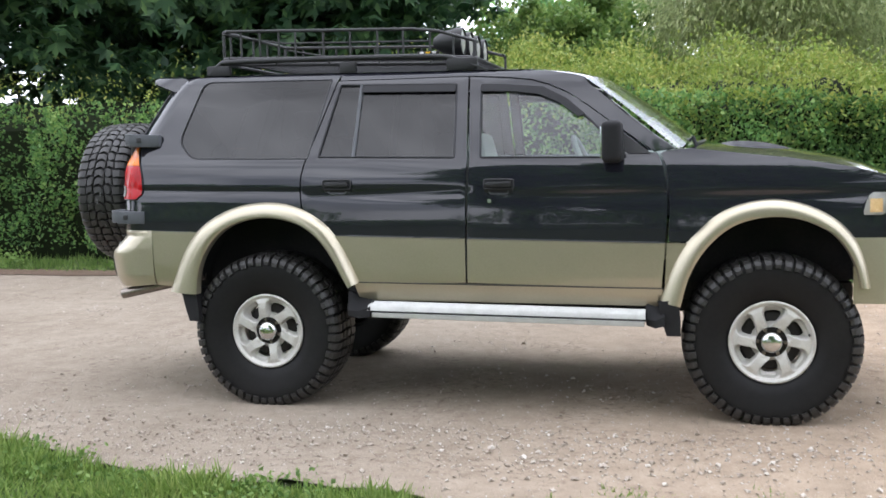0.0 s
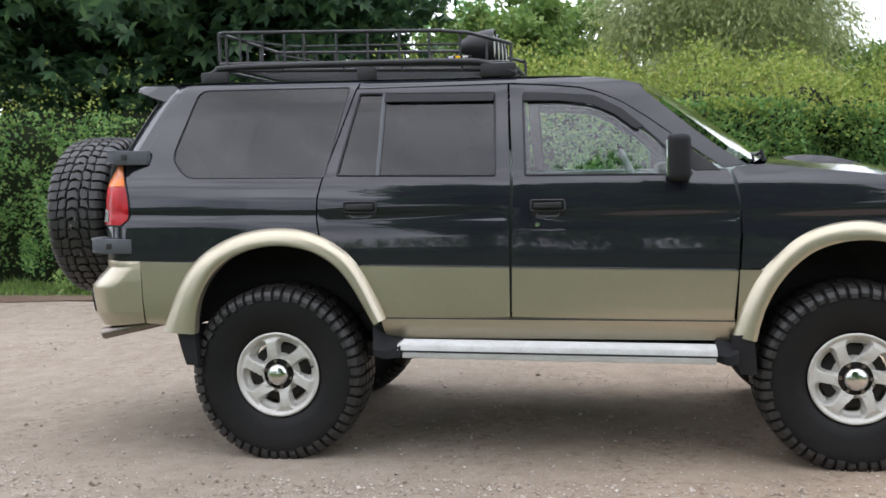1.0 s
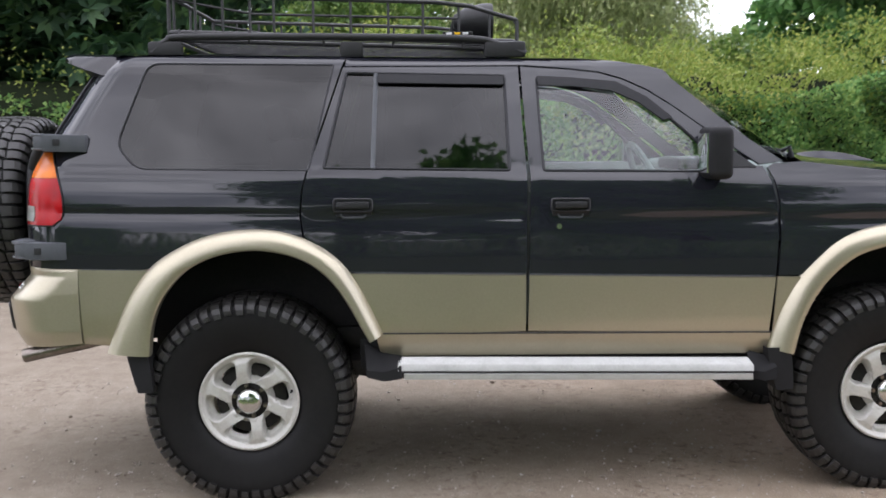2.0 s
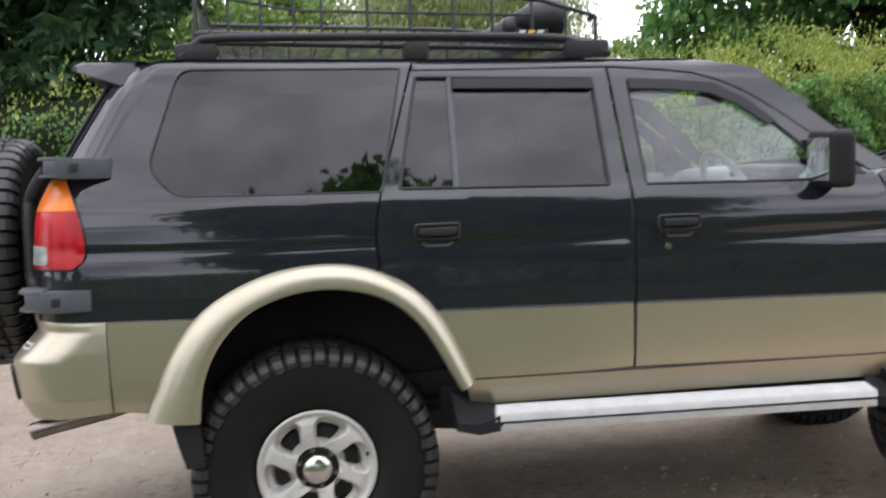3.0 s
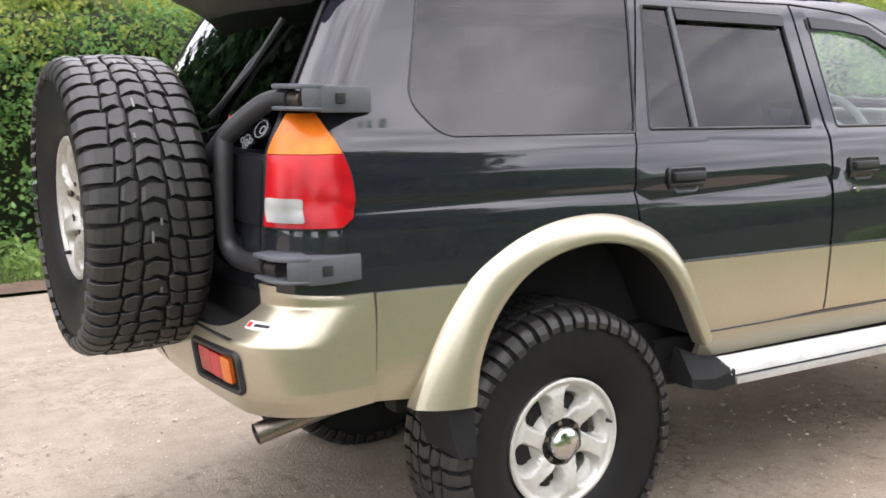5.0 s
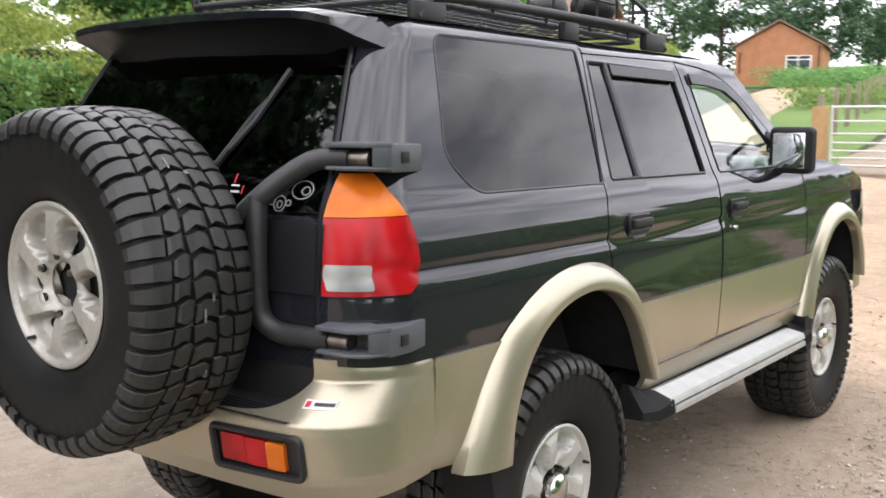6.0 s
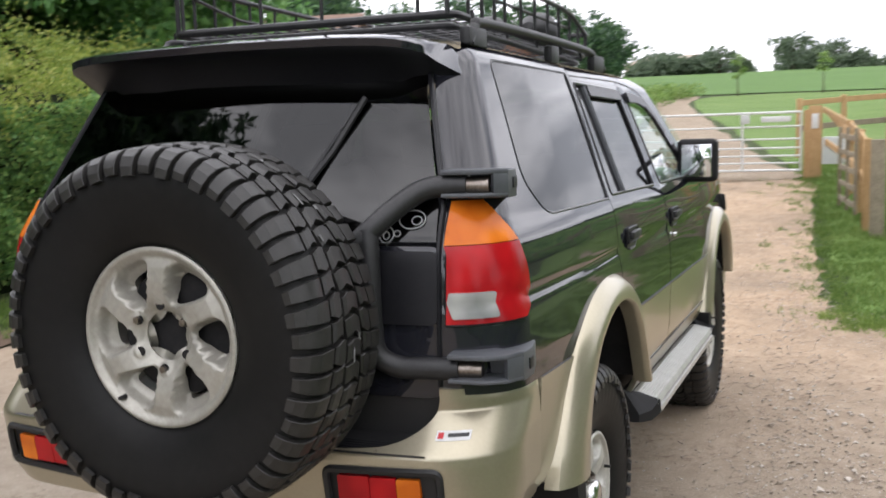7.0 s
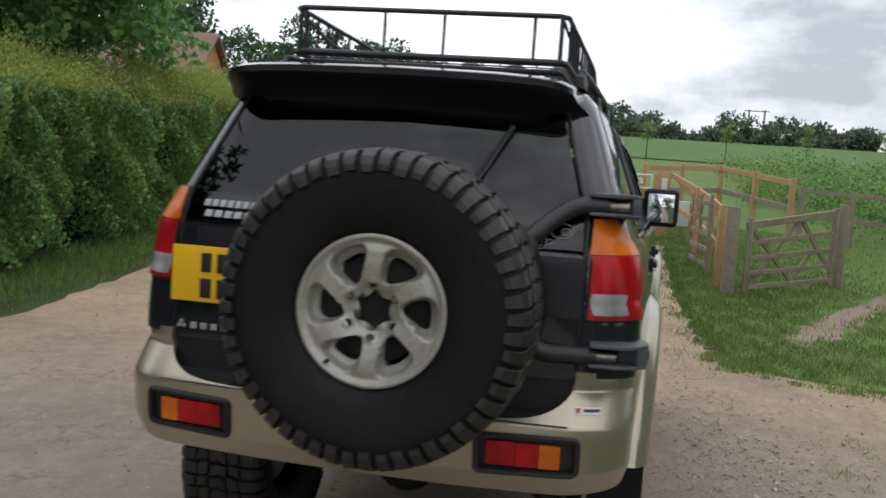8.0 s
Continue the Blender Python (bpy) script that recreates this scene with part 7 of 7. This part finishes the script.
# old five-bar wooden gate
hinge, shut = Vector((9.95, -1.99, gz(9.95, -1.9))), Vector((11.28, -3.33, gz(11.28, -3.3)))
old = thing("wooden_gate", hinge, "weathered grey five-bar wooden field gate", "gate")
d = (shut - hinge)
dn = d.normalized()
for hh in (0.10, 0.28, 0.48, 0.69, 0.93):
    bm = bmesh.new()
    timber(bm, Vector((0, 0, hh)), d + Vector((0, 0, hh * 1.16)), 0.03 if hh < 0.9 else 0.06, 0.06 if hh < 0.9 else 0.095)
    part("bar", bm, WOOD, old)
for f, hh in ((0.03, 1.04), (0.97, 1.14)):
    bm = bmesh.new()
    timber(bm, d * f + Vector((0, 0, 0.02)), d * f + Vector((0, 0, hh)), 0.08, 0.08)
    part("stile", bm, WOOD, old)
for a, za, b, zb in ((0.06, 0.10, 0.55, 0.98), (0.08, 0.86, 0.52, 0.14), (0.93, 0.30, 0.58, 1.0), (0.52, 0.14, 0.72, 0.52)):
    bm = bmesh.new()
    timber(bm, d * a + Vector((0.03, 0, za)), d * b + Vector((0.03, 0, zb)), 0.03, 0.07)
    part("brace", bm, WOOD, old)
for at, w_, hh in ((hinge + Vector((-0.02, 0.19, 0)), 0.17, 1.17), (shut + dn * 0.12, 0.11, 1.20)):
    gp = thing("gate_post", at, "old weathered square gate post", "post", "gate posts")
    bm = bmesh.new()
    box(bm, (0, 0, hh / 2 - 0.1), (w_, w_, hh + 0.2), 0.015)
    part("post", bm, WOOD, gp)
old2 = thing("leaning_gate", (12.3, -1.33, gz(12.3, -1.3)), "old pale gate leaning against the fence", "gate")
for k in range(5):
    bm = bmesh.new()
    timber(bm, (0, 0, 0.15 + 0.22 * k), (-1.4, -0.22, 0.13 + 0.22 * k), 0.03, 0.07)
    part("bar", bm, WOOD, old2)
for x in (0, -0.7, -1.4):
    bm = bmesh.new()
    timber(bm, (x, x * 0.157, 0.02), (x, x * 0.157, 1.15), 0.05, 0.07)
    part("stile", bm, WOOD, old2)

# scrub beyond the paddock and beside the far fence
def scrub(name, x0, x1, y0, y1, hh, n, leaf, mat, label):
    k = 60
    cx, cy = RNG.uniform(x0, x1, k), RNG.uniform(y0, y1, k)
    ch = RNG.uniform(0.5, 1.0, k) * hh
    i = RNG.integers(0, k, n)
    v = unit(n) * RNG.random((n, 1)) ** 0.4
    p = np.stack([cx[i] + v[:, 0] * ch[i] * 0.8, cy[i] + v[:, 1] * ch[i] * 0.8, ch[i] * 0.5 + v[:, 2] * ch[i] * 0.5], 1)
    p[:, 2] += height(p[:, 0], p[:, 1])
    return tagged(leaves(name, p, unit(n) + (0, 0, 0.2), unit(n), RNG.uniform(0.7, 1.3, n) * leaf, RNG.uniform(0.5, 0.9, n) * leaf, mat), label, "bushes", kind="stuff")


scrub("scrub", 18, 34, -16, -4.6, 1.7, 26000, 0.10, HEDGELEAF, "dense green scrub beyond the wooden fences")
scrub("scrub", 22, 40, -9, -3.2, 1.2, 14000, 0.09, BUSH, "tall green weeds along the paddock edge")
scrub("scrub", 14, 19, -9.5, -5.5, 1.3, 9000, 0.08, HEDGELEAF, "dark overgrown bushes at the paddock corner")
scrub("drive_bushes", 34, 58, 7.2, 10.5, 1.1, 9000, 0.14, BUSH, "rough grass and bushes along the drive fence")
scrub("house_shrubs", 58, 66, 13, 21, 1.5, 8000, 0.16, MAPLE, "garden shrubs in front of the brick house")

drive_fence = thing("drive_fence", (20, 4.0, gz(20, 4)), "row of dark timber fence posts beside the drive", "fence")
o = Vector((20, 4.0, gz(20, 4)))
for k in range(14):
    x = 20 + 3.1 * k
    y = 4.6 + 0.19 * (x - 20)
    bm = bmesh.new()
    timber(bm, Vector((x, y, gz(x, y) - 0.1)) - o, Vector((x, y, gz(x, y) + 1.15)) - o, 0.11, 0.11)
    part("post", bm, WOOD, drive_fence)

# saplings along the field edge
for k in range(9):
    x, y = 57 + 0.4 * k, 5 - 4.6 * k
    clump_tree("sapling", (x, y, gz(x, y)), (x, y, gz(x, y) + 1.75), (0.35, 0.35, 0.75), 12, 30, 0.12, BUSH, "young staked tree at the field's edge", 0.035, 0.28, 200 + k, limbs=2)


def house(name, place, turn, width, length, wall, ridge, label, wall_mat, roof_mat, window=True):
    h = thing(name, place, label, "house")
    h.rotation_euler = (0, 0, radians(turn))
    bm = bmesh.new()
    w2 = width / 2
    front = [(0, -w2, 0), (0, w2, 0), (0, w2, wall), (0, 0, ridge), (0, -w2, wall)]
    vs = [[bm.verts.new((x + dx, y, z)) for x, y, z in front] for dx in (0, length)]
    bm.faces.new(vs[0][::-1])
    bm.faces.new(vs[1])
    for j in range(5):
        if j in (0, 1, 4):
            k = (j + 1) % 5
            bm.faces.new((vs[0][j], vs[0][k], vs[1][k], vs[1][j]))
    part("wall", bm, wall_mat, h, smooth=False)
    bm = bmesh.new()
    for sg in (-1, 1):
        a, b = Vector((-0.25, 0, ridge + 0.08)), Vector((-0.25, sg * (w2 + 0.3), wall - 0.1))
        q = [a, b, b + Vector((length + 0.5, 0, 0)), a + Vector((length + 0.5, 0, 0))]
        lo = [bm.verts.new(p) for p in q]
        hi = [bm.verts.new(p + Vector((0, 0, 0.14))) for p in q]
        bm.faces.new(lo), bm.faces.new(hi)
        for j in range(4):
            bm.faces.new((lo[j], lo[(j + 1) % 4], hi[(j + 1) % 4], hi[j]))
    bmesh.ops.recalc_face_normals(bm, faces=bm.faces)
    part("roof", bm, roof_mat, h, smooth=False)
    if window:
        bm = bmesh.new()
        box(bm, (-0.04, -1.35, 1.60), (0.1, 1.7, 1.05), 0.02)
        wf = part("window", bm, WHITEPAINT, h)
        for y, z, a, b in ((-1.73, 1.47, 0.74, 0.66), (-0.95, 1.47, 0.70, 0.66), (-1.73, 1.98, 0.74, 0.20), (-0.95, 1.98, 0.70, 0.20)):
            bm = bmesh.new()
            box(bm, (-0.085, y, z), (0.03, a, b), 0.005)
            part("pane", bm, DARKGLASS, wf)
        bm = bmesh.new()
        tube(bm, [(-0.08, -w2 + 0.25, 0), (-0.08, -w2 + 0.25, wall)], 0.05, 8)
        tube(bm, [(-0.08, w2 - 0.3, 0.9), (-0.08, w2 - 0.3, wall - 0.4)], 0.05, 8)
        part("drainpipe", bm, PLASTIC, h)
    return h


house("brick_house", (67.4, 22.3, gz(67.4, 22) - 0.1), 14, 5.8, 9, 2.8, 4.4, "small red-brick bungalow with a plain gable", BRICK, ROOFTILE)
house("tiled_house", (34, 17.5, gz(34, 17) - 0.2), 100, 6.5, 9, 2.4, 4.7, "low house with a brown tiled roof behind the hedge", BRICK, ROOFTILE, False)
house("barn", (250, 36, gz(250, 36)), 60, 12, 18, 4.0, 5.5, "pale farm barn on the skyline", BARNSKIN, BARNSKIN, False)
for k, (x, y, hh) in enumerate(((76, 30, 9), (84, 25, 8), (92, 30, 10), (80, 36, 9), (100, 24, 8), (112, 26, 7), (42, 24, 7.5), (50, 30, 8), (32, 26, 7), (64, 36, 9), (38, 34, 8))):
    clump_tree("garden_tree", (x, y, gz(x, y)), (x, y, gz(x, y) + hh * 0.55), (hh * 0.5, hh * 0.5, hh * 0.45), 50, 90, 0.35, CHESTNUT, "dark green tree behind the houses", 0.25, 1.2, 300 + k, limbs=3)
pole = thing("power_pole", (240, -22, gz(240, -22)), "distant wooden power pole", "pole")
bm = bmesh.new()
tube(bm, [(0, 0, 0), (0, 0, 8.5)], 0.22, 6)
tube(bm, [(0, 3.5, 0), (0, 3.5, 8.5)], 0.22, 6)
tube(bm, [(0, -1, 8.2), (0, 4.5, 8.2)], 0.14, 6)
part("pole_frame", bm, WOOD, pole)
